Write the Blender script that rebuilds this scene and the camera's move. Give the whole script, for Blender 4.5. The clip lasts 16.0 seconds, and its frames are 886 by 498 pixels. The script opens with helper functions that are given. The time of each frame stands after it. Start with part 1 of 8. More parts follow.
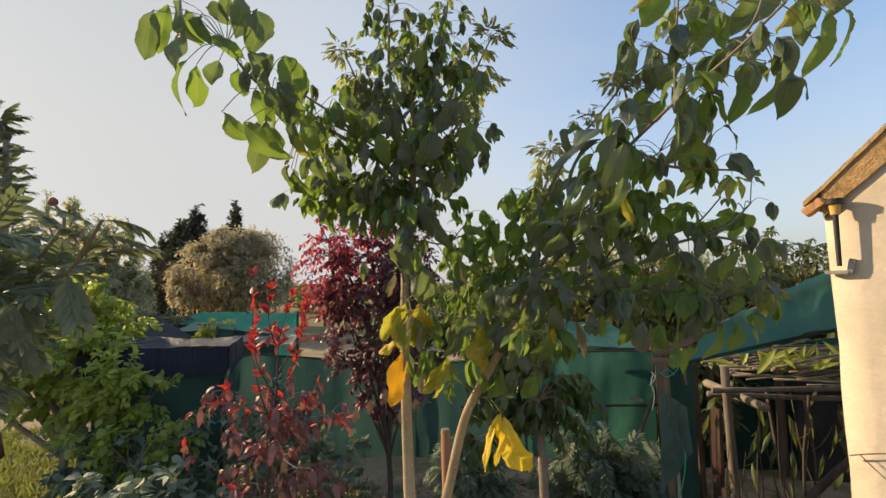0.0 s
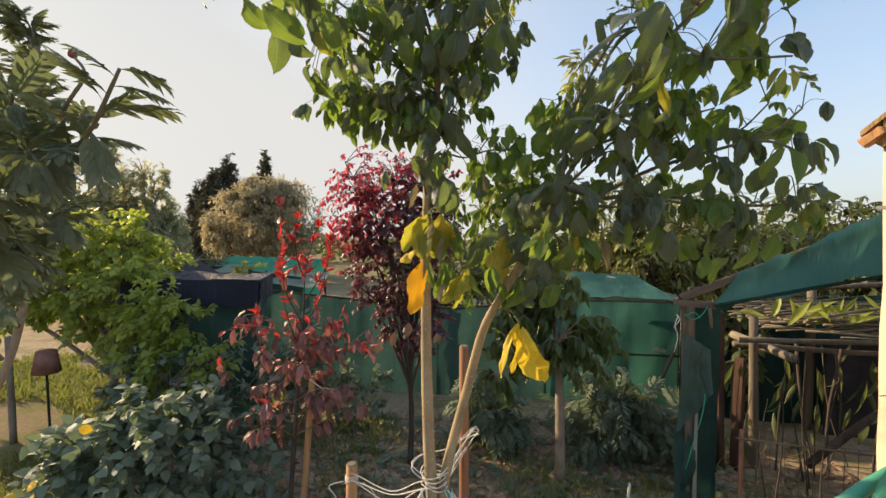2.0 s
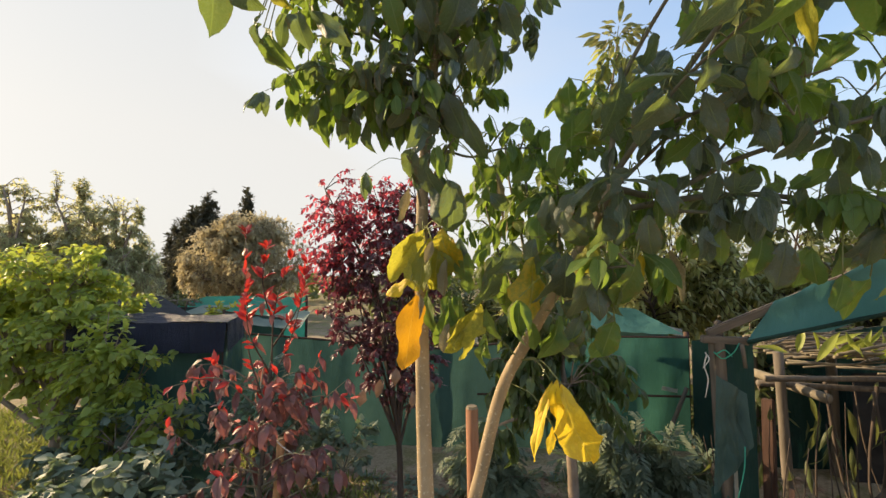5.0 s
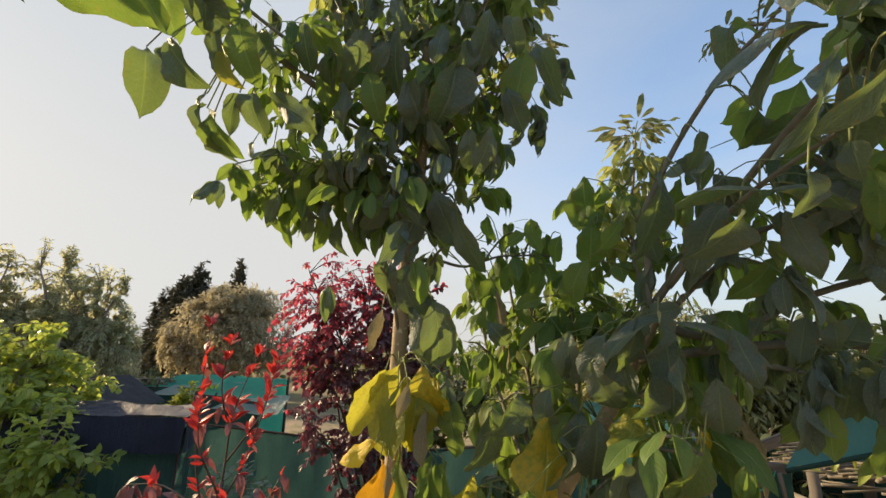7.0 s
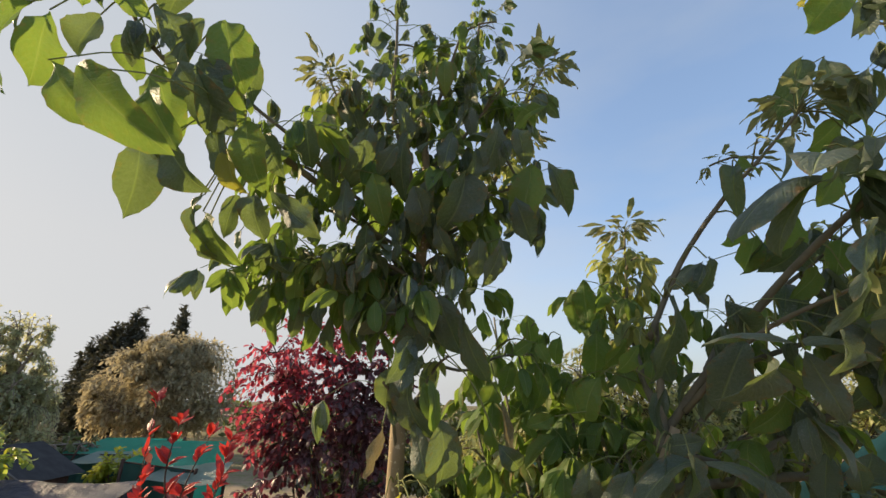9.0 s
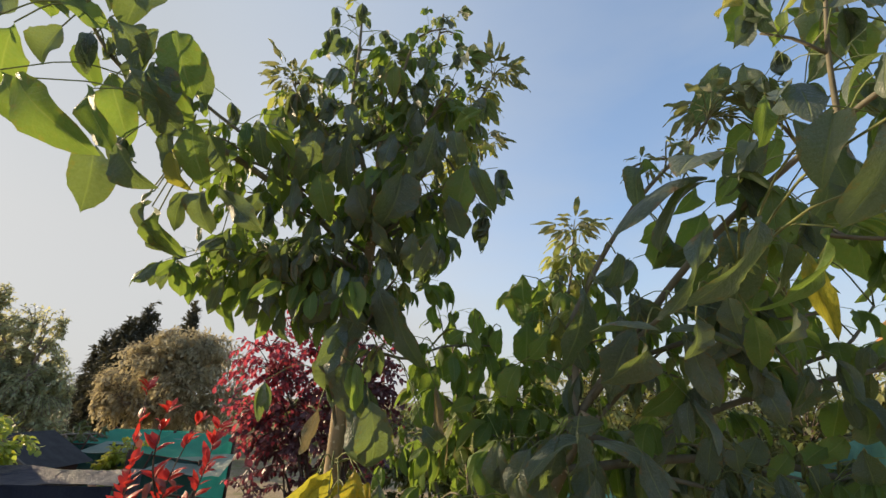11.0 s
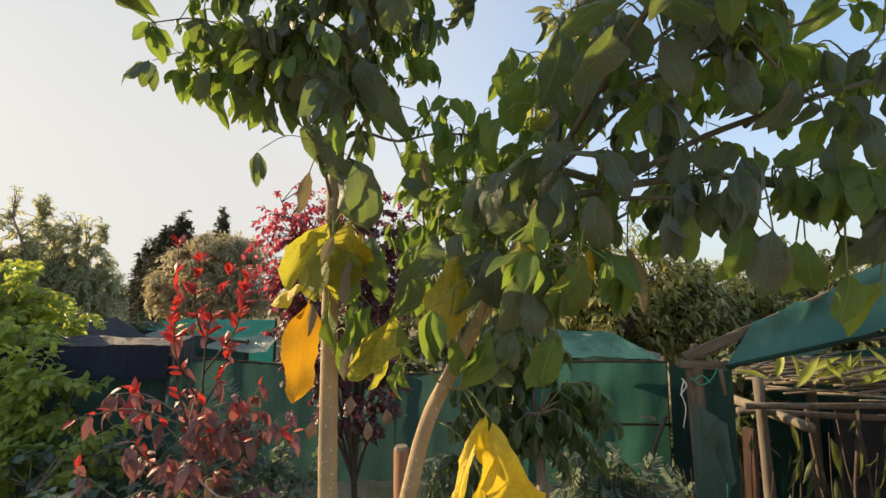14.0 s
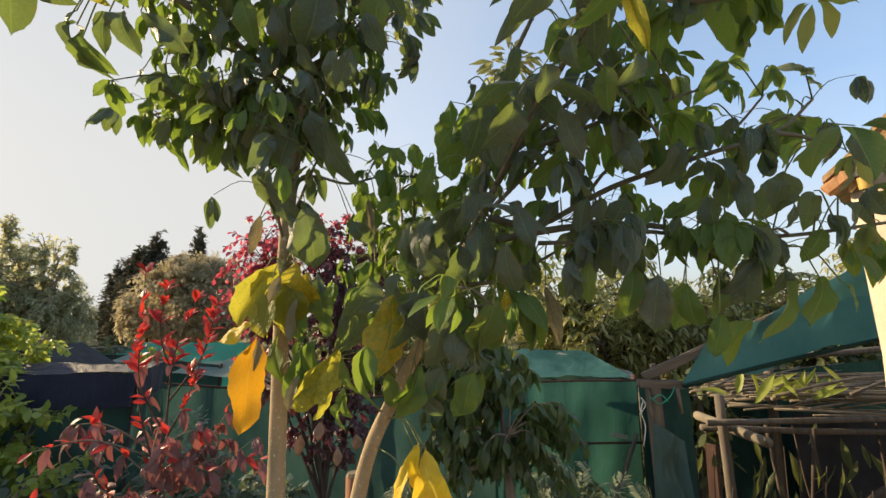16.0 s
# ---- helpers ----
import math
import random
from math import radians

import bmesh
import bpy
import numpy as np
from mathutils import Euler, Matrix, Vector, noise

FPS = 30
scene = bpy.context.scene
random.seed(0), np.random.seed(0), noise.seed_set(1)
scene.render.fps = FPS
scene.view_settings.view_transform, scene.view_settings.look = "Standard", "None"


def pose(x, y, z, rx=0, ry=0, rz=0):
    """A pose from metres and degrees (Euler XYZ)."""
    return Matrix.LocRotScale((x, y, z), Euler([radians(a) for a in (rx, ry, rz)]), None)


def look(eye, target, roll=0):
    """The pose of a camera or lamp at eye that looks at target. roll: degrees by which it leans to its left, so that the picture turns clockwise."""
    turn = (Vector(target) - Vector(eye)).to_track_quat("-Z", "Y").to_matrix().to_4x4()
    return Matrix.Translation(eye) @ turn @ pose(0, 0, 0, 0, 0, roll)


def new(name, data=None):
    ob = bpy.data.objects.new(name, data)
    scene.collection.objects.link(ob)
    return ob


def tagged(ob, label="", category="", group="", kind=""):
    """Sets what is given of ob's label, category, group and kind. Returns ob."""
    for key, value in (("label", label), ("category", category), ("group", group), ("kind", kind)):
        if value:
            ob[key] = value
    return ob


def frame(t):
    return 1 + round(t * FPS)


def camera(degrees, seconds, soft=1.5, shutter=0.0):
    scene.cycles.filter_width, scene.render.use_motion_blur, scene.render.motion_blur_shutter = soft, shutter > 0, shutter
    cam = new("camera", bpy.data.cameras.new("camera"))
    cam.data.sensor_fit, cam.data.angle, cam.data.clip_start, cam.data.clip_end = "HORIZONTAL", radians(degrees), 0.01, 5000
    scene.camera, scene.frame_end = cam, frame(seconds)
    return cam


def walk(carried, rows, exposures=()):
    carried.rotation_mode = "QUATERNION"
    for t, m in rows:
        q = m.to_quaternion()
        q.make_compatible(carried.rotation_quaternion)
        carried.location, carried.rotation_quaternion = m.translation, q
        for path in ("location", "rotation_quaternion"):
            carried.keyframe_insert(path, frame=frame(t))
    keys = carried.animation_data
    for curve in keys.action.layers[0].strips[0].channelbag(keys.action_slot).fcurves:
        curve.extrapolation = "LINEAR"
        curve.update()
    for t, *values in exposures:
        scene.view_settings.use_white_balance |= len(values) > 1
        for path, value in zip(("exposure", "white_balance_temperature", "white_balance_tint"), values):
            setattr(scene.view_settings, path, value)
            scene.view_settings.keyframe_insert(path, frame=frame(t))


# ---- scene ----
cam = camera(92.1, 16.0)
PATH = [
    (0, (0.036, -0.078, 1.701), (0.006, 1.916, 1.849), -0.8),
    (0.5, (0.045, -0.073, 1.677), (-0.026, 1.922, 1.783), -0.5),
    (1, (0.048, -0.067, 1.654), (-0.058, 1.927, 1.711), -0.2),
    (1.5, (0.044, -0.063, 1.627), (-0.088, 1.930, 1.628), 0.4),
    (2, (0.046, -0.059, 1.582), (-0.105, 1.932, 1.529), 0.8),
    (2.5, (0.046, -0.055, 1.556), (-0.121, 1.932, 1.452), 0.8),
    (3, (0.032, -0.058, 1.526), (-0.141, 1.927, 1.400), 0.8),
    (3.2, (0.036, -0.059, 1.518), (-0.138, 1.927, 1.402), 0.5),
    (5.3, (-0.011, 0.277, 1.579), (-0.090, 2.266, 1.756), -0),
    (5.5, (-0.008, 0.291, 1.597), (-0.086, 2.276, 1.816), 0.1),
    (6, (0.014, 0.350, 1.639), (-0.074, 2.322, 1.951), 0.5),
    (6.5, (0.018, 0.393, 1.653), (-0.074, 2.350, 2.046), 1.2),
    (7, (0.000, 0.419, 1.664), (-0.065, 2.362, 2.129), 1.5),
    (7.5, (-0.019, 0.432, 1.693), (-0.026, 2.360, 2.222), 1.5),
    (8, (-0.040, 0.429, 1.715), (0.020, 2.336, 2.320), 1.5),
    (8.5, (-0.067, 0.428, 1.743), (0.049, 2.316, 2.398), 1.1),
    (8.7, (-0.074, 0.424, 1.755), (0.057, 2.305, 2.427), 1),
    (10.8, (0.000, 0.383, 1.740), (0.074, 2.258, 2.434), 2.3),
    (11, (0.036, 0.374, 1.737), (0.118, 2.256, 2.412), 2.1),
    (11.5, (0.084, 0.374, 1.728), (0.165, 2.275, 2.348), 1),
    (12, (0.106, 0.392, 1.697), (0.170, 2.311, 2.256), 1),
    (12.5, (0.105, 0.424, 1.646), (0.154, 2.371, 2.104), 0.1),
    (13, (0.117, 0.436, 1.587), (0.137, 2.403, 1.949), -0.3),
    (13.5, (0.101, 0.421, 1.557), (0.101, 2.401, 1.837), 0.1),
    (14, (0.099, 0.410, 1.530), (0.092, 2.397, 1.759), 0.2),
    (14.5, (0.116, 0.386, 1.515), (0.115, 2.374, 1.730), -0.1),
    (15, (0.132, 0.384, 1.515), (0.158, 2.371, 1.745), -0.1),
    (15.5, (0.157, 0.371, 1.534), (0.207, 2.353, 1.801), -0.4),
    (16, (0.166, 0.348, 1.554), (0.242, 2.322, 1.868), -0.4),
]
walk(cam, [(t, look(eye, target, roll)) for t, eye, target, roll in PATH], [(0, 0.66, 6520, 10), (1, 0.70, 6550, 10), (2, 0.86, 6680, 10), (3, 1.02, 6920, 11), (5.5, 0.96, 6700, 10), (7, 0.76, 6560, 10), (8.5, 0.65, 6380, 11), (11.5, 0.60, 6400, 10), (13, 0.76, 6620, 10), (14.5, 0.90, 6740, 10), (15.2, 0.89, 6700, 10), (16, 0.84, 6570, 10)])

# ---- sky and sun ----
SUN_AZ, SUN_EL = 68.0, 20.0        # degrees to the left of +y, and above the ground
sun_dir = Vector((-math.sin(radians(SUN_AZ)) * math.cos(radians(SUN_EL)), math.cos(radians(SUN_AZ)) * math.cos(radians(SUN_EL)), math.sin(radians(SUN_EL))))
world = bpy.data.worlds.new("sky")
scene.world = world
world.use_nodes = True
wt = world.node_tree
wt.nodes.clear()
sky = wt.nodes.new("ShaderNodeTexSky")
sky.sky_type = "NISHITA"
sky.sun_disc = False
sky.sun_elevation = radians(SUN_EL)
sky.sun_rotation = radians(-SUN_AZ)
sky.air_density, sky.dust_density, sky.ozone_density = 1.0, 3.0, 1.5
tcw = wt.nodes.new("ShaderNodeTexCoord")


def world_math(op, x, y=0.0, clamp=False):
    n = wt.nodes.new("ShaderNodeMath")
    n.operation, n.use_clamp = op, clamp
    for value, sock in ((x, n.inputs[0]), (y, n.inputs[1])):
        if isinstance(value, (int, float)):
            sock.default_value = value
        else:
            wt.links.new(value, sock)
    return n.outputs[0]


# thin haze: white towards the sun and along the horizon, with faint cloud
toward = wt.nodes.new("ShaderNodeVectorMath")
toward.operation = "DOT_PRODUCT"
toward.inputs[1].default_value = tuple(sun_dir)
wt.links.new(tcw.outputs["Generated"], toward.inputs[0])
sepw = wt.nodes.new("ShaderNodeSeparateXYZ")
wt.links.new(tcw.outputs["Generated"], sepw.inputs[0])
cloud = wt.nodes.new("ShaderNodeTexNoise")
cloud.inputs["Scale"].default_value, cloud.inputs["Detail"].default_value = 3.2, 5.0
mapw = wt.nodes.new("ShaderNodeMapping")
mapw.inputs["Scale"].default_value = (1, 1, 3.0)
wt.links.new(tcw.outputs["Generated"], mapw.inputs[0])
wt.links.new(mapw.outputs[0], cloud.inputs["Vector"])
near_sun = world_math("MULTIPLY", world_math("SUBTRACT", toward.outputs["Value"], 0.05), 1.25, True)
low = world_math("MULTIPLY", world_math("SUBTRACT", 0.40, sepw.outputs[2]), 1.6, True)
wisps = world_math("MULTIPLY", world_math("MULTIPLY", world_math("SUBTRACT", cloud.outputs[0], 0.5), 0.7), world_math("SUBTRACT", 1.0, near_sun))
haze = world_math("ADD", world_math("ADD", near_sun, low), wisps, True)
tone = wt.nodes.new("ShaderNodeGamma")
tone.inputs[1].default_value = 0.75
wt.links.new(sky.outputs[0], tone.inputs[0])
thin = wt.nodes.new("ShaderNodeMix")
thin.data_type, thin.blend_type = "RGBA", "MULTIPLY"
thin.inputs[0].default_value = 1.0
wt.links.new(tone.outputs[0], thin.inputs[6])
thin.inputs[7].default_value = (0.212, 0.228, 0.247, 1)
veil = wt.nodes.new("ShaderNodeMix")
veil.data_type = "RGBA"
veil.clamp_factor = True
wt.links.new(world_math("MULTIPLY", haze, 0.97), veil.inputs[0])
wt.links.new(thin.outputs[2], veil.inputs[6])
high = wt.nodes.new("ShaderNodeMix")
high.data_type = "RGBA"
high.inputs[6].default_value = (0.422, 0.422, 0.415, 1)
high.inputs[7].default_value = (0.335, 0.372, 0.413, 1)
wt.links.new(world_math("MULTIPLY", world_math("SUBTRACT", sepw.outputs[2], 0.28), 1.8, True), high.inputs[0])
wt.links.new(high.outputs[2], veil.inputs[7])
back = wt.nodes.new("ShaderNodeBackground")
back.inputs["Strength"].default_value = 1.0
wout = wt.nodes.new("ShaderNodeOutputWorld")
wt.links.new(veil.outputs[2], back.inputs["Color"])
wt.links.new(back.outputs[0], wout.inputs[0])
sun_data = bpy.data.lights.new("sun", "SUN")
sun_data.energy, sun_data.angle, sun_data.color = 5.0, radians(1.0), (1.0, 0.76, 0.47)
sun = new("sun", sun_data)
sun.matrix_world = look(sun_dir * 40, (0, 0, 0))


# ---- materials ----
def nodes_of(name):
    m = bpy.data.materials.new(name)
    m.use_nodes = True
    nt = m.node_tree
    b = nt.nodes["Principled BSDF"]
    return m, nt, b


def link(nt, a, b):
    nt.links.new(a, b)


def noise_node(nt, scale, detail=4.0, rough=0.55, coords="Object", stretch=(1, 1, 1)):
    tc = nt.nodes.new("ShaderNodeTexCoord")
    mp = nt.nodes.new("ShaderNodeMapping")
    mp.inputs["Scale"].default_value = stretch
    n = nt.nodes.new("ShaderNodeTexNoise")
    n.inputs["Scale"].default_value, n.inputs["Detail"].default_value, n.inputs["Roughness"].default_value = scale, detail, rough
    link(nt, tc.outputs[coords], mp.inputs[0])
    link(nt, mp.outputs[0], n.inputs["Vector"])
    return n


def ramp(nt, source, stops):
    r = nt.nodes.new("ShaderNodeValToRGB")
    els = r.color_ramp.elements
    while len(els) < len(stops):
        els.new(0.5)
    for e, (p, c) in zip(els, stops):
        e.position, e.color = p, (*c, 1)
    link(nt, source, r.inputs[0])
    return r


def mix_rgb(nt, fac, a, b, blend="MIX"):
    n = nt.nodes.new("ShaderNodeMix")
    n.data_type, n.blend_type = "RGBA", blend
    for value, sock in ((fac, n.inputs[0]), (a, n.inputs[6]), (b, n.inputs[7])):
        if isinstance(value, (int, float)):
            sock.default_value = value
        elif isinstance(value, tuple):
            sock.default_value = (*value, 1)
        else:
            link(nt, value, sock)
    return n.outputs[2]


def math_node(nt, op, a, b=0.0, clamp=False):
    n = nt.nodes.new("ShaderNodeMath")
    n.operation, n.use_clamp = op, clamp
    for value, sock in ((a, n.inputs[0]), (b, n.inputs[1])):
        if isinstance(value, (int, float)):
            sock.default_value = value
        else:
            link(nt, value, sock)
    return n.outputs[0]


def bump(nt, bsdf, height, strength=0.3, distance=0.01):
    b = nt.nodes.new("ShaderNodeBump")
    b.inputs["Strength"].default_value, b.inputs["Distance"].default_value = strength, distance
    link(nt, height, b.inputs["Height"])
    link(nt, b.outputs[0], bsdf.inputs["Normal"])


def variation(nt):
    """One number per leaf or per loose piece, from 0 to 1."""
    oi = nt.nodes.new("ShaderNodeObjectInfo")
    ge = nt.nodes.new("ShaderNodeNewGeometry")
    s = math_node(nt, "ADD", oi.outputs["Random"], ge.outputs["Random Per Island"])
    return math_node(nt, "FRACT", s)


def leaf_material(name, dark, light, glow, rough=0.5, through_light=0.32, rib=(0.30, 0.34, 0.16), rib_amount=0.5, spots=None, spot_amount=0.0, spec=0.5, dust=0.0, edge=None):
    """A leaf: two tones that vary from leaf to leaf, a pale midrib and side veins, light that shines through."""
    m, nt, b = nodes_of(name)
    v = variation(nt)
    n = noise_node(nt, 26.0, 3.0)
    f = math_node(nt, "ADD", math_node(nt, "MULTIPLY", v, 0.75), math_node(nt, "MULTIPLY", math_node(nt, "SUBTRACT", n.outputs[0], 0.5), 0.9), clamp=True)
    col = mix_rgb(nt, f, dark, light)
    if spots:
        sn = noise_node(nt, 14.0, 4.0, 0.65)
        sf = ramp(nt, math_node(nt, "ADD", sn.outputs[0], math_node(nt, "MULTIPLY", math_node(nt, "SUBTRACT", v, 0.5), 0.25)), [(0.5, (0, 0, 0)), (0.62, (1, 1, 1))])
        col = mix_rgb(nt, math_node(nt, "MULTIPLY", sf.outputs[0], spot_amount), col, spots)
    uv = nt.nodes.new("ShaderNodeTexCoord")
    sep = nt.nodes.new("ShaderNodeSeparateXYZ")
    link(nt, uv.outputs["UV"], sep.inputs[0])
    off = math_node(nt, "ABSOLUTE", math_node(nt, "SUBTRACT", sep.outputs[0], 0.5))
    mid = math_node(nt, "SUBTRACT", 1.0, math_node(nt, "MULTIPLY", off, 26.0), clamp=True)
    side = math_node(nt, "SINE", math_node(nt, "MULTIPLY", math_node(nt, "SUBTRACT", sep.outputs[1], math_node(nt, "MULTIPLY", off, 0.5)), 75.0))
    vein = math_node(nt, "POWER", math_node(nt, "MULTIPLY", math_node(nt, "ADD", side, 1.0), 0.5), 8.0)
    col = mix_rgb(nt, math_node(nt, "MULTIPLY", mid, rib_amount), col, rib)
    col = mix_rgb(nt, math_node(nt, "MULTIPLY", vein, rib_amount * 0.12), col, rib)
    if edge:
        en = noise_node(nt, 9.0, 3.0, 0.6)
        ef = math_node(nt, "ADD", math_node(nt, "MULTIPLY", math_node(nt, "SUBTRACT", en.outputs[0], 0.58), 9.0), math_node(nt, "MULTIPLY", math_node(nt, "SUBTRACT", off, 0.36), 7.0), clamp=True)
        col = mix_rgb(nt, math_node(nt, "MULTIPLY", ef, 0.8), col, edge)
    if dust:
        dn = noise_node(nt, 420.0, 2.0, 0.5)
        df = ramp(nt, math_node(nt, "ADD", dn.outputs[0], math_node(nt, "MULTIPLY", n.outputs[0], 0.25)), [(0.70, (0, 0, 0)), (0.78, (1, 1, 1))])
        col = mix_rgb(nt, math_node(nt, "MULTIPLY", df.outputs[0], dust), col, (0.32, 0.34, 0.30))
    link(nt, col, b.inputs["Base Color"])
    b.inputs["Roughness"].default_value = rough
    b.inputs["Specular IOR Level"].default_value = spec
    h = math_node(nt, "ADD", math_node(nt, "MULTIPLY", vein, -0.15), math_node(nt, "ADD", math_node(nt, "MULTIPLY", mid, -0.8), n.outputs[0]))
    bump(nt, b, h, 0.55, 0.004)
    tr = nt.nodes.new("ShaderNodeBsdfTranslucent")
    tcol = mix_rgb(nt, 0.3, glow, col, "MIX")
    link(nt, tcol, tr.inputs["Color"])
    mx = nt.nodes.new("ShaderNodeMixShader")
    mx.inputs[0].default_value = through_light
    link(nt, b.outputs[0], mx.inputs[1])
    link(nt, tr.outputs[0], mx.inputs[2])
    link(nt, mx.outputs[0], nt.nodes["Material Output"].inputs[0])
    return m


def rough_material(name, colors, scale=8.0, rough=0.85, relief=0.4, depth=0.006, stretch=(1, 1, 1), fine=60.0, metal=0.0, fine_amount=0.35, dots=None):
    """A matt natural surface: three tones in large and fine patches, with relief."""
    m, nt, b = nodes_of(name)
    n1 = noise_node(nt, scale, 5.0, 0.6, stretch=stretch)
    n2 = noise_node(nt, fine, 4.0, 0.6, stretch=stretch)
    r = ramp(nt, n1.outputs[0], [(0.3, colors[0]), (0.5, colors[1]), (0.72, colors[2])])
    v = variation(nt)
    col = mix_rgb(nt, math_node(nt, "MULTIPLY", n2.outputs[0], fine_amount), r.outputs[0], tuple(c * 0.45 for c in colors[0]))
    col = mix_rgb(nt, math_node(nt, "MULTIPLY", v, 0.2), col, tuple(min(1, c * 1.25) for c in colors[2]))
    link(nt, col, b.inputs["Base Color"])
    b.inputs["Roughness"].default_value = rough
    b.inputs["Metallic"].default_value = metal
    b.inputs["Specular IOR Level"].default_value = 0.25
    if dots:
        dn = noise_node(nt, 210.0, 1.0, 0.4)
        df = ramp(nt, dn.outputs[0], [(0.66, (0, 0, 0)), (0.71, (1, 1, 1))])
        col = mix_rgb(nt, math_node(nt, "MULTIPLY", df.outputs[0], 0.7), col, dots)
        link(nt, col, b.inputs["Base Color"])
    bump(nt, b, math_node(nt, "ADD", n1.outputs[0], math_node(nt, "MULTIPLY", n2.outputs[0], 0.5)), relief, depth)
    return m


def net_material(name, dark, light, through_light=0.35, rough=0.6, open_amount=0.0):
    """Woven shade cloth: fine weave, dusty patches, some light through it."""
    m, nt, b = nodes_of(name)
    n1 = noise_node(nt, 2.3, 5.0, 0.6)
    w = noise_node(nt, 260.0, 2.0, 0.5)
    folds = noise_node(nt, 11.0, 4.0, 0.6, stretch=(1, 1, 0.22))
    r = ramp(nt, n1.outputs[0], [(0.36, dark), (0.62, light)])
    col = mix_rgb(nt, math_node(nt, "MULTIPLY", w.outputs[0], 0.5), r.outputs[0], tuple(c * 0.5 for c in dark))
    link(nt, col, b.inputs["Base Color"])
    b.inputs["Roughness"].default_value = rough
    b.inputs["Specular IOR Level"].default_value = 0.25
    bump(nt, b, math_node(nt, "ADD", folds.outputs[0], math_node(nt, "MULTIPLY", w.outputs[0], 0.12)), 0.9, 0.05)
    tr = nt.nodes.new("ShaderNodeBsdfTranslucent")
    link(nt, mix_rgb(nt, 0.5, col, light), tr.inputs["Color"])
    mx = nt.nodes.new("ShaderNodeMixShader")
    mx.inputs[0].default_value = through_light
    link(nt, b.outputs[0], mx.inputs[1])
    link(nt, tr.outputs[0], mx.inputs[2])
    last = mx.outputs[0]
    if open_amount:
        tp = nt.nodes.new("ShaderNodeBsdfTransparent")
        m2 = nt.nodes.new("ShaderNodeMixShader")
        m2.inputs[0].default_value = open_amount
        link(nt, last, m2.inputs[1])
        link(nt, tp.outputs[0], m2.inputs[2])
        last = m2.outputs[0]
    link(nt, last, nt.nodes["Material Output"].inputs[0])
    return m


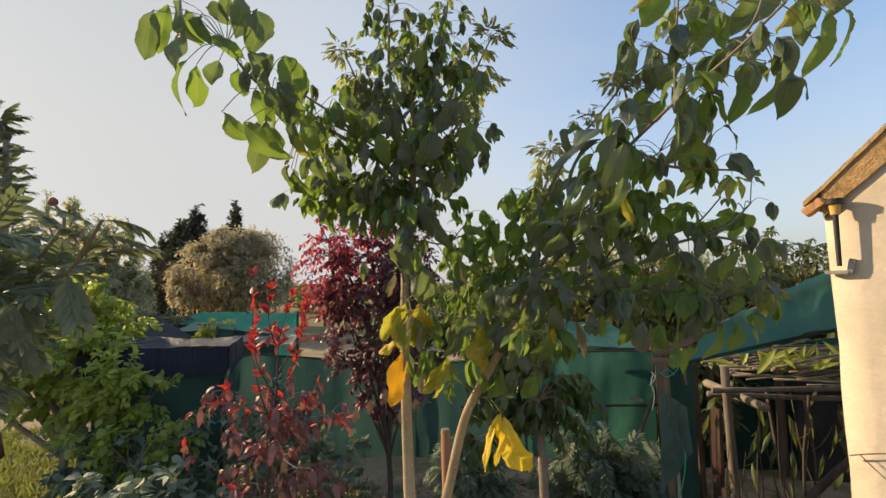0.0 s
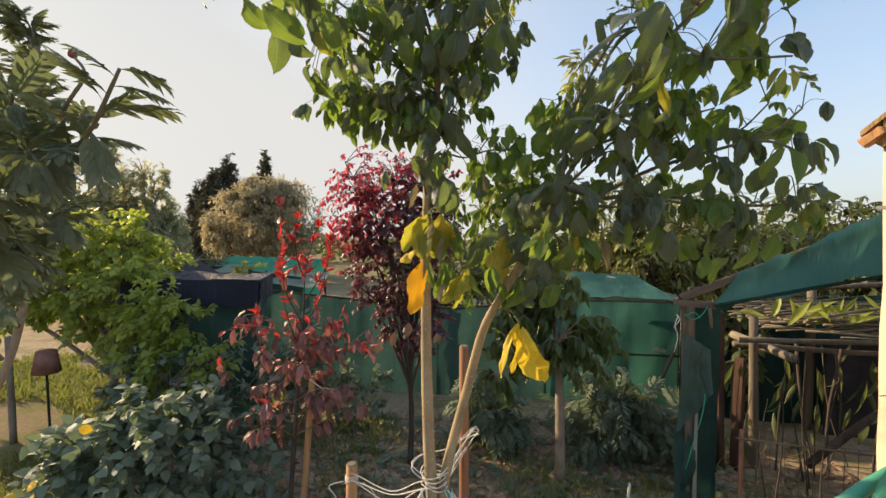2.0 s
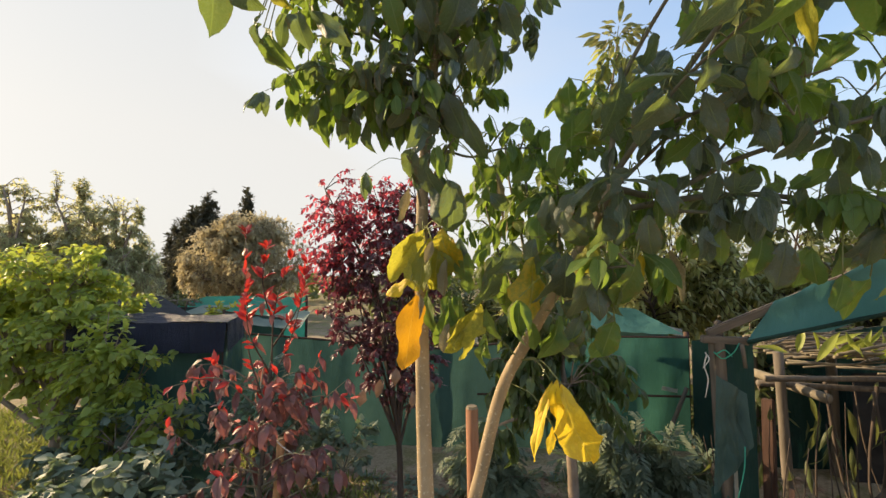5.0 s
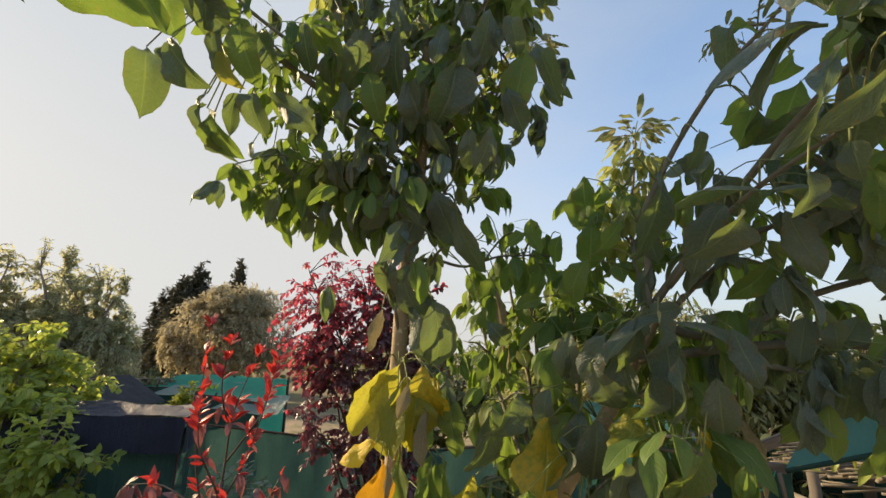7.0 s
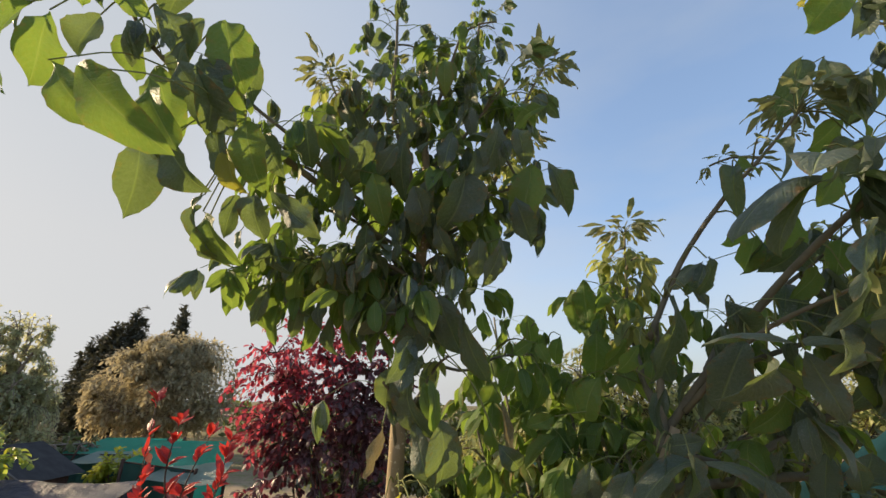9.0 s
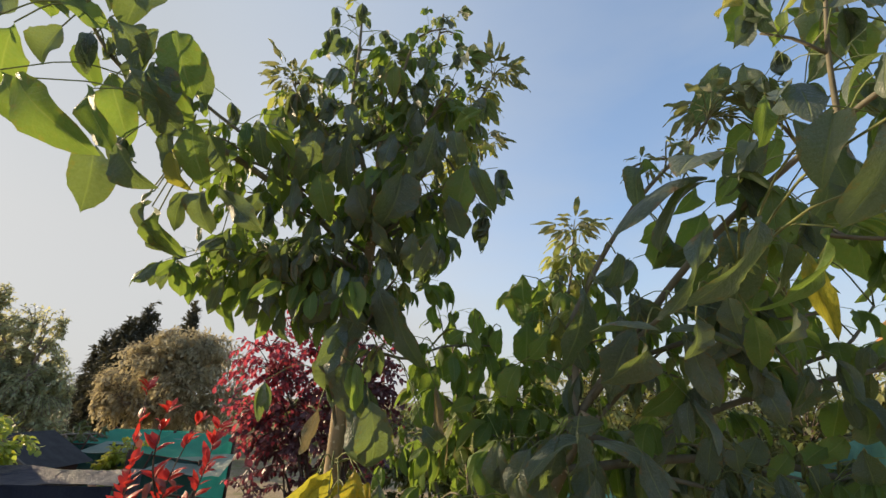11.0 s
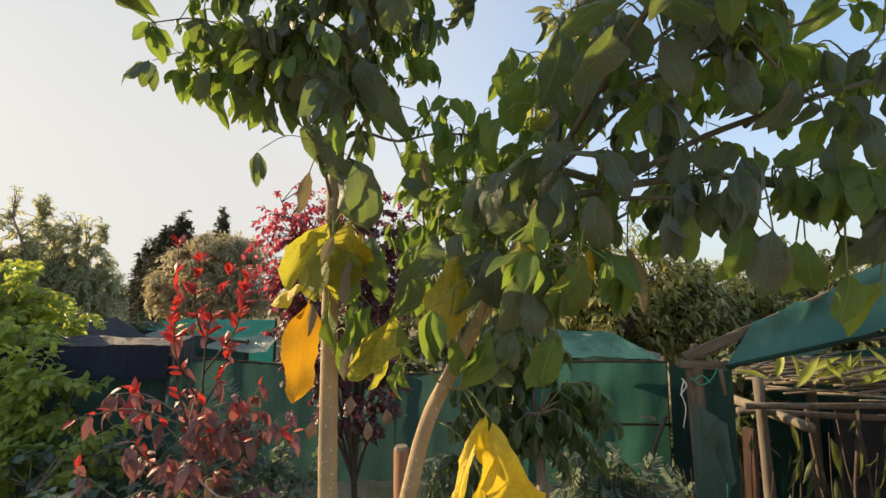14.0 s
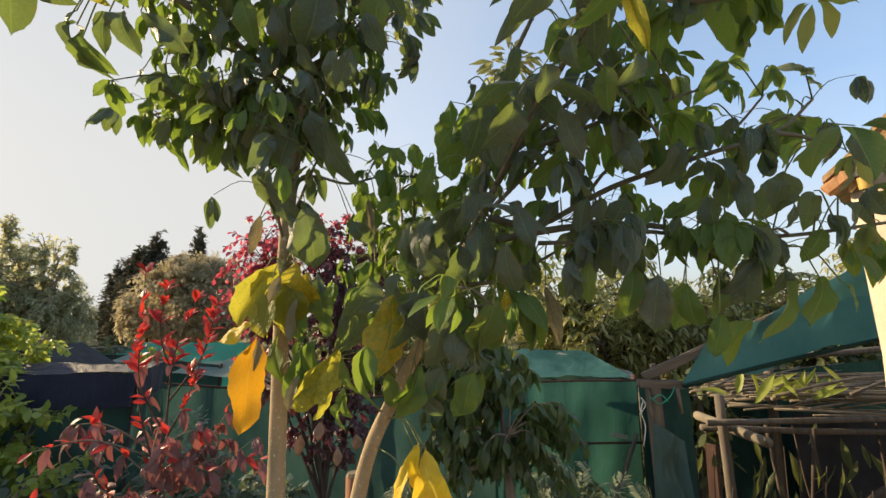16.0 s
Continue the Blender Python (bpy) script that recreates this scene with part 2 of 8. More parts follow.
M = {
    # the pale-barked garden tree
    "g": leaf_material("leaf_green", (0.060, 0.088, 0.076), (0.140, 0.174, 0.138), (0.31, 0.44, 0.06), 0.46, 0.30, (0.27, 0.33, 0.14), 0.7, (0.13, 0.15, 0.11), 0.3, 0.45, 0.5, (0.20, 0.11, 0.055)),
    # lit copy of leaf_green: the sun behind these leaves is painted into a lighter colour
    "l": leaf_material("leaf_backlit_green", (0.078, 0.145, 0.042), (0.155, 0.24, 0.066), (0.33, 0.48, 0.05), 0.5, 0.42, (0.34, 0.38, 0.15), 0.65, (0.2, 0.2, 0.05), 0.35, 0.3, 0.2, (0.24, 0.15, 0.06)),
    "young": leaf_material("leaf_young", (0.16, 0.21, 0.06), (0.30, 0.33, 0.12), (0.58, 0.62, 0.14), 0.5, 0.46, (0.4, 0.4, 0.2), 0.3, (0.28, 0.14, 0.06), 0.25),
    "sprout": leaf_material("leaf_sprout", (0.15, 0.18, 0.085), (0.27, 0.27, 0.14), (0.42, 0.44, 0.14), 0.5, 0.36, (0.3, 0.3, 0.18), 0.3, (0.24, 0.14, 0.09), 0.45),
    "y": leaf_material("leaf_yellow", (0.72, 0.50, 0.02), (0.88, 0.66, 0.05), (0.9, 0.68, 0.04), 0.5, 0.35, (0.8, 0.66, 0.2), 0.4, (0.45, 0.26, 0.03), 0.35),
    "o": leaf_material("leaf_orange", (0.55, 0.27, 0.012), (0.70, 0.37, 0.015), (0.80, 0.42, 0.02), 0.5, 0.32, (0.75, 0.5, 0.1), 0.4, (0.35, 0.16, 0.03), 0.4),
    "yg": leaf_material("leaf_yellowing", (0.26, 0.26, 0.03), (0.46, 0.41, 0.05), (0.62, 0.58, 0.06), 0.5, 0.44, (0.5, 0.48, 0.15), 0.5, (0.10, 0.15, 0.02), 0.7),
    "y2": leaf_material("leaf_half_yellow", (0.19, 0.22, 0.03), (0.36, 0.32, 0.03), (0.58, 0.54, 0.05), 0.5, 0.44, (0.4, 0.4, 0.15), 0.5, (0.55, 0.36, 0.02), 0.95),
    "p": leaf_material("leaf_dry", (0.20, 0.17, 0.09), (0.33, 0.28, 0.16), (0.4, 0.32, 0.15), 0.7, 0.2, (0.4, 0.35, 0.22), 0.3, (0.12, 0.12, 0.04), 0.5),
    # other plants
    "red": leaf_material("leaf_red", (0.34, 0.022, 0.025), (0.56, 0.05, 0.035), (0.78, 0.07, 0.045), 0.4, 0.36, (0.5, 0.12, 0.08), 0.3),
    "rust": leaf_material("leaf_rust", (0.145, 0.07, 0.068), (0.30, 0.15, 0.142), (0.40, 0.12, 0.10), 0.45, 0.28, (0.3, 0.14, 0.1), 0.35, (0.10, 0.09, 0.05), 0.5),
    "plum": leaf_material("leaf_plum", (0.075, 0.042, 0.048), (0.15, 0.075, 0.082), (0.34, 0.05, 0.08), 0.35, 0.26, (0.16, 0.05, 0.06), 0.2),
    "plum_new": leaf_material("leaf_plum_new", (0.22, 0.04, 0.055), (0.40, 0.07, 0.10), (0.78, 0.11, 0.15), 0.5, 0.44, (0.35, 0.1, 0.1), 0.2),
    "citrus": leaf_material("leaf_citrus", (0.20, 0.27, 0.06), (0.37, 0.44, 0.10), (0.56, 0.64, 0.09), 0.4, 0.48, (0.25, 0.28, 0.08), 0.2),
    "citrus_new": leaf_material("leaf_citrus_new", (0.28, 0.32, 0.03), (0.42, 0.44, 0.05), (0.6, 0.6, 0.06), 0.45, 0.38, (0.35, 0.35, 0.1), 0.2),
    "lobed": leaf_material("leaf_lobed", (0.125, 0.15, 0.09), (0.21, 0.24, 0.145), (0.27, 0.34, 0.13), 0.42, 0.26, (0.18, 0.2, 0.12), 0.4),
    "shrub": leaf_material("leaf_shrub", (0.115, 0.155, 0.112), (0.23, 0.285, 0.205), (0.28, 0.38, 0.14), 0.6, 0.26, (0.14, 0.17, 0.1), 0.4),
    "fern": leaf_material("leaf_fern", (0.08, 0.115, 0.078), (0.185, 0.225, 0.15), (0.28, 0.36, 0.15), 0.6, 0.28, (0.14, 0.18, 0.1), 0.2),
    "avocado": leaf_material("leaf_hanging", (0.05, 0.08, 0.032), (0.115, 0.155, 0.052), (0.32, 0.42, 0.055), 0.32, 0.3, (0.14, 0.18, 0.08), 0.35),
    "mango": leaf_material("leaf_long", (0.19, 0.22, 0.08), (0.42, 0.42, 0.17), (0.56, 0.55, 0.15), 0.38, 0.42, (0.2, 0.22, 0.08), 0.3),
    "mango_new": leaf_material("leaf_long_pale", (0.32, 0.31, 0.12), (0.48, 0.43, 0.20), (0.55, 0.5, 0.2), 0.45, 0.3, (0.3, 0.3, 0.15), 0.3),
    "olive": leaf_material("leaf_olive", (0.30, 0.265, 0.165), (0.53, 0.47, 0.31), (0.66, 0.57, 0.34), 0.65, 0.42, (0.2, 0.18, 0.1), 0.1),
    "cypress": leaf_material("leaf_cypress", (0.055, 0.058, 0.042), (0.11, 0.108, 0.075), (0.12, 0.12, 0.06), 0.7, 0.2, (0.05, 0.05, 0.03), 0.1),
    "grey": leaf_material("leaf_grey_green", (0.25, 0.27, 0.15), (0.46, 0.46, 0.27), (0.74, 0.73, 0.42), 0.55, 0.52, (0.15, 0.16, 0.1), 0.1),
    "dark": leaf_material("leaf_dark_tree", (0.065, 0.085, 0.034), (0.14, 0.165, 0.06), (0.3, 0.34, 0.07), 0.5, 0.28, (0.1, 0.12, 0.06), 0.1),
    "grass": leaf_material("grass_blade", (0.085, 0.12, 0.028), (0.21, 0.23, 0.062), (0.36, 0.4, 0.08), 0.6, 0.38, (0.2, 0.22, 0.06), 0.1),
    "litter": leaf_material("dead_leaf", (0.23, 0.145, 0.095), (0.48, 0.34, 0.24), (0.3, 0.17, 0.1), 0.8, 0.12, (0.2, 0.13, 0.08), 0.3),
    "flower": leaf_material("petal", (0.75, 0.42, 0.01), (0.85, 0.58, 0.02), (0.9, 0.6, 0.03), 0.5, 0.3, (0.8, 0.6, 0.1), 0.1),
    "cane_leaf": leaf_material("leaf_cane", (0.14, 0.19, 0.03), (0.30, 0.33, 0.05), (0.45, 0.48, 0.06), 0.45, 0.34, (0.4, 0.42, 0.15), 0.4),
    # barks and woods
    "bark": rough_material("pale_bark", ((0.21, 0.16, 0.095), (0.33, 0.25, 0.15), (0.44, 0.35, 0.23)), 22.0, 0.8, 0.5, 0.003, (1, 1, 0.35), 160.0, 0.0, 0.45, (0.62, 0.54, 0.40)),
    "twig": rough_material("twig_bark", ((0.12, 0.11, 0.08), (0.18, 0.165, 0.12), (0.24, 0.215, 0.155)), 40.0, 0.8, 0.35, 0.002),
    "dark_bark": rough_material("dark_bark", ((0.045, 0.034, 0.028), (0.072, 0.055, 0.045), (0.11, 0.088, 0.072)), 24.0, 0.9, 0.5, 0.004, (1, 1, 0.3)),
    "grey_bark": rough_material("grey_bark", ((0.17, 0.13, 0.10), (0.27, 0.21, 0.16), (0.36, 0.29, 0.225)), 20.0, 0.9, 0.5, 0.005, (1, 1, 0.4)),
    "petiole": rough_material("petiole", ((0.14, 0.17, 0.05), (0.20, 0.22, 0.08), (0.25, 0.25, 0.11)), 40.0, 0.6, 0.1, 0.001),
    "stake": rough_material("stake_wood", ((0.36, 0.19, 0.085), (0.47, 0.26, 0.12), (0.55, 0.33, 0.17)), 14.0, 0.75, 0.3, 0.002, (6, 6, 0.5), 90.0),
    "stake_red": rough_material("stake_red_wood", ((0.20, 0.09, 0.05), (0.29, 0.14, 0.08), (0.36, 0.20, 0.12)), 14.0, 0.8, 0.35, 0.002, (6, 6, 0.5), 90.0),
    "old_wood": rough_material("old_wood", ((0.085, 0.07, 0.056), (0.14, 0.118, 0.095), (0.20, 0.172, 0.142)), 10.0, 0.9, 0.5, 0.004, (5, 5, 0.5), 80.0),
    "dark_wood": rough_material("dark_wood", ((0.045, 0.025, 0.02), (0.08, 0.045, 0.035), (0.12, 0.075, 0.055)), 10.0, 0.9, 0.5, 0.004, (5, 5, 0.5), 80.0),
    "cane": rough_material("dry_cane", ((0.11, 0.092, 0.066), (0.19, 0.16, 0.115), (0.31, 0.27, 0.20)), 10.0, 0.8, 0.3, 0.003, (1, 1, 1), 90.0),
    # cloths, house, odds and ends
    "net": net_material("green_shade_net", (0.03, 0.083, 0.072), (0.068, 0.145, 0.128), 0.38),
    "net_teal": net_material("teal_shade_net", (0.025, 0.10, 0.082), (0.062, 0.185, 0.155), 0.42),
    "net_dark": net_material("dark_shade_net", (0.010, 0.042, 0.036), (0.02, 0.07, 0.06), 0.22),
    "net_grey": net_material("dusty_shade_net", (0.055, 0.11, 0.098), (0.115, 0.185, 0.168), 0.28),
    "net_bright": net_material("bright_green_net", (0.06, 0.44, 0.30), (0.12, 0.60, 0.44), 0.6),
    "net_blue": net_material("blue_green_net", (0.045, 0.165, 0.16), (0.11, 0.30, 0.29), 0.5),
    "tarp": net_material("navy_tarp", (0.012, 0.016, 0.034), (0.03, 0.036, 0.065), 0.05, 0.5),
    "pale_sheet": net_material("pale_sheet", (0.35, 0.36, 0.33), (0.55, 0.55, 0.50), 0.3, 0.5),
    "plaster": rough_material("old_plaster", ((0.44, 0.36, 0.27), (0.55, 0.47, 0.37), (0.63, 0.55, 0.45)), 5.0, 0.9, 0.5, 0.008, (1, 1, 1), 55.0, 0.0, 0.3),
    "adobe": rough_material("rough_render", ((0.26, 0.155, 0.07), (0.40, 0.26, 0.12), (0.52, 0.37, 0.20)), 22.0, 0.95, 0.9, 0.012, (1, 1, 1), 120.0, 0.0, 0.4),
    "board": rough_material("eave_board", ((0.38, 0.19, 0.085), (0.50, 0.27, 0.13), (0.58, 0.35, 0.19)), 12.0, 0.8, 0.3, 0.003, (4, 1, 4), 80.0),
    "black": rough_material("black_plastic", ((0.015, 0.015, 0.017), (0.025, 0.025, 0.027), (0.04, 0.04, 0.042)), 20.0, 0.5, 0.1, 0.001),
    "amber": rough_material("amber_plastic", ((0.36, 0.23, 0.05), (0.46, 0.30, 0.07), (0.54, 0.37, 0.11)), 20.0, 0.4, 0.1, 0.001),
    "steel": rough_material("dull_steel", ((0.25, 0.24, 0.23), (0.34, 0.33, 0.31), (0.42, 0.40, 0.38)), 30.0, 0.5, 0.1, 0.001, (1, 1, 1), 90.0, 0.5),
    "wire": rough_material("rusty_wire", ((0.09, 0.065, 0.05), (0.14, 0.10, 0.08), (0.19, 0.15, 0.12)), 30.0, 0.7, 0.1, 0.001, (1, 1, 1), 90.0, 0.3),
    "pipe": rough_material("green_pipe", ((0.04, 0.24, 0.15), (0.065, 0.31, 0.205), (0.10, 0.37, 0.26)), 6.0, 0.45, 0.12, 0.002),
    "string": rough_material("white_string", ((0.55, 0.53, 0.48), (0.68, 0.66, 0.61), (0.76, 0.74, 0.70)), 60.0, 0.9, 0.3, 0.001),
    "green_string": rough_material("green_twine", ((0.03, 0.28, 0.19), (0.05, 0.36, 0.25), (0.08, 0.42, 0.3)), 60.0, 0.8, 0.2, 0.001),
    "clay": rough_material("clay_pot", ((0.16, 0.07, 0.05), (0.24, 0.11, 0.08), (0.30, 0.16, 0.12)), 18.0, 0.85, 0.3, 0.003),
    "rod": rough_material("pale_rod", ((0.45, 0.42, 0.36), (0.58, 0.55, 0.48), (0.66, 0.63, 0.57)), 20.0, 0.6, 0.15, 0.001),
    "berry": rough_material("red_bud", ((0.16, 0.05, 0.045), (0.22, 0.075, 0.07), (0.27, 0.11, 0.10)), 30.0, 0.6, 0.15, 0.001),
    "cup": net_material("clear_sleeve", (0.32, 0.42, 0.36), (0.46, 0.55, 0.48), 0.5, 0.3),
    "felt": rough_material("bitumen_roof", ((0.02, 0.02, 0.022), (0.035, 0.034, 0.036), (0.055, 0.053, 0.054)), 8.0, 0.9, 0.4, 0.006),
}


def ground_material():
    m, nt, b = nodes_of("garden_soil")
    n1 = noise_node(nt, 0.9, 6.0, 0.6)
    n2 = noise_node(nt, 38.0, 8.0, 0.8)
    n4 = noise_node(nt, 3.4, 6.0, 0.65)
    n3 = noise_node(nt, 110.0, 4.0, 0.7)
    tc = nt.nodes.new("ShaderNodeTexCoord")
    sep = nt.nodes.new("ShaderNodeSeparateXYZ")
    link(nt, tc.outputs["Object"], sep.inputs[0])
    soil = ramp(nt, n2.outputs[0], [(0.3, (0.20, 0.145, 0.092)), (0.5, (0.42, 0.325, 0.215)), (0.72, (0.64, 0.53, 0.385))])
    straw = ramp(nt, n2.outputs[0], [(0.3, (0.07, 0.10, 0.02)), (0.55, (0.16, 0.19, 0.045)), (0.75, (0.30, 0.28, 0.10))])
    lawn = math_node(nt, "MULTIPLY", math_node(nt, "SUBTRACT", -1.9, sep.outputs[0]), 0.9, clamp=True)
    lawn = math_node(nt, "MULTIPLY", lawn, math_node(nt, "MULTIPLY", math_node(nt, "SUBTRACT", 5.0, sep.outputs[1]), 0.6, clamp=True))
    far = math_node(nt, "MULTIPLY", math_node(nt, "SUBTRACT", sep.outputs[1], 9.0), 0.2, clamp=True)
    f = math_node(nt, "ADD", math_node(nt, "MAXIMUM", lawn, far), math_node(nt, "MULTIPLY", math_node(nt, "SUBTRACT", n1.outputs[0], 0.52), 2.0), clamp=True)
    moss = ramp(nt, n2.outputs[0], [(0.3, (0.11, 0.11, 0.036)), (0.55, (0.24, 0.225, 0.085)), (0.75, (0.40, 0.345, 0.17))])
    mf = ramp(nt, n4.outputs[0], [(0.47, (0, 0, 0)), (0.6, (1, 1, 1))])
    bare = mix_rgb(nt, math_node(nt, "MULTIPLY", mf.outputs[0], 0.75), soil.outputs[0], moss.outputs[0])
    tan = ramp(nt, n2.outputs[0], [(0.3, (0.12, 0.088, 0.048)), (0.5, (0.21, 0.16, 0.09)), (0.72, (0.33, 0.265, 0.16))])
    turf = mix_rgb(nt, math_node(nt, "SUBTRACT", 1.0, mf.outputs[0]), straw.outputs[0], tan.outputs[0])
    col = mix_rgb(nt, f, bare, turf)
    col = mix_rgb(nt, math_node(nt, "MULTIPLY", n3.outputs[0], 0.5), col, (0.15, 0.105, 0.07))
    link(nt, col, b.inputs["Base Color"])
    b.inputs["Roughness"].default_value = 0.95
    b.inputs["Specular IOR Level"].default_value = 0.15
    bump(nt, b, math_node(nt, "ADD", n2.outputs[0], math_node(nt, "MULTIPLY", n3.outputs[0], 0.9)), 0.6, 0.009)
    return m


M["ground"] = ground_material()


# ---- building tools ----
def thing(name, at, label, category, group="", kind=""):
    ob = new(name)
    ob.location = at
    ob.empty_display_size = 0.1
    return tagged(ob, label, category, group, kind)


def finish(name, verts, faces, uvs, mat, smooth=True):
    me = bpy.data.meshes.new(name)
    me.from_pydata([tuple(v) for v in verts], [], [tuple(f) for f in faces])
    if uvs is not None:
        layer = me.uv_layers.new(name="UVMap")
        idx = np.empty(len(me.loops), dtype=np.int32)
        me.loops.foreach_get("vertex_index", idx)
        layer.data.foreach_set("uv", np.asarray(uvs, dtype=np.float32)[idx].ravel())
    me.polygons.foreach_set("use_smooth", np.full(len(me.polygons), smooth))
    for x in (mat if isinstance(mat, (list, tuple)) else [mat]):
        me.materials.append(x)
    me.update()
    return me


def part(name, data, mat, parent, label="", smooth=False, m=None):
    """Links a bmesh or a mesh as one object under a thing or a part."""
    if isinstance(data, bmesh.types.BMesh):
        me = bpy.data.meshes.new(name)
        data.to_mesh(me)
        data.free()
        me.polygons.foreach_set("use_smooth", np.full(len(me.polygons), smooth))
        for x in (mat if isinstance(mat, (list, tuple)) else [mat]):
            me.materials.append(x)
    else:
        me = data
    ob = new(name, me)
    ob.parent = parent
    if parent is not None:
        w = parent.matrix_basis.copy()
        up = parent.parent
        while up is not None:
            w = up.matrix_basis @ w
            up = up.parent
        ob.matrix_basis = w.inverted() @ (m if m is not None else Matrix())
    elif m is not None:
        ob.matrix_basis = m
    if label:
        ob["label"] = label
    return ob


def shift_thing(t, grow=1.0, dx=0.0, dy=0.0, tall=1.0):
    """Moves a finished thing away from the tree (grow, about a point on the path), sideways, or makes it taller."""
    c = Vector((0.06, 0.12, 1.55))
    m = Matrix.Translation(Vector((dx, dy, 0))) @ Matrix.Translation(c) @ Matrix.Scale(grow, 4) @ Matrix.Translation(-c) @ Matrix.Diagonal((1, 1, tall, 1))
    t.matrix_basis = m @ t.matrix_basis


def spline(pts, per=5):
    """Points of a smooth curve through the given ones."""
    p = [Vector(a) for a in pts]
    if len(p) < 3:
        return [p[0].lerp(p[-1], i / per) for i in range(per + 1)]
    q = [p[0] * 2 - p[1]] + p + [p[-1] * 2 - p[-2]]
    out = []
    for i in range(1, len(q) - 2):
        for k in range(per):
            t = k / per
            a, b, c, d = q[i - 1], q[i], q[i + 1], q[i + 2]
            out.append(0.5 * ((2 * b) + (c - a) * t + (2 * a - 5 * b + 4 * c - d) * t * t + (3 * b - a - 3 * c + d) * t ** 3))
    out.append(p[-1])
    return out


def tube_arrays(pts, r0, r1, sides=6, wobble=0.0, rng=None):
    pts = [Vector(a) for a in pts]
    verts, faces, uvs = [], [], []
    side = None
    n = len(pts)
    for i, p in enumerate(pts):
        d = (pts[min(i + 1, n - 1)] - pts[max(i - 1, 0)]).normalized()
        if side is None:
            side = d.orthogonal().normalized()
        side = (side - d * side.dot(d)).normalized()
        other = d.cross(side)
        r = r0 + (r1 - r0) * i / max(1, n - 1)
        for k in range(sides):
            a = 2 * math.pi * k / sides
            rr = r * (1 + (wobble * (rng.random() - 0.5) if rng else 0))
            verts.append(p + (side * math.cos(a) + other * math.sin(a)) * rr)
            uvs.append((k / sides, i / n))
    for i in range(n - 1):
        for k in range(sides):
            a, b = i * sides + k, i * sides + (k + 1) % sides
            faces.append((a, b, b + sides, a + sides))
    faces.append(tuple(reversed(range(sides))))
    faces.append(tuple(range((n - 1) * sides, n * sides)))
    return verts, faces, uvs


def tubes_mesh(name, runs, mat, sides=6, per=4, wobble=0.0, seed=1):
    """Several tapered rods in one mesh. runs: (points, radius at start, radius at end)."""
    rng = random.Random(seed)
    V, Fs, U = [], [], []
    for pts, r0, r1 in runs:
        v, f, u = tube_arrays(spline(pts, per), r0, r1, sides, wobble, rng)
        k = len(V)
        V += v
        U += u
        Fs += [tuple(a + k for a in g) for g in f]
    return finish(name, V, Fs, U, mat)


def rod(name, pts, r0, r1, mat, parent, label="", sides=8, per=4, wobble=0.08, seed=1):
    return part(name, tubes_mesh(name, [(pts, r0, r1)], mat, sides, per, wobble, seed), mat, parent, label)


def box_bm(size, bevel=0.004, rough=0.0, seed=0, cuts=0):
    bm = bmesh.new()
    bmesh.ops.create_cube(bm, size=1.0)
    bmesh.ops.scale(bm, vec=size, verts=bm.verts)
    if bevel:
        bmesh.ops.bevel(bm, geom=list(bm.edges), offset=bevel, segments=2, affect="EDGES", clamp_overlap=True)
    if cuts:
        long_edges = [e for e in bm.edges if e.calc_length() > max(size) * 0.5]
        bmesh.ops.subdivide_edges(bm, edges=long_edges, cuts=cuts)
    if rough:
        rng = random.Random(seed)
        for v in bm.verts:
            v.co += Vector((rng.uniform(-1, 1), rng.uniform(-1, 1), rng.uniform(-1, 1))) * rough
    return bm


def beam(name, a, b, width, depth, mat, parent, label="", bevel=0.004, rough=0.0015, seed=0):
    """A squared timber from a to b."""
    a, b = Vector(a), Vector(b)
    bm = box_bm((width, depth, (b - a).length), bevel, rough, seed, 3)
    turn = (b - a).to_track_quat("Z", "Y").to_matrix().to_4x4()
    return part(name, bm, mat, parent, label, False, Matrix.Translation((a + b) / 2) @ turn)


def cloth_mesh(name, corners, nu, nv, sag, ripple, mat, seed=0, ripple_size=3.0, push=(0, -1, 0), thick=0.0):
    """A sheet between four corners (a, b along the bottom or front, c, d above them), sagging and rippled."""
    a, b, c, d = [Vector(p) for p in corners]
    push = Vector(push)
    verts, faces, uvs = [], [], []
    for j in range(nv + 1):
        v = j / nv
        for i in range(nu + 1):
            u = i / nu
            p = a.lerp(b, u).lerp(d.lerp(c, u), v)
            s = 16 * u * (1 - u) * v * (1 - v)
            edge = min(1.0, 6 * min(u, 1 - u) + 0.15)
            n = noise.noise(Vector((p.x * ripple_size + seed * 7.3, p.y * ripple_size, p.z * ripple_size * 0.45)))
            n += 0.5 * noise.noise(Vector((p.x * ripple_size * 3 + seed, p.y * ripple_size * 3, p.z * ripple_size)))
            p = p + push * (n * ripple * edge) + Vector((0, 0, -1)) * (sag * s)
            verts.append(p)
            uvs.append((u, v))
    w = nu + 1
    for j in range(nv):
        for i in range(nu):
            faces.append((j * w + i, j * w + i + 1, (j + 1) * w + i + 1, (j + 1) * w + i))
    return finish(name, verts, faces, uvs, mat)


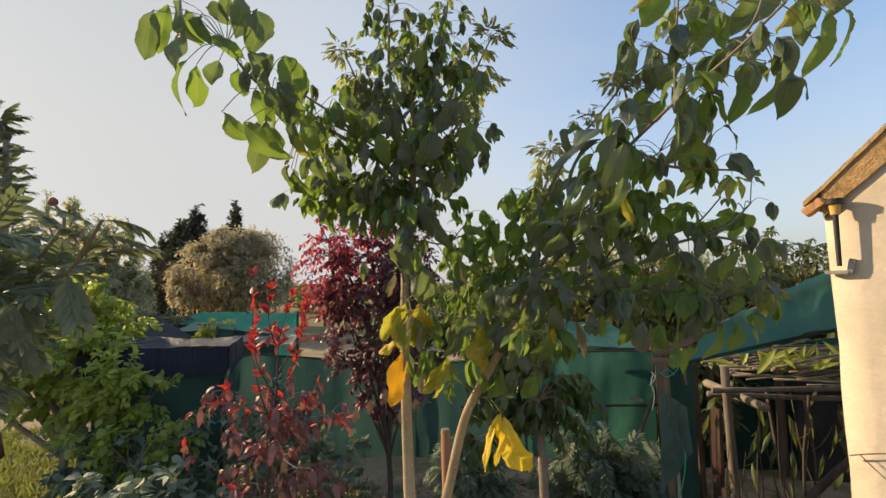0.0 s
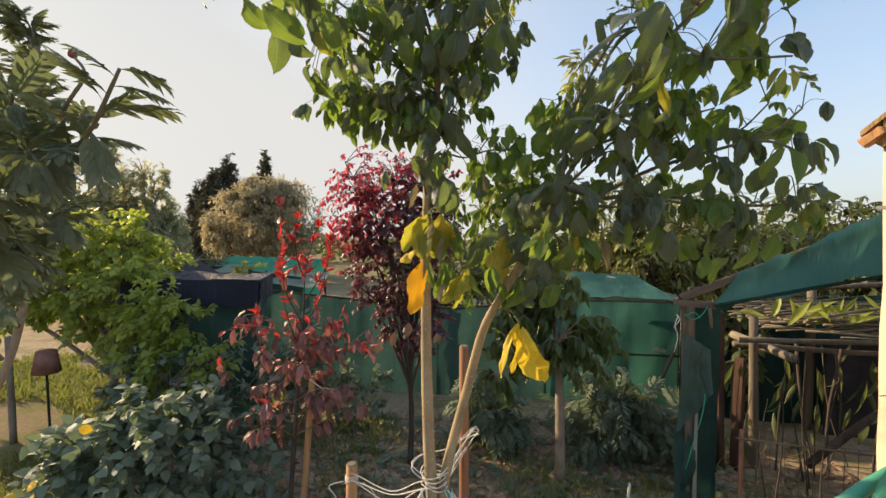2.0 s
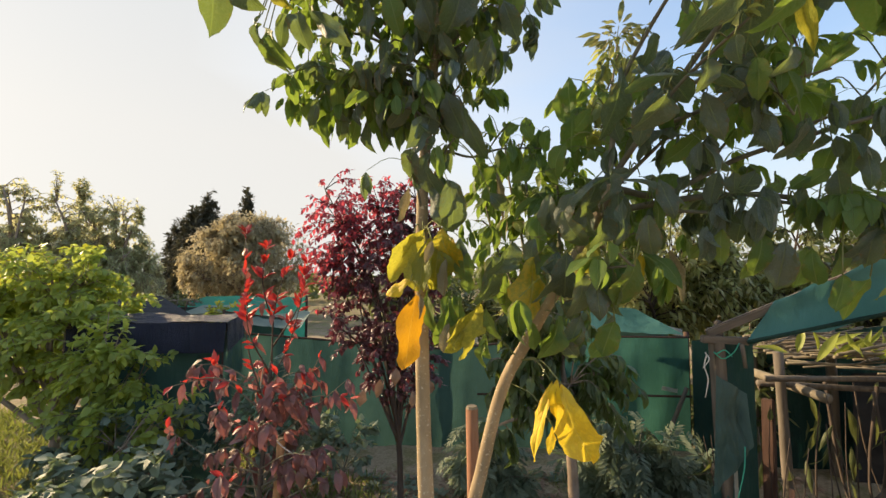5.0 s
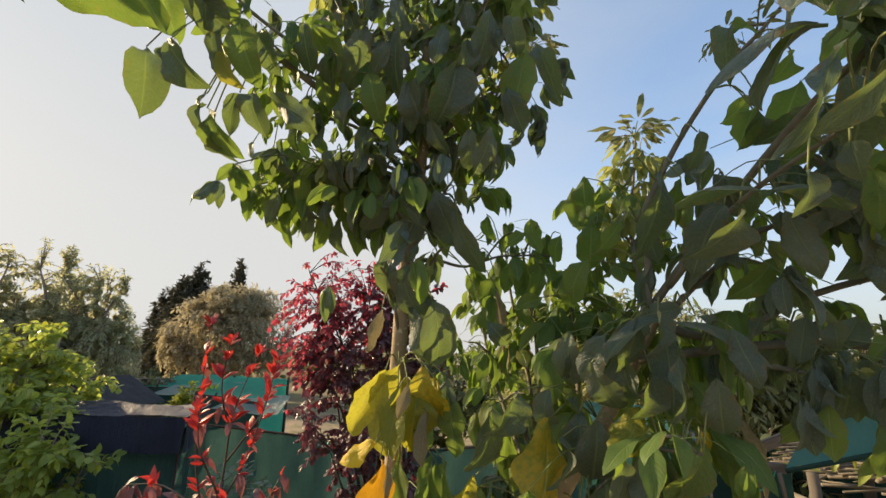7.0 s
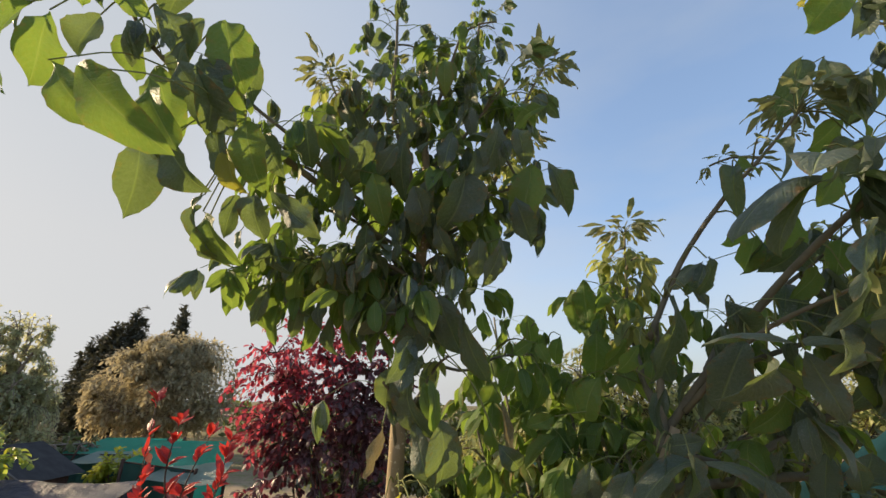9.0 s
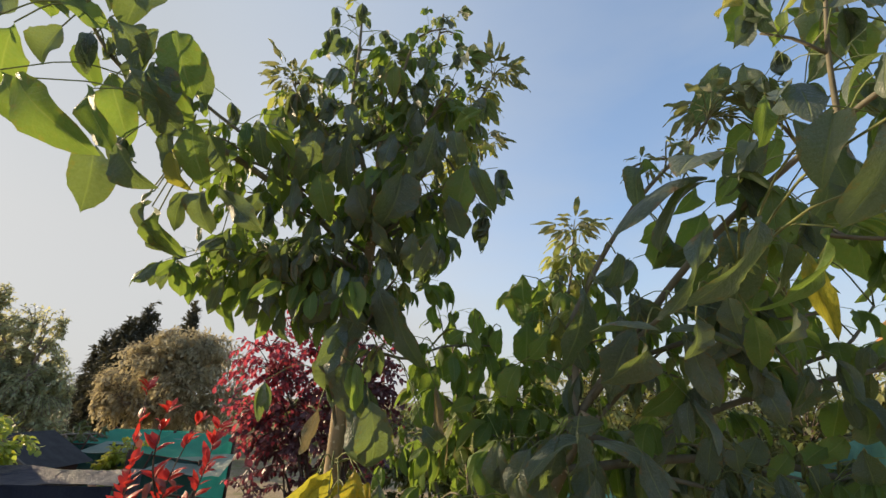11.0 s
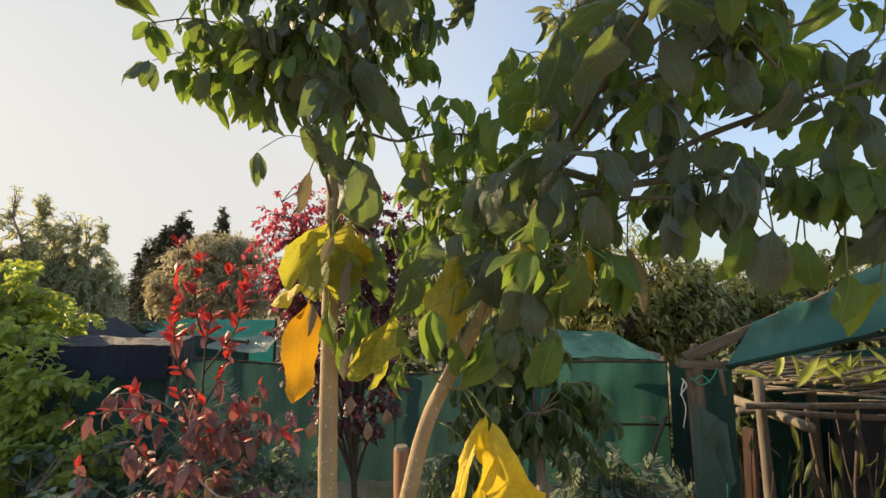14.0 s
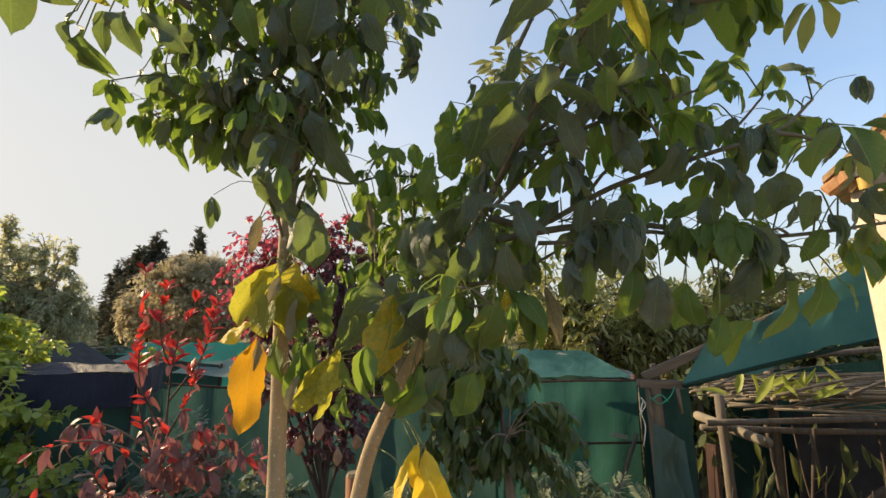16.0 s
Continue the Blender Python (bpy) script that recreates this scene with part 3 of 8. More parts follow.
# ---- leaves ----
def leaf_arrays(length, width, along=7, across=2, droop=0.25, fold=0.2, wave=0.0, seed=0, shape="oval", twist=0.0):
    """A leaf that starts at the origin and runs along +y, its face up."""
    rng = random.Random(seed)
    ph, ph2 = rng.uniform(0, 6), rng.uniform(0, 6)
    curl = rng.uniform(0.0, 0.75) * (wave > 0.03)
    V, U, Fc = [], [], []
    for i in range(along + 1):
        s = i / along
        if shape == "oval":
            w = s ** 0.72 * (1 - s) ** 0.75 / 0.361
        elif shape == "lance":
            w = math.sin(math.pi * s ** 0.9) ** 1.1 if 0 < s < 1 else 0.0
        elif shape == "blade":
            w = s ** 1.0 * (1 - s) ** 0.92 / 0.2636 if s < 0.9 else 3.414 * (1 - s) * 0.118 / 0.1 * (0.75 + 2.5 * (1 - s))
        elif shape == "ragged":
            w = s ** 0.75 * (1 - s) ** 0.7 / 0.367 * (1 + 0.12 * math.sin(s * 8 + ph))
        elif shape == "heart":
            w = (math.sin(math.pi * s ** 0.6) ** 0.8) if 0 < s < 1 else 0.0
        else:  # lobed
            w = (0.16 + 0.95 * math.sin(math.pi * s ** 1.3)) * (0.66 + 0.42 * math.sin(s * 22 - 1.2)) if 0 < s < 1 else 0.06
        w = max(w, 0.02) * width / 2
        ang = droop * s * 1.6
        yy = length * (math.sin(ang) / ang if ang > 1e-4 else 1) * s
        zz = -length * s * math.sin(ang) * 0.6
        tw = twist * s
        rag = {"blade": 0.09, "ragged": 0.15}.get(shape, 0.06 + 1.1 * wave)
        nick = {"blade": 0.035, "ragged": 0.05}.get(shape, 0.0)
        sway = 0.07 * math.sin(s * 5 + ph2) * s if shape == "ragged" else 0.0
        el, er = 1 + nick * math.sin(s * 41 + ph) + rag * math.sin(s * 13 + ph2) * math.sin(s * 7 + ph), 1 + nick * math.sin(s * 37 + ph2) + rag * math.sin(s * 11 + ph) * math.sin(s * 6 + ph2)
        for k in range(-across, across + 1):
            u = k / across
            x = u * w * (el if u < 0 else er)
            z = fold * abs(x) - curl * u * u * w + wave * length * abs(u) * math.sin(s * 11 + ph + (1.7 if u > 0 else 0)) * 0.5 + wave * length * 0.4 * math.sin(s * 5 + ph2)
            x, z = x * math.cos(tw) - z * math.sin(tw), x * math.sin(tw) + z * math.cos(tw)
            V.append((x + sway, yy, zz + z))
            U.append((u * 0.5 + 0.5, s))
    row = 2 * across + 1
    for i in range(along):
        for k in range(2 * across):
            a = i * row + k
            Fc.append((a, a + 1, a + 1 + row, a + row))
    return V, Fc, U


def frond_set(name, count, length, mat, seed=0, pairs=6, thin=0.24, lobe=0.42, shape="lance", spread=(0.75, 1.0), blade=0.0):
    """Feathery leaves: narrow leaflets in pairs along an arching rib."""
    rng = random.Random(seed)
    out = []
    for k in range(count):
        V, Fc, U = [], [], []
        bend = rng.uniform(0.25, 0.6)
        for i in range(2 * pairs + 1):
            s = 0.18 + 0.8 * (i // 2) / pairs
            side = 0 if i == 2 * pairs else (1 if i % 2 else -1)
            L = length * lobe * (1.15 - 0.75 * abs(s - 0.42)) * (1 - 0.35 * (s > 0.85))
            v, f, u = leaf_arrays(L, L * thin * rng.uniform(0.9, 1.3), 3, 1, rng.uniform(0.1, 0.6), 0.3, 0.03, seed * 9 + i, shape)
            a = side * rng.uniform(*spread)
            c, d = math.cos(a), math.sin(a)
            p0 = (0, length * s * (1 - 0.15 * bend * s), -length * bend * s * s * 0.6)
            base = len(V)
            V += [(p0[0] + x * c + y * d, p0[1] - x * d + y * c, p0[2] + z - 0.35 * bend * y) for x, y, z in v]
            U += u
            Fc += [tuple(q + base for q in g) for g in f]
        if blade:
            v, f, u = leaf_arrays(length, length * blade, 6, 1, bend * 0.5, 0.15, 0.0, seed, "oval")
            base = len(V)
            V += v
            U += u
            Fc += [tuple(q + base for q in g) for g in f]
        out.append((finish(name, V, Fc, U, mat), np.array(V), Fc, np.array(U)))
    return out


def leaf_set(name, count, length, width, mat, shape="oval", droop=(0.1, 0.5), fold=0.25, wave=0.03, along=7, across=2, seed=0, stalk=0.0):
    """Some variants of one leaf, as (mesh, vertices, faces, uvs)."""
    rng = random.Random(seed + 5)
    out = []
    for k in range(count):
        v, f, u = leaf_arrays(length * rng.uniform(0.9, 1.1), width * rng.uniform(0.85, 1.15), along, across, rng.uniform(*droop), fold * rng.uniform(0.5, 1.4), wave * rng.uniform(0.4, 1.5), seed * 13 + k, shape, rng.uniform(-0.5, 0.5))
        out.append((finish(name, v, f, u, mat), np.array(v), f, np.array(u)))
    return out


def place(p, axis, up, scale):
    """A pose with +y along axis and +z near up."""
    y = Vector(axis).normalized()
    x = y.cross(Vector(up))
    x = x.normalized() if x.length > 1e-4 else y.orthogonal().normalized()
    z = x.cross(y)
    m = Matrix((x, y, z)).transposed().to_4x4()
    s = scale if isinstance(scale, (tuple, list)) else (scale, scale, scale)
    return Matrix.Translation(p) @ m @ Matrix.Diagonal((*s, 1))


def joined_leaves(name, variants, poses, mat, parent, rng, label="", kind="stuff"):
    """Many leaves in one mesh."""
    V, Fc, U = [], [], []
    base = 0
    for m in poses:
        _, v, f, u = variants[rng.randrange(len(variants))]
        a = np.array(m)
        V.append(v @ a[:3, :3].T + a[:3, 3])
        U.append(u)
        Fc.append(np.array(f) + base)
        base += len(v)
    V, U, Fc = np.concatenate(V), np.concatenate(U), np.concatenate(Fc)
    me = bpy.data.meshes.new(name)
    me.vertices.add(len(V))
    me.vertices.foreach_set("co", V.astype(np.float32).ravel())
    me.loops.add(Fc.size)
    me.loops.foreach_set("vertex_index", Fc.astype(np.int32).ravel())
    me.polygons.add(len(Fc))
    me.polygons.foreach_set("loop_start", np.arange(0, Fc.size, 4, dtype=np.int32))
    me.polygons.foreach_set("use_smooth", np.full(len(Fc), True))
    layer = me.uv_layers.new(name="UVMap")
    layer.data.foreach_set("uv", U[Fc.ravel()].astype(np.float32).ravel())
    me.materials.append(mat)
    me.update(calc_edges=True)
    me.validate()
    ob = part(name, me, mat, parent, label)
    if kind:
        ob["kind"] = kind
    return ob


def hang_leaves(parent, variants, poses, rng, singles, mat, joined_name="foliage", label="", name="leaf"):
    """The first poses become leaves of their own, the others one joined part."""
    for m in poses[:singles]:
        part(name, variants[rng.randrange(len(variants))][0], mat, parent, label, True, m)
    if len(poses) > singles:
        joined_leaves(joined_name, variants, poses[singles:], mat, parent, rng, label)


def in_blobs(rng, blobs, shell=0.35):
    """A random place in one of several ellipsoids (centre, radii), weighted by size, more often near the skin."""
    total = [b[1][0] * b[1][1] * b[1][2] for b in blobs]
    c, r = rng.choices(blobs, total)[0]
    while True:
        d = Vector((rng.gauss(0, 1), rng.gauss(0, 1), rng.gauss(0, 1)))
        if d.length > 1e-3:
            break
    d.normalize()
    k = rng.random() ** shell
    return Vector((c[0] + d.x * r[0] * k, c[1] + d.y * r[1] * k, c[2] + d.z * r[2] * k))


def grow_tree(root, base, top, blobs, limbs, twigs, per_twig, rng, trunk_r, twig_len, bark, sides=7, droop=0.3, trunk_mid=None, twig_r=0.004, leaf_out=0.7, limb_r=None, leaf_scale=(0.8, 1.2), up=0.25, branch_parts=True):
    """Trunk, limbs and twigs of a tree whose crown fills the blobs, as parts of root. Returns the poses of its leaves."""
    base, top = Vector(base), Vector(top)
    mids = [Vector(p) for p in trunk_mid] if trunk_mid else [base.lerp(top, 0.5) + Vector((rng.uniform(-1, 1), rng.uniform(-1, 1), 0)) * 0.03 * (top - base).length]
    part("trunk", tubes_mesh("trunk", [([base, *mids, top], trunk_r, trunk_r * 0.62)], bark, 10, 5, 0.12, rng.randrange(99)), bark, root)
    limb_runs, nodes = [], [(top, 0.0)]
    lr = limb_r or trunk_r * 0.5
    for k in range(limbs):
        goal = in_blobs(rng, blobs, 0.6)
        start = base.lerp(top, rng.uniform(0.7, 1.0)) if k else top
        start = mids[-1].lerp(top, rng.uniform(0.4, 1.0)) if k else top
        mid = start.lerp(goal, 0.5) + Vector((0, 0, 0.10 * (goal - start).length)) + Vector((rng.uniform(-1, 1), rng.uniform(-1, 1), rng.uniform(-1, 1))) * 0.08 * (goal - start).length
        run = spline([start, mid, goal], 5)
        limb_runs.append((run, lr, lr * 0.3))
        nodes += [(p, 0) for p in run[3:]]
    if branch_parts:
        for run, r0, r1 in limb_runs:
            part("branch", tubes_mesh("branch", [(run, r0, r1)], bark, 6, 1, 0.1, 3), bark, root)
    else:
        part("branches", tubes_mesh("branches", limb_runs, bark, 5, 1, 0.1, 3), bark, root)
    spots = np.array([tuple(p) for p, _ in nodes])
    twig_runs, poses = [], []
    for k in range(twigs):
        goal = in_blobs(rng, blobs)
        d = np.linalg.norm(spots - np.array(goal), axis=1)
        start = Vector(spots[int(d.argmin())])
        way = goal - start
        if way.length > twig_len * 1.8:
            start = goal - way.normalized() * twig_len * 1.8
        mid = start.lerp(goal, 0.55) + Vector((0, 0, up * (goal - start).length * 0.4))
        run = spline([start, mid, goal], 3)
        twig_runs.append((run, twig_r, twig_r * 0.4))
        dirn = (goal - mid).normalized()
        a0 = rng.uniform(0, 6.28)
        for j in range(per_twig):
            s = 1 - leaf_out * j / max(1, per_twig)
            x = s * (len(run) - 1)
            i = min(int(x), len(run) - 2)
            p = run[i].lerp(run[i + 1], x - i)
            az = a0 + j * 2.4
            o = dirn.orthogonal().normalized()
            o = Matrix.Rotation(az, 3, dirn) @ o
            axis = dirn * rng.uniform(0.25, 0.8) + o * rng.uniform(0.5, 1.0) + Vector((0, 0, -droop * rng.uniform(0.5, 1.5)))
            poses.append(place(p, axis, Vector((rng.uniform(-0.5, 0.5), rng.uniform(-0.5, 0.5), 1)), rng.uniform(*leaf_scale)))
    part("twig_mass", tubes_mesh("twig_mass", twig_runs, bark, 4, 1, 0, 3), bark, root)["kind"] = "stuff"
    return poses


def nearest_first(poses, eye=(0.0, 0.3, 1.6)):
    e = Vector(eye)
    return sorted(poses, key=lambda m: (m.translation - e).length)


# ---- ground ----
def build_ground():
    rng = random.Random(3)
    ticks = [-400, -150, -60, -30, -18, -12] + [-9 + 0.25 * i for i in range(73)] + [12, 18, 30, 60, 150, 400]
    V, Fc = [], []
    for y in ticks:
        for x in ticks:
            near = max(0.0, 1 - math.hypot(x, y - 3) / 14)
            V.append((x, y, 0.03 * near * noise.noise(Vector((x * 1.3, y * 1.3, 0))) + 0.012 * near * noise.noise(Vector((x * 5, y * 5, 2)))))
    w = len(ticks)
    for j in range(w - 1):
        for i in range(w - 1):
            Fc.append((j * w + i, j * w + i + 1, (j + 1) * w + i + 1, (j + 1) * w + i))
    ob = new("ground", finish("ground", V, Fc, None, M["ground"]))
    tagged(ob, "bare brown garden soil with sparse grass and dry straw", "ground", kind="structure")


build_ground()


# ---- the pale-barked tree with hanging palmate leaves ----
def compound_leaf(seed, leaflets, size, petiole, mat, hang=(0.55, 1.4), wide=0.40, wave=0.055):
    """A stalk along +y and leaflets that spread from its end and hang."""
    rng = random.Random(seed)
    V, Fc, U = [], [], []
    end = Vector((0, petiole, -petiole * 0.1))
    sv, sf, su = tube_arrays(spline([(0, 0, 0), (0, petiole * 0.5, petiole * 0.14), end], 3), 0.0015, 0.0009, 4)
    # the stalk's ends stay open, so that every face has four corners
    sf = [f for f in sf if len(f) == 4][: (len(sv) // 4 - 1) * 4]
    V += [tuple(v) for v in sv]
    U += [(0.5, 0.5)] * len(sv)
    Fc += sf
    base_hang = rng.uniform(*hang)
    for k in range(leaflets):
        a = (k - (leaflets - 1) / 2) * (3.0 / max(1, leaflets - 1)) + rng.uniform(-0.2, 0.2)
        mid = 1 - 0.34 * abs(k - (leaflets - 1) / 2) / max(1, (leaflets - 1) / 2)
        L = size * mid * rng.uniform(0.9, 1.1)
        v, f, u = leaf_arrays(L, L * wide * rng.uniform(0.85, 1.15), 9, 2, rng.uniform(0.15, 0.9), rng.choice((0.1, 0.2, 0.35, 0.8)), wave * rng.uniform(0.3, 1.5), seed * 31 + k, "blade", rng.uniform(-0.45, 0.45))
        th = min(1.52, max(-0.3, base_hang + rng.uniform(-0.25, 0.25)))
        axis = Vector((math.sin(a) * math.cos(th), math.cos(a) * math.cos(th), -math.sin(th)))
        face = Vector((rng.uniform(-0.4, 0.4) + math.sin(a) * 0.8, rng.uniform(-0.4, 0.4) + math.cos(a) * 0.8, rng.uniform(0.4, 1.2)))
        m = place(end, axis, face, 1.0) @ Matrix.Translation((0, 0.008, 0))
        base = len(V)
        V += [tuple(m @ Vector(p)) for p in v]
        U += u
        Fc += [tuple(x + base for x in g) for g in f]
    return (finish("leaf", V, Fc, U, M[mat]), np.array(V), Fc, np.array(U))


def build_main_tree():
    rng = random.Random(21)
    tree = thing("tree", (-0.06, 1.15, 0), "young pale-barked tree with two stems and drooping green leaves", "tree")
    trunk = rod("trunk", [(-0.055, 1.16, 0), (-0.06, 1.155, 0.35), (-0.06, 1.15, 0.72), (-0.075, 1.14, 0.95), (-0.085, 1.13, 1.19), (-0.09, 1.13, 1.41), (-0.09, 1.12, 1.64), (-0.085, 1.12, 1.79), (-0.065, 1.11, 1.98)], 0.0215, 0.010, M["bark"], tree, "pale ribbed trunk", 12, 5, 0.07)
    rod("stem", [(-0.022, 1.15, 0.0), (-0.025, 1.15, 0.4), (-0.034, 1.15, 0.74), (-0.03, 1.15, 0.90), (0.03, 1.13, 1.16), (0.07, 1.10, 1.33), (0.12, 1.06, 1.44), (0.20, 1.0, 1.60), (0.26, 0.97, 1.73)], 0.0195, 0.008, M["bark"], tree, "slanting pale second stem", 10, 5, 0.07)
    # name, nodes, radius, first leaf along it, leaves, size
    arms = []

    def add_arm(nodes, radius, first, count, size, kind):
        arms.append((nodes, radius, first, count, size, kind))

    add_arm([(-0.065, 1.11, 1.97), (-0.06, 1.1, 2.13), (-0.07, 1.12, 2.27), (-0.08, 1.13, 2.42)], 0.010, 0.0, 24, 0.85, "g")
    add_arm([(-0.09, 1.13, 1.965), (-0.162, 1.13, 2.05), (-0.24, 1.03, 2.083), (-0.303, 0.945, 2.10), (-0.371, 0.92, 2.147), (-0.43, 0.89, 2.19), (-0.47, 0.86, 2.25)], 0.0068, 0.25, 5, 0.75, "g")
    add_arm([(-0.184, 1.09, 2.075), (-0.262, 1.04, 2.145), (-0.34, 0.99, 2.19), (-0.393, 0.955, 2.235)], 0.0045, 0.4, 5, 0.7, "g")
    add_arm([(-0.08, 1.12, 2.12), (-0.13, 1.13, 2.30), (-0.131, 1.12, 2.45), (-0.135, 1.12, 2.58)], 0.006, 0.1, 20, 0.66, "g")
    add_arm([(-0.09, 1.12, 2.10), (-0.19, 1.13, 2.22), (-0.26, 1.12, 2.36)], 0.005, 0.3, 10, 0.6, "young")
    add_arm([(-0.06, 1.11, 2.12), (0.0, 1.12, 2.32), (0.03, 1.12, 2.43), (0.05, 1.12, 2.58)], 0.006, 0.2, 20, 0.64, "g")
    add_arm([(0.02, 1.10, 2.14), (0.10, 1.09, 2.26), (0.162, 1.08, 2.38)], 0.005, 0.25, 12, 0.6, "young")
    add_arm([(-0.06, 1.10, 2.02), (0.05, 1.16, 2.14), (0.11, 1.22, 2.25), (0.165, 1.27, 2.34)], 0.005, 0.35, 11, 0.6, "young")
    add_arm([(-0.075, 1.12, 1.95), (-0.2, 1.17, 2.00), (-0.29, 1.2, 2.0), (-0.42, 1.22, 1.98)], 0.006, 0.2, 16, 0.8, "g")
    add_arm([(-0.07, 1.12, 1.9), (-0.17, 1.2, 1.97), (-0.26, 1.26, 1.95)], 0.005, 0.2, 9, 0.8, "g")
    add_arm([(-0.065, 1.11, 2.0), (0.04, 1.16, 2.1), (0.10, 1.18, 2.22)], 0.006, 0.2, 9, 0.85, "g")
    add_arm([(-0.08, 1.12, 1.80), (-0.04, 1.115, 1.812), (0.016, 1.139, 1.806), (0.083, 1.176, 1.834), (0.192, 1.208, 1.843)], 0.0032, 0.45, 4, 0.5, "l")
    add_arm([(0.246, 1.0, 1.708), (0.312, 0.933, 1.821), (0.375, 0.835, 1.93), (0.46, 0.73, 2.025), (0.505, 0.62, 2.065), (0.52, 0.51, 2.09)], 0.0056, 0.45, 12, 0.85, "g")
    add_arm([(0.245, 0.985, 1.70), (0.255, 0.985, 1.78), (0.262, 0.985, 1.865)], 0.008, 0.9, 0, 1.0, "g")
    add_arm([(0.245, 0.98, 1.84), (0.297, 0.961, 1.946), (0.339, 0.909, 2.022), (0.38, 0.88, 2.07), (0.422, 0.85, 2.124)], 0.0045, 0.62, 4, 0.6, "star")
    add_arm([(0.26, 0.97, 1.70), (0.337, 0.98, 1.692), (0.445, 0.958, 1.745), (0.56, 0.92, 1.78), (0.66, 0.90, 1.81), (0.74, 0.92, 1.87)], 0.006, 0.2, 12, 0.72, "g")
    add_arm([(0.23, 0.98, 1.66), (0.363, 0.95, 1.68), (0.461, 0.931, 1.682), (0.569, 0.915, 1.664), (0.66, 0.90, 1.66), (0.76, 0.86, 1.67)], 0.006, 0.2, 17, 0.8, "g")
    add_arm([(0.25, 0.98, 1.72), (0.28, 1.09, 1.86), (0.325, 1.17, 1.98), (0.345, 1.19, 2.08)], 0.0045, 0.3, 13, 0.8, "young")
    add_arm([(0.12, 1.06, 1.46), (0.13, 1.2, 1.62), (0.11, 1.28, 1.78), (0.10, 1.32, 1.93)], 0.0045, 0.2, 11, 0.7, "l")
    add_arm([(0.2, 1.0, 1.6), (0.24, 1.15, 1.70), (0.25, 1.25, 1.82)], 0.0045, 0.2, 9, 0.8, "l")
    add_arm([(0.2, 1.0, 1.6), (0.30, 1.10, 1.62), (0.42, 1.15, 1.68), (0.55, 1.12, 1.76)], 0.0045, 0.2, 11, 0.8, "l")
    add_arm([(0.45, 0.85, 1.98), (0.5, 0.8, 1.93), (0.58, 0.72, 1.9)], 0.004, 0.3, 7, 0.9, "g")
    add_arm([(0.16, 1.03, 1.52), (0.20, 0.96, 1.56), (0.25, 0.89, 1.57)], 0.004, 0.3, 5, 0.9, "l")
    add_arm([(0.486, 0.75, 2.025), (0.481, 0.73, 2.13), (0.476, 0.70, 2.225)], 0.0035, 0.3, 6, 0.8, "g")
    add_arm([(0.52, 0.64, 2.08), (0.545, 0.61, 2.12), (0.562, 0.60, 2.17)], 0.0028, 0.5, 0, 0.8, "g")
    # shoots that thicken the second crown
    add_arm([(0.60, 0.86, 1.79), (0.65, 0.85, 1.78), (0.69, 0.85, 1.76)], 0.0035, 0.4, 5, 0.9, "g")
    add_arm([(0.33, 0.96, 1.66), (0.37, 0.93, 1.655), (0.41, 0.91, 1.645)], 0.0035, 0.4, 4, 0.75, "g")
    add_arm([(0.45, 0.92, 1.67), (0.49, 0.91, 1.665), (0.53, 0.90, 1.65)], 0.0035, 0.4, 4, 0.75, "g")
    add_arm([(0.54, 0.87, 1.655), (0.58, 0.87, 1.65), (0.62, 0.87, 1.64)], 0.0035, 0.4, 4, 0.75, "l")
    add_arm([(0.27, 0.965, 1.75), (0.31, 0.88, 1.83), (0.345, 0.76, 1.87)], 0.004, 0.5, 3, 0.8, "g")
    add_arm([(0.40, 0.89, 1.91), (0.44, 0.87, 1.84), (0.46, 0.85, 1.78)], 0.0035, 0.3, 4, 0.7, "g")
    add_arm([(0.26, 0.97, 1.71), (0.32, 0.96, 1.77), (0.36, 0.95, 1.81)], 0.004, 0.4, 4, 0.8, "g")
    add_arm([(0.40, 0.98, 1.72), (0.46, 1.0, 1.79), (0.52, 1.0, 1.83)], 0.0035, 0.3, 4, 0.6, "l")
    add_arm([(0.50, 0.96, 1.76), (0.56, 0.96, 1.80), (0.63, 0.95, 1.83), (0.69, 0.95, 1.89)], 0.0035, 0.25, 7, 0.52, "l")
    add_arm([(0.30, 0.955, 1.80), (0.37, 1.0, 1.86), (0.43, 1.05, 1.90)], 0.0035, 0.4, 4, 0.55, "l")
    add_arm([(0.27, 1.12, 1.86), (0.30, 1.17, 1.93), (0.33, 1.2, 1.99)], 0.0035, 0.3, 5, 0.6, "l")
    add_arm([(0.31, 0.95, 1.81), (0.40, 0.95, 1.89), (0.48, 0.94, 1.95), (0.54, 0.93, 2.0)], 0.004, 0.2, 9, 0.8, "g")
    add_arm([(0.32, 0.95, 1.80), (0.44, 0.92, 1.84), (0.54, 0.88, 1.86)], 0.004, 0.2, 9, 0.8, "l")
    # leaves close round the first stem
    add_arm([(-0.09, 1.12, 1.68), (-0.10, 1.07, 1.76), (-0.11, 1.03, 1.78)], 0.003, 0.5, 4, 0.8, "g")
    add_arm([(-0.085, 1.12, 1.72), (-0.04, 1.08, 1.80), (-0.02, 1.05, 1.82)], 0.003, 0.5, 4, 0.8, "g")
    add_arm([(-0.08, 1.11, 1.80), (-0.10, 1.07, 1.88), (-0.10, 1.04, 1.91)], 0.003, 0.4, 5, 0.8, "g")
    add_arm([(-0.075, 1.11, 1.82), (-0.03, 1.07, 1.90), (-0.01, 1.04, 1.92)], 0.003, 0.4, 5, 0.8, "g")
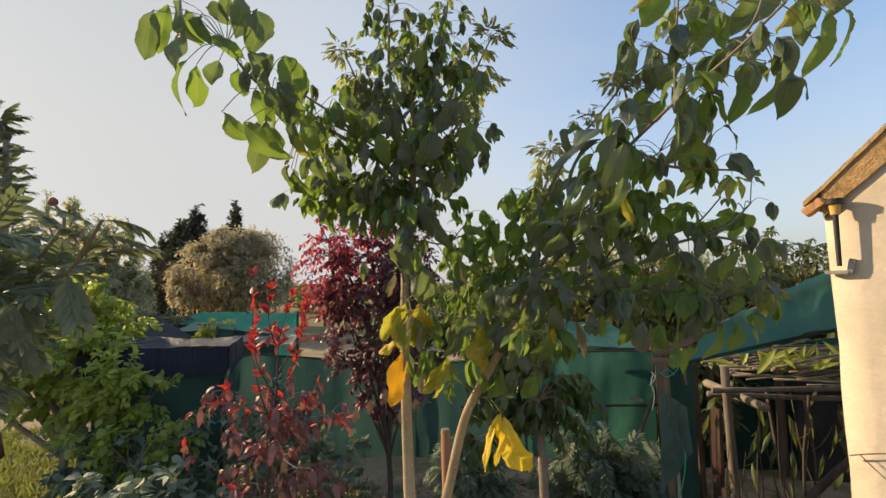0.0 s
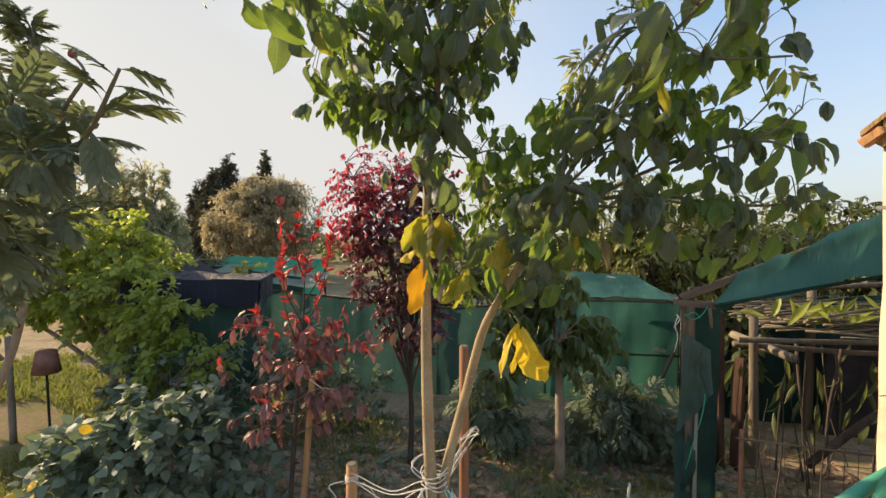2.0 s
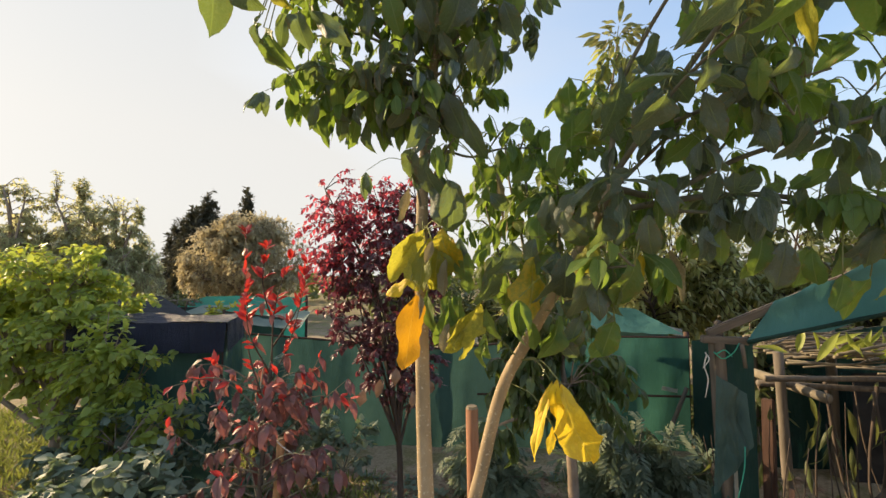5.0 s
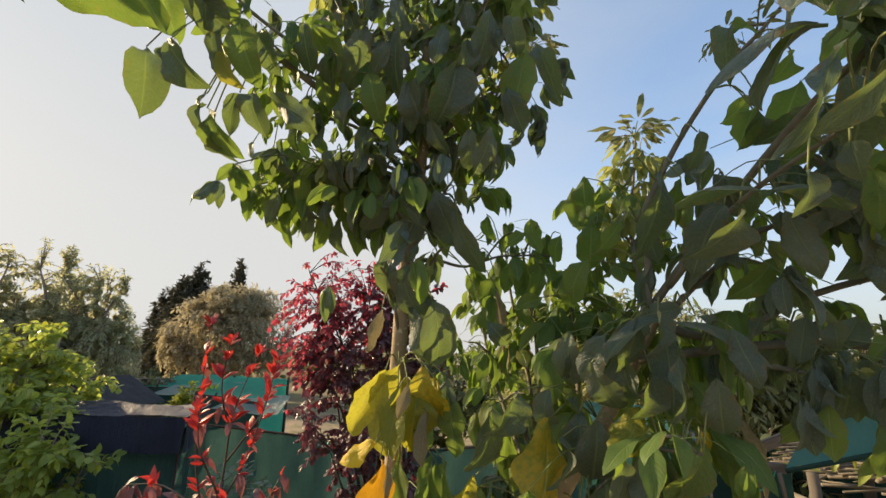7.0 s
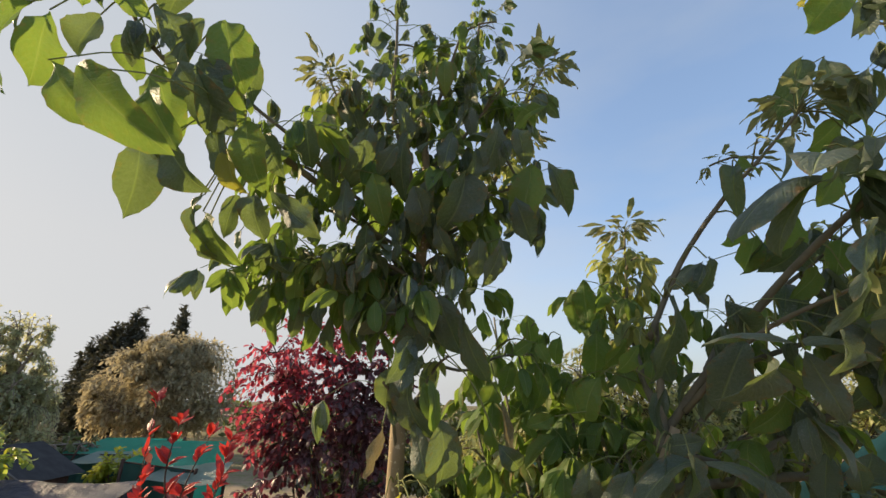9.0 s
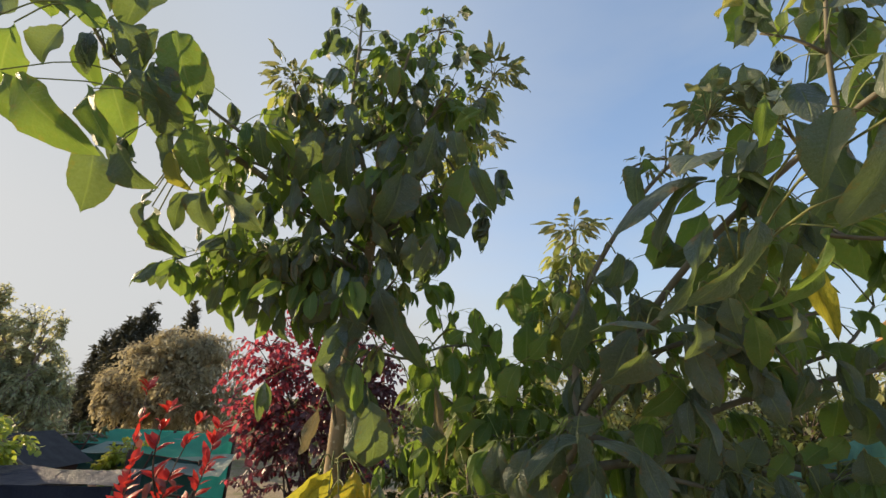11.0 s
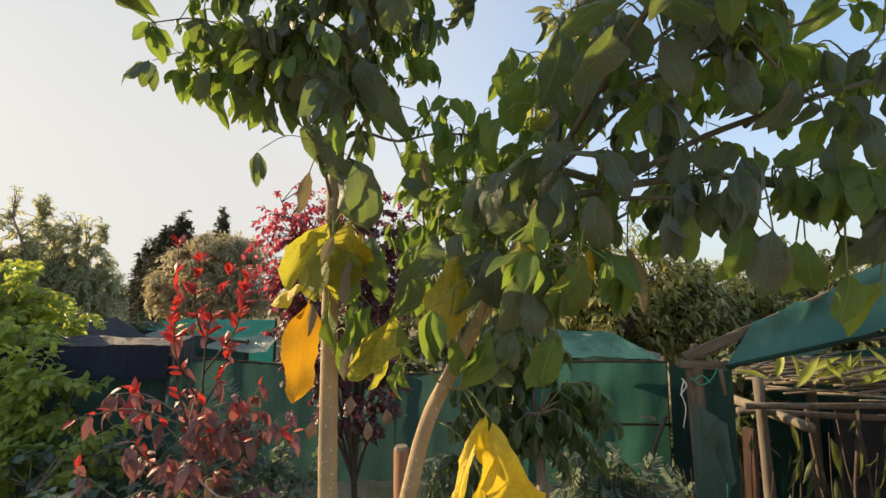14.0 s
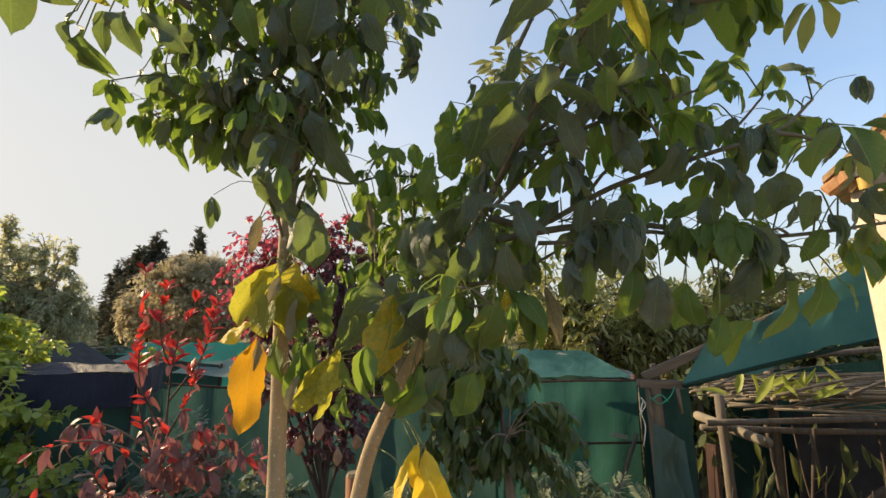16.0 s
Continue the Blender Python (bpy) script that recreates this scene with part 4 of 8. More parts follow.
    # short twigs that fill the underside of the first crown
    add_arm([(-0.070, 1.12, 1.960), (-0.180, 1.17, 1.990), (-0.290, 1.20, 1.975)], 0.004, 0.20, 12, 0.68, "l")
    add_arm([(-0.070, 1.12, 1.950), (-0.140, 1.08, 1.970), (-0.210, 1.06, 1.945)], 0.004, 0.20, 11, 0.68, "g")
    add_arm([(-0.070, 1.12, 1.950), (-0.120, 1.20, 1.970), (-0.170, 1.27, 1.965)], 0.004, 0.20, 11, 0.68, "l")
    add_arm([(-0.070, 1.12, 1.970), (0.000, 1.16, 2.030), (0.060, 1.19, 2.040)], 0.004, 0.20, 9, 0.75, "g")
    add_arm([(-0.070, 1.12, 1.990), (-0.220, 1.12, 2.070), (-0.340, 1.14, 2.080)], 0.004, 0.20, 13, 0.68, "g")
    add_arm([(-0.070, 1.12, 2.020), (-0.240, 1.08, 2.120), (-0.360, 1.06, 2.150)], 0.004, 0.30, 13, 0.66, "l")
    add_arm([(-0.065, 1.11, 2.000), (0.040, 1.06, 2.080), (0.110, 1.04, 2.100)], 0.004, 0.20, 11, 0.80, "g")
    add_arm([(-0.070, 1.12, 1.930), (-0.150, 1.13, 1.935), (-0.220, 1.14, 1.930)], 0.004, 0.30, 9, 0.66, "l")
    add_arm([(-0.200, 1.17, 2.000), (-0.290, 1.20, 1.970), (-0.370, 1.20, 1.935)], 0.004, 0.20, 10, 0.62, "l")
    add_arm([(-0.070, 1.12, 2.100), (-0.160, 1.05, 2.200), (-0.220, 1.02, 2.260)], 0.004, 0.20, 11, 0.66, "g")
    add_arm([(-0.070, 1.12, 2.120), (0.020, 1.05, 2.220), (0.080, 1.02, 2.300)], 0.004, 0.20, 11, 0.70, "g")
    add_arm([(-0.070, 1.12, 2.200), (-0.030, 1.05, 2.320), (-0.000, 1.02, 2.420)], 0.004, 0.20, 11, 0.66, "g")
    add_arm([(-0.070, 1.12, 1.860), (-0.100, 1.06, 1.880), (-0.130, 1.02, 1.865)], 0.004, 0.30, 5, 0.75, "l")
    # backlit shoots between the stems
    add_arm([(0.13, 1.08, 1.5), (0.14, 1.2, 1.74), (0.13, 1.26, 1.87)], 0.004, 0.3, 9, 0.75, "l")
    add_arm([(0.17, 1.03, 1.54), (0.2, 1.16, 1.7), (0.21, 1.22, 1.80)], 0.004, 0.25, 9, 0.75, "l")
    add_arm([(0.12, 1.07, 1.46), (0.07, 1.2, 1.62), (0.05, 1.28, 1.73)], 0.004, 0.25, 8, 0.75, "l")
    add_arm([(0.22, 1.0, 1.64), (0.27, 1.14, 1.70), (0.30, 1.2, 1.74)], 0.004, 0.25, 9, 0.75, "l")
    add_arm([(0.25, 0.98, 1.72), (0.29, 1.12, 1.84), (0.33, 1.2, 1.88)], 0.004, 0.25, 9, 0.75, "l")
    add_arm([(0.12, 1.06, 1.45), (0.12, 1.18, 1.55), (0.14, 1.27, 1.60)], 0.004, 0.25, 8, 0.75, "l")
    kinds = {
        "g": [compound_leaf(100 + k, 4 + k % 2, 0.105, 0.06 + 0.014 * k, "g") for k in range(8)],
        "l": [compound_leaf(200 + k, 4 + k % 2, 0.105, 0.06 + 0.014 * k, "l") for k in range(8)],
        "young": [compound_leaf(300 + k, 5, 0.085, 0.05, "young", (0.3, 0.9), 0.34, 0.06) for k in range(4)],
        "star": [compound_leaf(350 + k, 5, 0.055, 0.04, "sprout", (-0.2, 1.0), 0.24, 0.08) for k in range(4)],
    }
    hung = []

    for nodes, r, first, count, size, kind in arms:
        count = int(count * (1.05 if nodes[0][0] < 0.1 else (0.8 if nodes[-1][0] > 0.5 else 1.25)))
        size *= 0.84
        arm = rod("branch", nodes, r, max(0.0018, r * 0.35), M["bark"] if r > 0.008 else M["twig"], tree, "", 7, 5, 0.1, count)
        run = spline(nodes, 6)
        az = rng.uniform(0, 6.28)
        # a rosette of narrow young leaves at the tip of the longer arms
        if (size > 0.7 and len(nodes) > 3 and kind != "l") or kind in ("young", "star"):
            ahead = (run[-1] - run[-3]).normalized()
            for b in range(11 if kind in ("young", "star") else 4):
                a2 = az + b * 2.4
                hung.append(("star", place(run[-1].lerp(run[-2], 0.07 * b), ahead * rng.uniform(0.3, 1.0) + Vector((math.cos(a2), math.sin(a2), 0.45)), (0, 0, 1), rng.uniform(0.55, 1.0))))
        for j in range(count):
            s = first + (1 - first) * (j + 0.7) / count
            x = min(s, 0.999) * (len(run) - 1)
            i = int(x)
            p = run[i].lerp(run[i + 1], x - i)
            az += 2.4 + rng.uniform(-0.4, 0.4)
            out = Vector((math.cos(az), math.sin(az), rng.uniform(-0.25, 0.55)))
            tip = s > 0.9
            use = "young" if tip and rng.random() < 0.6 and kind == "g" else ("l" if kind == "g" and rng.random() < (0.36 if p.x < 0.1 else 0.5) else kind)
            k = size * rng.uniform(0.8, 1.15) * (0.75 if tip else 1.0)
            hung.append((use, place(p, out, (0, 0, 1), k)))
            # a short side twig with leaves of its own
            if j % 4 == 1 and count > 4:
                q = p + Vector((math.cos(az + 1.2), math.sin(az + 1.2), rng.uniform(-0.1, 0.7))).normalized() * rng.uniform(0.06, 0.13) * size
                rod("twig", [p, p.lerp(q, 0.5) + Vector((0, 0, 0.008)), q], 0.0024, 0.0014, M["twig"], arm, "", 5, 2, 0.1)
                for b in range(4):
                    a2 = az + b * 1.7
                    hung.append((use, place(p.lerp(q, 0.45 + 0.18 * b), (math.cos(a2), math.sin(a2), rng.uniform(-0.2, 0.5)), (0, 0, 1), k * rng.uniform(0.65, 1.0))))
    hung.sort(key=lambda h: (h[1].translation - Vector((0.05, 0.3, 1.62))).length)
    for use, m in hung[:220]:
        part("leaf", kinds[use][rng.randrange(len(kinds[use]))][0], None, tree, "", True, m)
    for use in ("g", "l", "young", "star"):
        rest = [m for u, m in hung[220:] if u == use]
        if rest:
            joined_leaves("foliage", kinds[use], rest, M["sprout" if use == "star" else use], tree, rng)
    # single large leaves: kind, where the blade starts, where it ends, its width
    singles = []

    def single(*values):
        singles.append(values)

    single('l', -0.423, 0.760, 2.050, -0.383, 0.752, 1.963, 0.051)
    single('l', -0.357, 0.720, 2.011, -0.294, 0.708, 1.943, 0.043)
    single('l', -0.338, 0.780, 2.050, -0.333, 0.768, 1.966, 0.043)
    single('g', -0.420, 0.900, 2.051, -0.396, 0.888, 1.941, 0.062)
    single('g', -0.377, 0.880, 2.040, -0.339, 0.868, 1.972, 0.049)
    single('l', -0.412, 0.880, 2.146, -0.369, 0.868, 2.055, 0.047)
    single('g', -0.383, 0.870, 2.160, -0.335, 0.858, 2.055, 0.056)
    single('l', -0.348, 0.880, 2.159, -0.310, 0.868, 2.073, 0.042)
    single('g', -0.356, 0.870, 2.167, -0.295, 0.858, 2.074, 0.042)
    single('l', -0.300, 0.900, 2.094, -0.275, 0.888, 2.009, 0.060)
    single('g', -0.336, 0.910, 2.091, -0.338, 0.898, 2.017, 0.033)
    single('yg', -0.324, 0.910, 2.057, -0.301, 0.898, 1.998, 0.033)
    single('g', -0.285, 0.920, 2.089, -0.250, 0.908, 2.030, 0.029)
    single('g', -0.355, 0.930, 1.988, -0.339, 0.918, 1.887, 0.022)
    single('l', -0.343, 0.930, 1.977, -0.303, 0.918, 1.902, 0.039)
    single('g', -0.346, 0.930, 2.000, -0.374, 0.918, 1.964, 0.016)
    single('g', -0.307, 0.940, 2.008, -0.323, 0.928, 1.943, 0.027)
    single('g', -0.288, 0.940, 2.012, -0.283, 0.928, 1.934, 0.044)
    single('g', -0.276, 0.960, 2.025, -0.214, 0.948, 1.959, 0.039)
    single('g', -0.344, 0.940, 1.950, -0.330, 0.928, 1.908, 0.019)
    single('l', -0.316, 0.970, 1.914, -0.337, 0.958, 1.884, 0.014)
    single('l', -0.316, 0.970, 1.914, -0.318, 0.958, 1.871, 0.016)
    single('l', -0.316, 0.970, 1.914, -0.298, 0.958, 1.854, 0.023)
    single('l', -0.316, 0.970, 1.914, -0.290, 0.958, 1.881, 0.016)
    single('l', -0.316, 0.970, 1.914, -0.279, 0.958, 1.886, 0.017)
    single('g', -0.198, 1.000, 2.134, -0.225, 0.988, 2.062, 0.031)
    single('g', -0.085, 0.990, 2.156, -0.138, 0.978, 2.052, 0.044)
    single('l', -0.143, 1.000, 2.083, -0.121, 0.988, 2.009, 0.045)
    single('g', -0.051, 0.980, 2.066, -0.093, 0.968, 1.988, 0.036)
    single('g', -0.004, 0.960, 2.075, -0.004, 0.948, 1.964, 0.076)
    single('g', 0.044, 0.970, 1.974, 0.045, 0.958, 1.903, 0.034)
    single('g', 0.016, 0.980, 1.975, 0.012, 0.968, 1.919, 0.034)
    single('g', -0.253, 1.000, 2.170, -0.244, 0.988, 2.098, 0.040)
    single('g', -0.041, 1.000, 2.005, -0.043, 0.988, 1.948, 0.058)
    single('g', -0.191, 1.030, 1.972, -0.209, 1.018, 1.891, 0.022)
    single('g', -0.186, 1.030, 1.963, -0.187, 1.018, 1.888, 0.026)
    single('g', 0.096, 0.900, 2.058, 0.127, 0.888, 1.966, 0.029)
    single('g', 0.040, 0.950, 2.154, 0.047, 0.938, 2.072, 0.093)
    single('l', 0.121, 0.950, 2.193, 0.048, 0.938, 2.168, 0.024)
    single('l', 0.095, 0.970, 2.096, 0.078, 0.958, 2.001, 0.049)
    single('g', 0.068, 0.970, 2.038, 0.083, 0.958, 1.972, 0.044)
    single('g', -0.158, 1.000, 2.164, -0.160, 0.988, 2.060, 0.046)
    single('g', -0.024, 0.970, 2.148, -0.040, 0.958, 2.084, 0.057)
    single('g', -0.109, 0.980, 2.121, -0.134, 0.968, 2.076, 0.038)
    single('g', -0.080, 0.980, 2.054, -0.064, 0.968, 1.984, 0.047)
    single('g', -0.189, 1.020, 2.083, -0.192, 1.008, 2.008, 0.042)
    single('l', -0.227, 1.020, 2.107, -0.190, 1.008, 2.032, 0.044)
    single('g', -0.116, 1.000, 2.216, -0.068, 0.988, 2.160, 0.067)
    single('l', -0.234, 1.030, 2.230, -0.231, 1.018, 2.147, 0.046)
    single('yg', -0.208, 1.030, 2.255, -0.198, 1.018, 2.192, 0.037)
    single('g', -0.188, 1.020, 2.212, -0.155, 1.008, 2.123, 0.044)
    single('g', 0.009, 0.960, 2.112, 0.024, 0.948, 2.053, 0.047)
    single('g', 0.071, 0.950, 2.147, 0.079, 0.938, 2.081, 0.044)
    single('g', -0.106, 1.020, 2.018, -0.093, 1.008, 1.957, 0.042)
    single('g', -0.151, 1.040, 2.017, -0.151, 1.028, 1.936, 0.035)
    single('g', -0.241, 1.030, 2.056, -0.264, 1.018, 1.991, 0.035)
    single('l', -0.262, 1.050, 2.037, -0.275, 1.038, 1.963, 0.030)
    single('g', -0.296, 1.060, 2.000, -0.295, 1.048, 1.920, 0.026)
    single('l', -0.260, 1.080, 1.952, -0.256, 1.068, 1.883, 0.026)
    single('g', -0.221, 1.080, 1.924, -0.223, 1.068, 1.857, 0.025)
    single('l', -0.177, 1.080, 1.936, -0.178, 1.068, 1.859, 0.027)
    single('g', -0.308, 1.100, 1.928, -0.313, 1.088, 1.859, 0.021)
    single('l', -0.132, 1.080, 1.937, -0.142, 1.068, 1.860, 0.029)
    single('g', 0.282, 0.660, 1.877, 0.273, 0.648, 1.795, 0.035)
    single('g', 0.288, 0.700, 1.898, 0.242, 0.688, 1.807, 0.025)
    single('g', 0.335, 0.700, 1.887, 0.342, 0.688, 1.813, 0.014)
    single('l', 0.349, 0.660, 1.874, 0.321, 0.648, 1.775, 0.033)
    single('yg', 0.361, 0.700, 1.868, 0.352, 0.688, 1.803, 0.014)
    single('g', 0.301, 0.560, 1.902, 0.277, 0.548, 1.835, 0.030)
    single('g', 0.296, 0.550, 1.854, 0.285, 0.538, 1.798, 0.025)
    single('g', 0.307, 0.600, 1.932, 0.275, 0.588, 1.882, 0.024)
    single('l', 0.321, 0.660, 1.997, 0.308, 0.648, 1.945, 0.020)
    single('g', 0.313, 0.740, 1.836, 0.305, 0.728, 1.801, 0.044)
    single('g', 0.293, 0.760, 1.820, 0.297, 0.748, 1.776, 0.032)
    single('g', 0.392, 0.760, 1.834, 0.390, 0.748, 1.788, 0.031)
    single('l', 0.365, 0.780, 1.829, 0.361, 0.768, 1.781, 0.036)
    single('l', 0.670, 0.990, 1.973, 0.710, 0.978, 1.992, 0.016)
    single('l', 0.670, 0.990, 1.973, 0.617, 0.978, 1.915, 0.027)
    single('l', 0.670, 0.990, 1.973, 0.643, 0.978, 1.907, 0.025)
    single('l', 0.670, 0.990, 1.973, 0.716, 0.978, 1.959, 0.017)
    single('l', 0.670, 0.990, 1.973, 0.628, 0.978, 1.956, 0.016)
    single('l', 0.610, 0.970, 1.879, 0.558, 0.958, 1.873, 0.019)
    single('l', 0.610, 0.970, 1.879, 0.550, 0.958, 1.839, 0.026)
    single('l', 0.610, 0.970, 1.879, 0.590, 0.958, 1.809, 0.027)
    single('l', 0.610, 0.970, 1.879, 0.651, 0.958, 1.877, 0.015)
    single('l', 0.610, 0.970, 1.879, 0.620, 0.958, 1.839, 0.015)
    single('l', 0.717, 0.960, 1.948, 0.691, 0.948, 1.888, 0.027)
    single('l', 0.717, 0.960, 1.948, 0.764, 0.948, 1.895, 0.029)
    single('l', 0.717, 0.960, 1.948, 0.726, 0.948, 1.909, 0.017)
    single('l', 0.716, 0.940, 1.854, 0.646, 0.928, 1.790, 0.034)
    single('l', 0.716, 0.940, 1.854, 0.722, 0.928, 1.766, 0.032)
    single('l', 0.716, 0.940, 1.854, 0.778, 0.928, 1.804, 0.029)
    single('l', 0.716, 0.940, 1.854, 0.670, 0.928, 1.858, 0.017)
    single('g', 0.802, 0.990, 1.953, 0.823, 0.978, 1.928, 0.013)
    single('g', 0.802, 0.990, 1.953, 0.825, 0.978, 1.958, 0.010)
    single('g', 0.802, 0.990, 1.953, 0.789, 0.978, 1.975, 0.010)
    single('g', 0.802, 0.990, 1.953, 0.762, 0.978, 1.980, 0.018)
    single('g', 0.802, 0.990, 1.953, 0.816, 0.978, 1.976, 0.011)
    single('l', 0.513, 0.930, 1.903, 0.539, 0.918, 1.858, 0.025)
    single('l', 0.513, 0.930, 1.903, 0.520, 0.918, 1.834, 0.032)
    single('l', 0.513, 0.930, 1.903, 0.483, 0.918, 1.868, 0.022)
    single('g', 0.474, 0.910, 1.786, 0.457, 0.898, 1.798, 0.011)
    single('g', 0.474, 0.910, 1.786, 0.461, 0.898, 1.745, 0.021)
    single('g', 0.474, 0.910, 1.786, 0.496, 0.898, 1.757, 0.018)
    single('g', 0.474, 0.910, 1.786, 0.435, 0.898, 1.762, 0.022)
    single('g', 0.493, 0.880, 1.781, 0.491, 0.868, 1.718, 0.036)
    single('g', 0.523, 0.860, 1.703, 0.516, 0.848, 1.656, 0.047)
    single('g', 0.585, 0.880, 1.747, 0.579, 0.868, 1.684, 0.032)
    single('l', 0.557, 0.880, 1.688, 0.558, 0.868, 1.652, 0.039)
    single('g', 0.589, 0.860, 1.678, 0.606, 0.848, 1.651, 0.026)
    single('g', 0.642, 0.880, 1.732, 0.608, 0.868, 1.691, 0.059)
    single('l', 0.489, 0.900, 1.671, 0.489, 0.888, 1.635, 0.040)
    single('l', 0.667, 0.860, 1.661, 0.640, 0.848, 1.625, 0.028)
    single('l', 0.472, 0.900, 1.694, 0.442, 0.888, 1.672, 0.044)
    single('l', 0.517, 0.900, 1.701, 0.480, 0.888, 1.696, 0.029)
    single('l', 0.545, 0.900, 1.713, 0.505, 0.888, 1.691, 0.029)
    single('g', 0.375, 0.840, 1.807, 0.336, 0.828, 1.786, 0.043)
    single('g', 0.406, 0.840, 1.858, 0.364, 0.828, 1.814, 0.053)
    single('g', 0.402, 0.840, 1.793, 0.414, 0.828, 1.725, 0.044)
    single('g', 0.633, 0.860, 1.696, 0.632, 0.848, 1.664, 0.035)
    single('l', 0.736, 0.940, 1.850, 0.695, 0.928, 1.809, 0.047)
    single('g', 0.394, 0.880, 1.706, 0.383, 0.868, 1.673, 0.035)
    single('g', -0.100, 1.050, 1.804, -0.117, 1.038, 1.725, 0.051)
    single('g', -0.075, 1.050, 1.800, -0.085, 1.038, 1.680, 0.056)
    single('g', -0.038, 1.040, 1.747, -0.003, 1.028, 1.627, 0.086)
    single('g', -0.067, 1.060, 1.727, -0.048, 1.048, 1.646, 0.055)
    single('g', -0.057, 1.030, 1.819, -0.066, 1.018, 1.790, 0.045)
    single('g', -0.004, 1.030, 1.884, 0.019, 1.018, 1.760, 0.033)
    single('g', -0.036, 1.050, 1.911, -0.014, 1.038, 1.813, 0.063)
    single('g', -0.061, 1.040, 1.871, -0.082, 1.028, 1.799, 0.060)
    single('g', -0.111, 1.050, 1.906, -0.122, 1.038, 1.832, 0.052)
    single('l', 0.039, 1.060, 1.732, 0.051, 1.048, 1.682, 0.041)
    single('p', 0.063, 1.080, 1.761, 0.073, 1.068, 1.678, 0.016)
    single('p', -0.109, 1.050, 1.724, -0.114, 1.038, 1.662, 0.017)
    single('l', -0.073, 1.050, 1.522, -0.072, 1.038, 1.443, 0.033)
    single('g', -0.011, 1.050, 1.627, -0.019, 1.038, 1.535, 0.039)
    single('g', 0.042, 1.040, 1.615, 0.067, 1.028, 1.482, 0.054)
    single('l', -0.030, 1.050, 1.526, -0.042, 1.038, 1.417, 0.035)
    single('l', -0.010, 1.050, 1.518, -0.030, 1.038, 1.446, 0.034)
    single('l', 0.034, 1.050, 1.449, 0.021, 1.038, 1.377, 0.021)
    single('l', 0.005, 1.060, 1.562, -0.001, 1.048, 1.518, 0.036)
    single('l', -0.040, 1.060, 1.589, -0.041, 1.048, 1.535, 0.033)
    single('l', 0.076, 1.070, 1.563, 0.072, 1.058, 1.482, 0.036)
    single('y2', 0.119, 0.985, 1.587, 0.109, 0.973, 1.473, 0.064)
    single('g', 0.154, 0.980, 1.596, 0.149, 0.968, 1.485, 0.058)
    single('g', 0.137, 0.990, 1.610, 0.176, 0.978, 1.592, 0.041)
    single('yg', 0.209, 0.930, 1.610, 0.178, 0.918, 1.555, 0.057)
    single('g', 0.229, 0.930, 1.585, 0.208, 0.918, 1.465, 0.051)
    single('l', 0.261, 0.930, 1.582, 0.231, 0.918, 1.482, 0.042)
    single('y', 0.275, 0.930, 1.590, 0.276, 0.918, 1.550, 0.018)
    single('p', 0.340, 0.970, 1.598, 0.355, 0.958, 1.523, 0.023)
    single('l', 0.315, 0.970, 1.579, 0.311, 0.958, 1.528, 0.024)
    single('l', 0.158, 0.970, 1.487, 0.138, 0.958, 1.391, 0.029)
    single('l', 0.203, 0.960, 1.480, 0.162, 0.948, 1.393, 0.032)
    single('l', 0.241, 0.950, 1.477, 0.202, 0.938, 1.416, 0.039)
    single('g', 0.183, 0.980, 1.517, 0.165, 0.968, 1.457, 0.046)
    single('g', 0.144, 0.970, 1.691, 0.128, 0.958, 1.620, 0.037)
    single('g', 0.178, 0.970, 1.691, 0.153, 0.958, 1.624, 0.037)
    single('g', 0.221, 0.930, 1.705, 0.186, 0.918, 1.660, 0.043)
    single('g', 0.240, 0.920, 1.694, 0.238, 0.908, 1.606, 0.064)
    single('g', 0.206, 0.930, 1.707, 0.178, 0.918, 1.642, 0.041)
    single('g', 0.274, 0.920, 1.713, 0.316, 0.908, 1.677, 0.035)
    single('l', 0.294, 0.920, 1.675, 0.311, 0.908, 1.620, 0.039)
    single('g', 0.266, 0.930, 1.720, 0.222, 0.918, 1.712, 0.039)
    single('g', 0.353, 0.920, 1.714, 0.322, 0.908, 1.673, 0.042)
    single('l', 0.274, 0.930, 1.626, 0.258, 0.918, 1.587, 0.042)
    single('l', 0.361, 0.900, 1.609, 0.339, 0.888, 1.575, 0.041)
    single('g', 0.419, 0.900, 1.655, 0.395, 0.888, 1.600, 0.063)
    single('g', 0.464, 0.880, 1.605, 0.428, 0.868, 1.529, 0.045)
    single('l', 0.437, 0.900, 1.605, 0.426, 0.888, 1.549, 0.034)
    single('l', 0.505, 0.900, 1.598, 0.492, 0.888, 1.529, 0.034)
    single('g', 0.537, 0.880, 1.602, 0.551, 0.868, 1.551, 0.037)
    single('l', 0.522, 0.860, 1.554, 0.506, 0.848, 1.505, 0.031)
    single('g', 0.380, 0.900, 1.691, 0.402, 0.888, 1.704, 0.024)
    single('g', 0.521, 0.900, 1.794, 0.494, 0.888, 1.736, 0.045)
    single('l', 0.570, 0.920, 1.758, 0.541, 0.908, 1.708, 0.043)
    single('g', 0.573, 0.860, 1.624, 0.538, 0.848, 1.571, 0.053)
    single('g', 0.611, 0.860, 1.617, 0.598, 0.848, 1.565, 0.041)
    single('l', 0.482, 0.880, 1.656, 0.479, 0.868, 1.613, 0.036)
    single('l', 0.204, 0.930, 1.827, 0.176, 0.918, 1.785, 0.040)
    single('g', 0.246, 0.920, 1.893, 0.262, 0.908, 1.776, 0.058)
    single('g', 0.303, 0.900, 1.878, 0.345, 0.888, 1.802, 0.054)
    single('l', 0.180, 1.000, 1.795, 0.129, 0.988, 1.738, 0.046)
    single('l', 0.121, 1.020, 1.741, 0.083, 1.008, 1.724, 0.037)
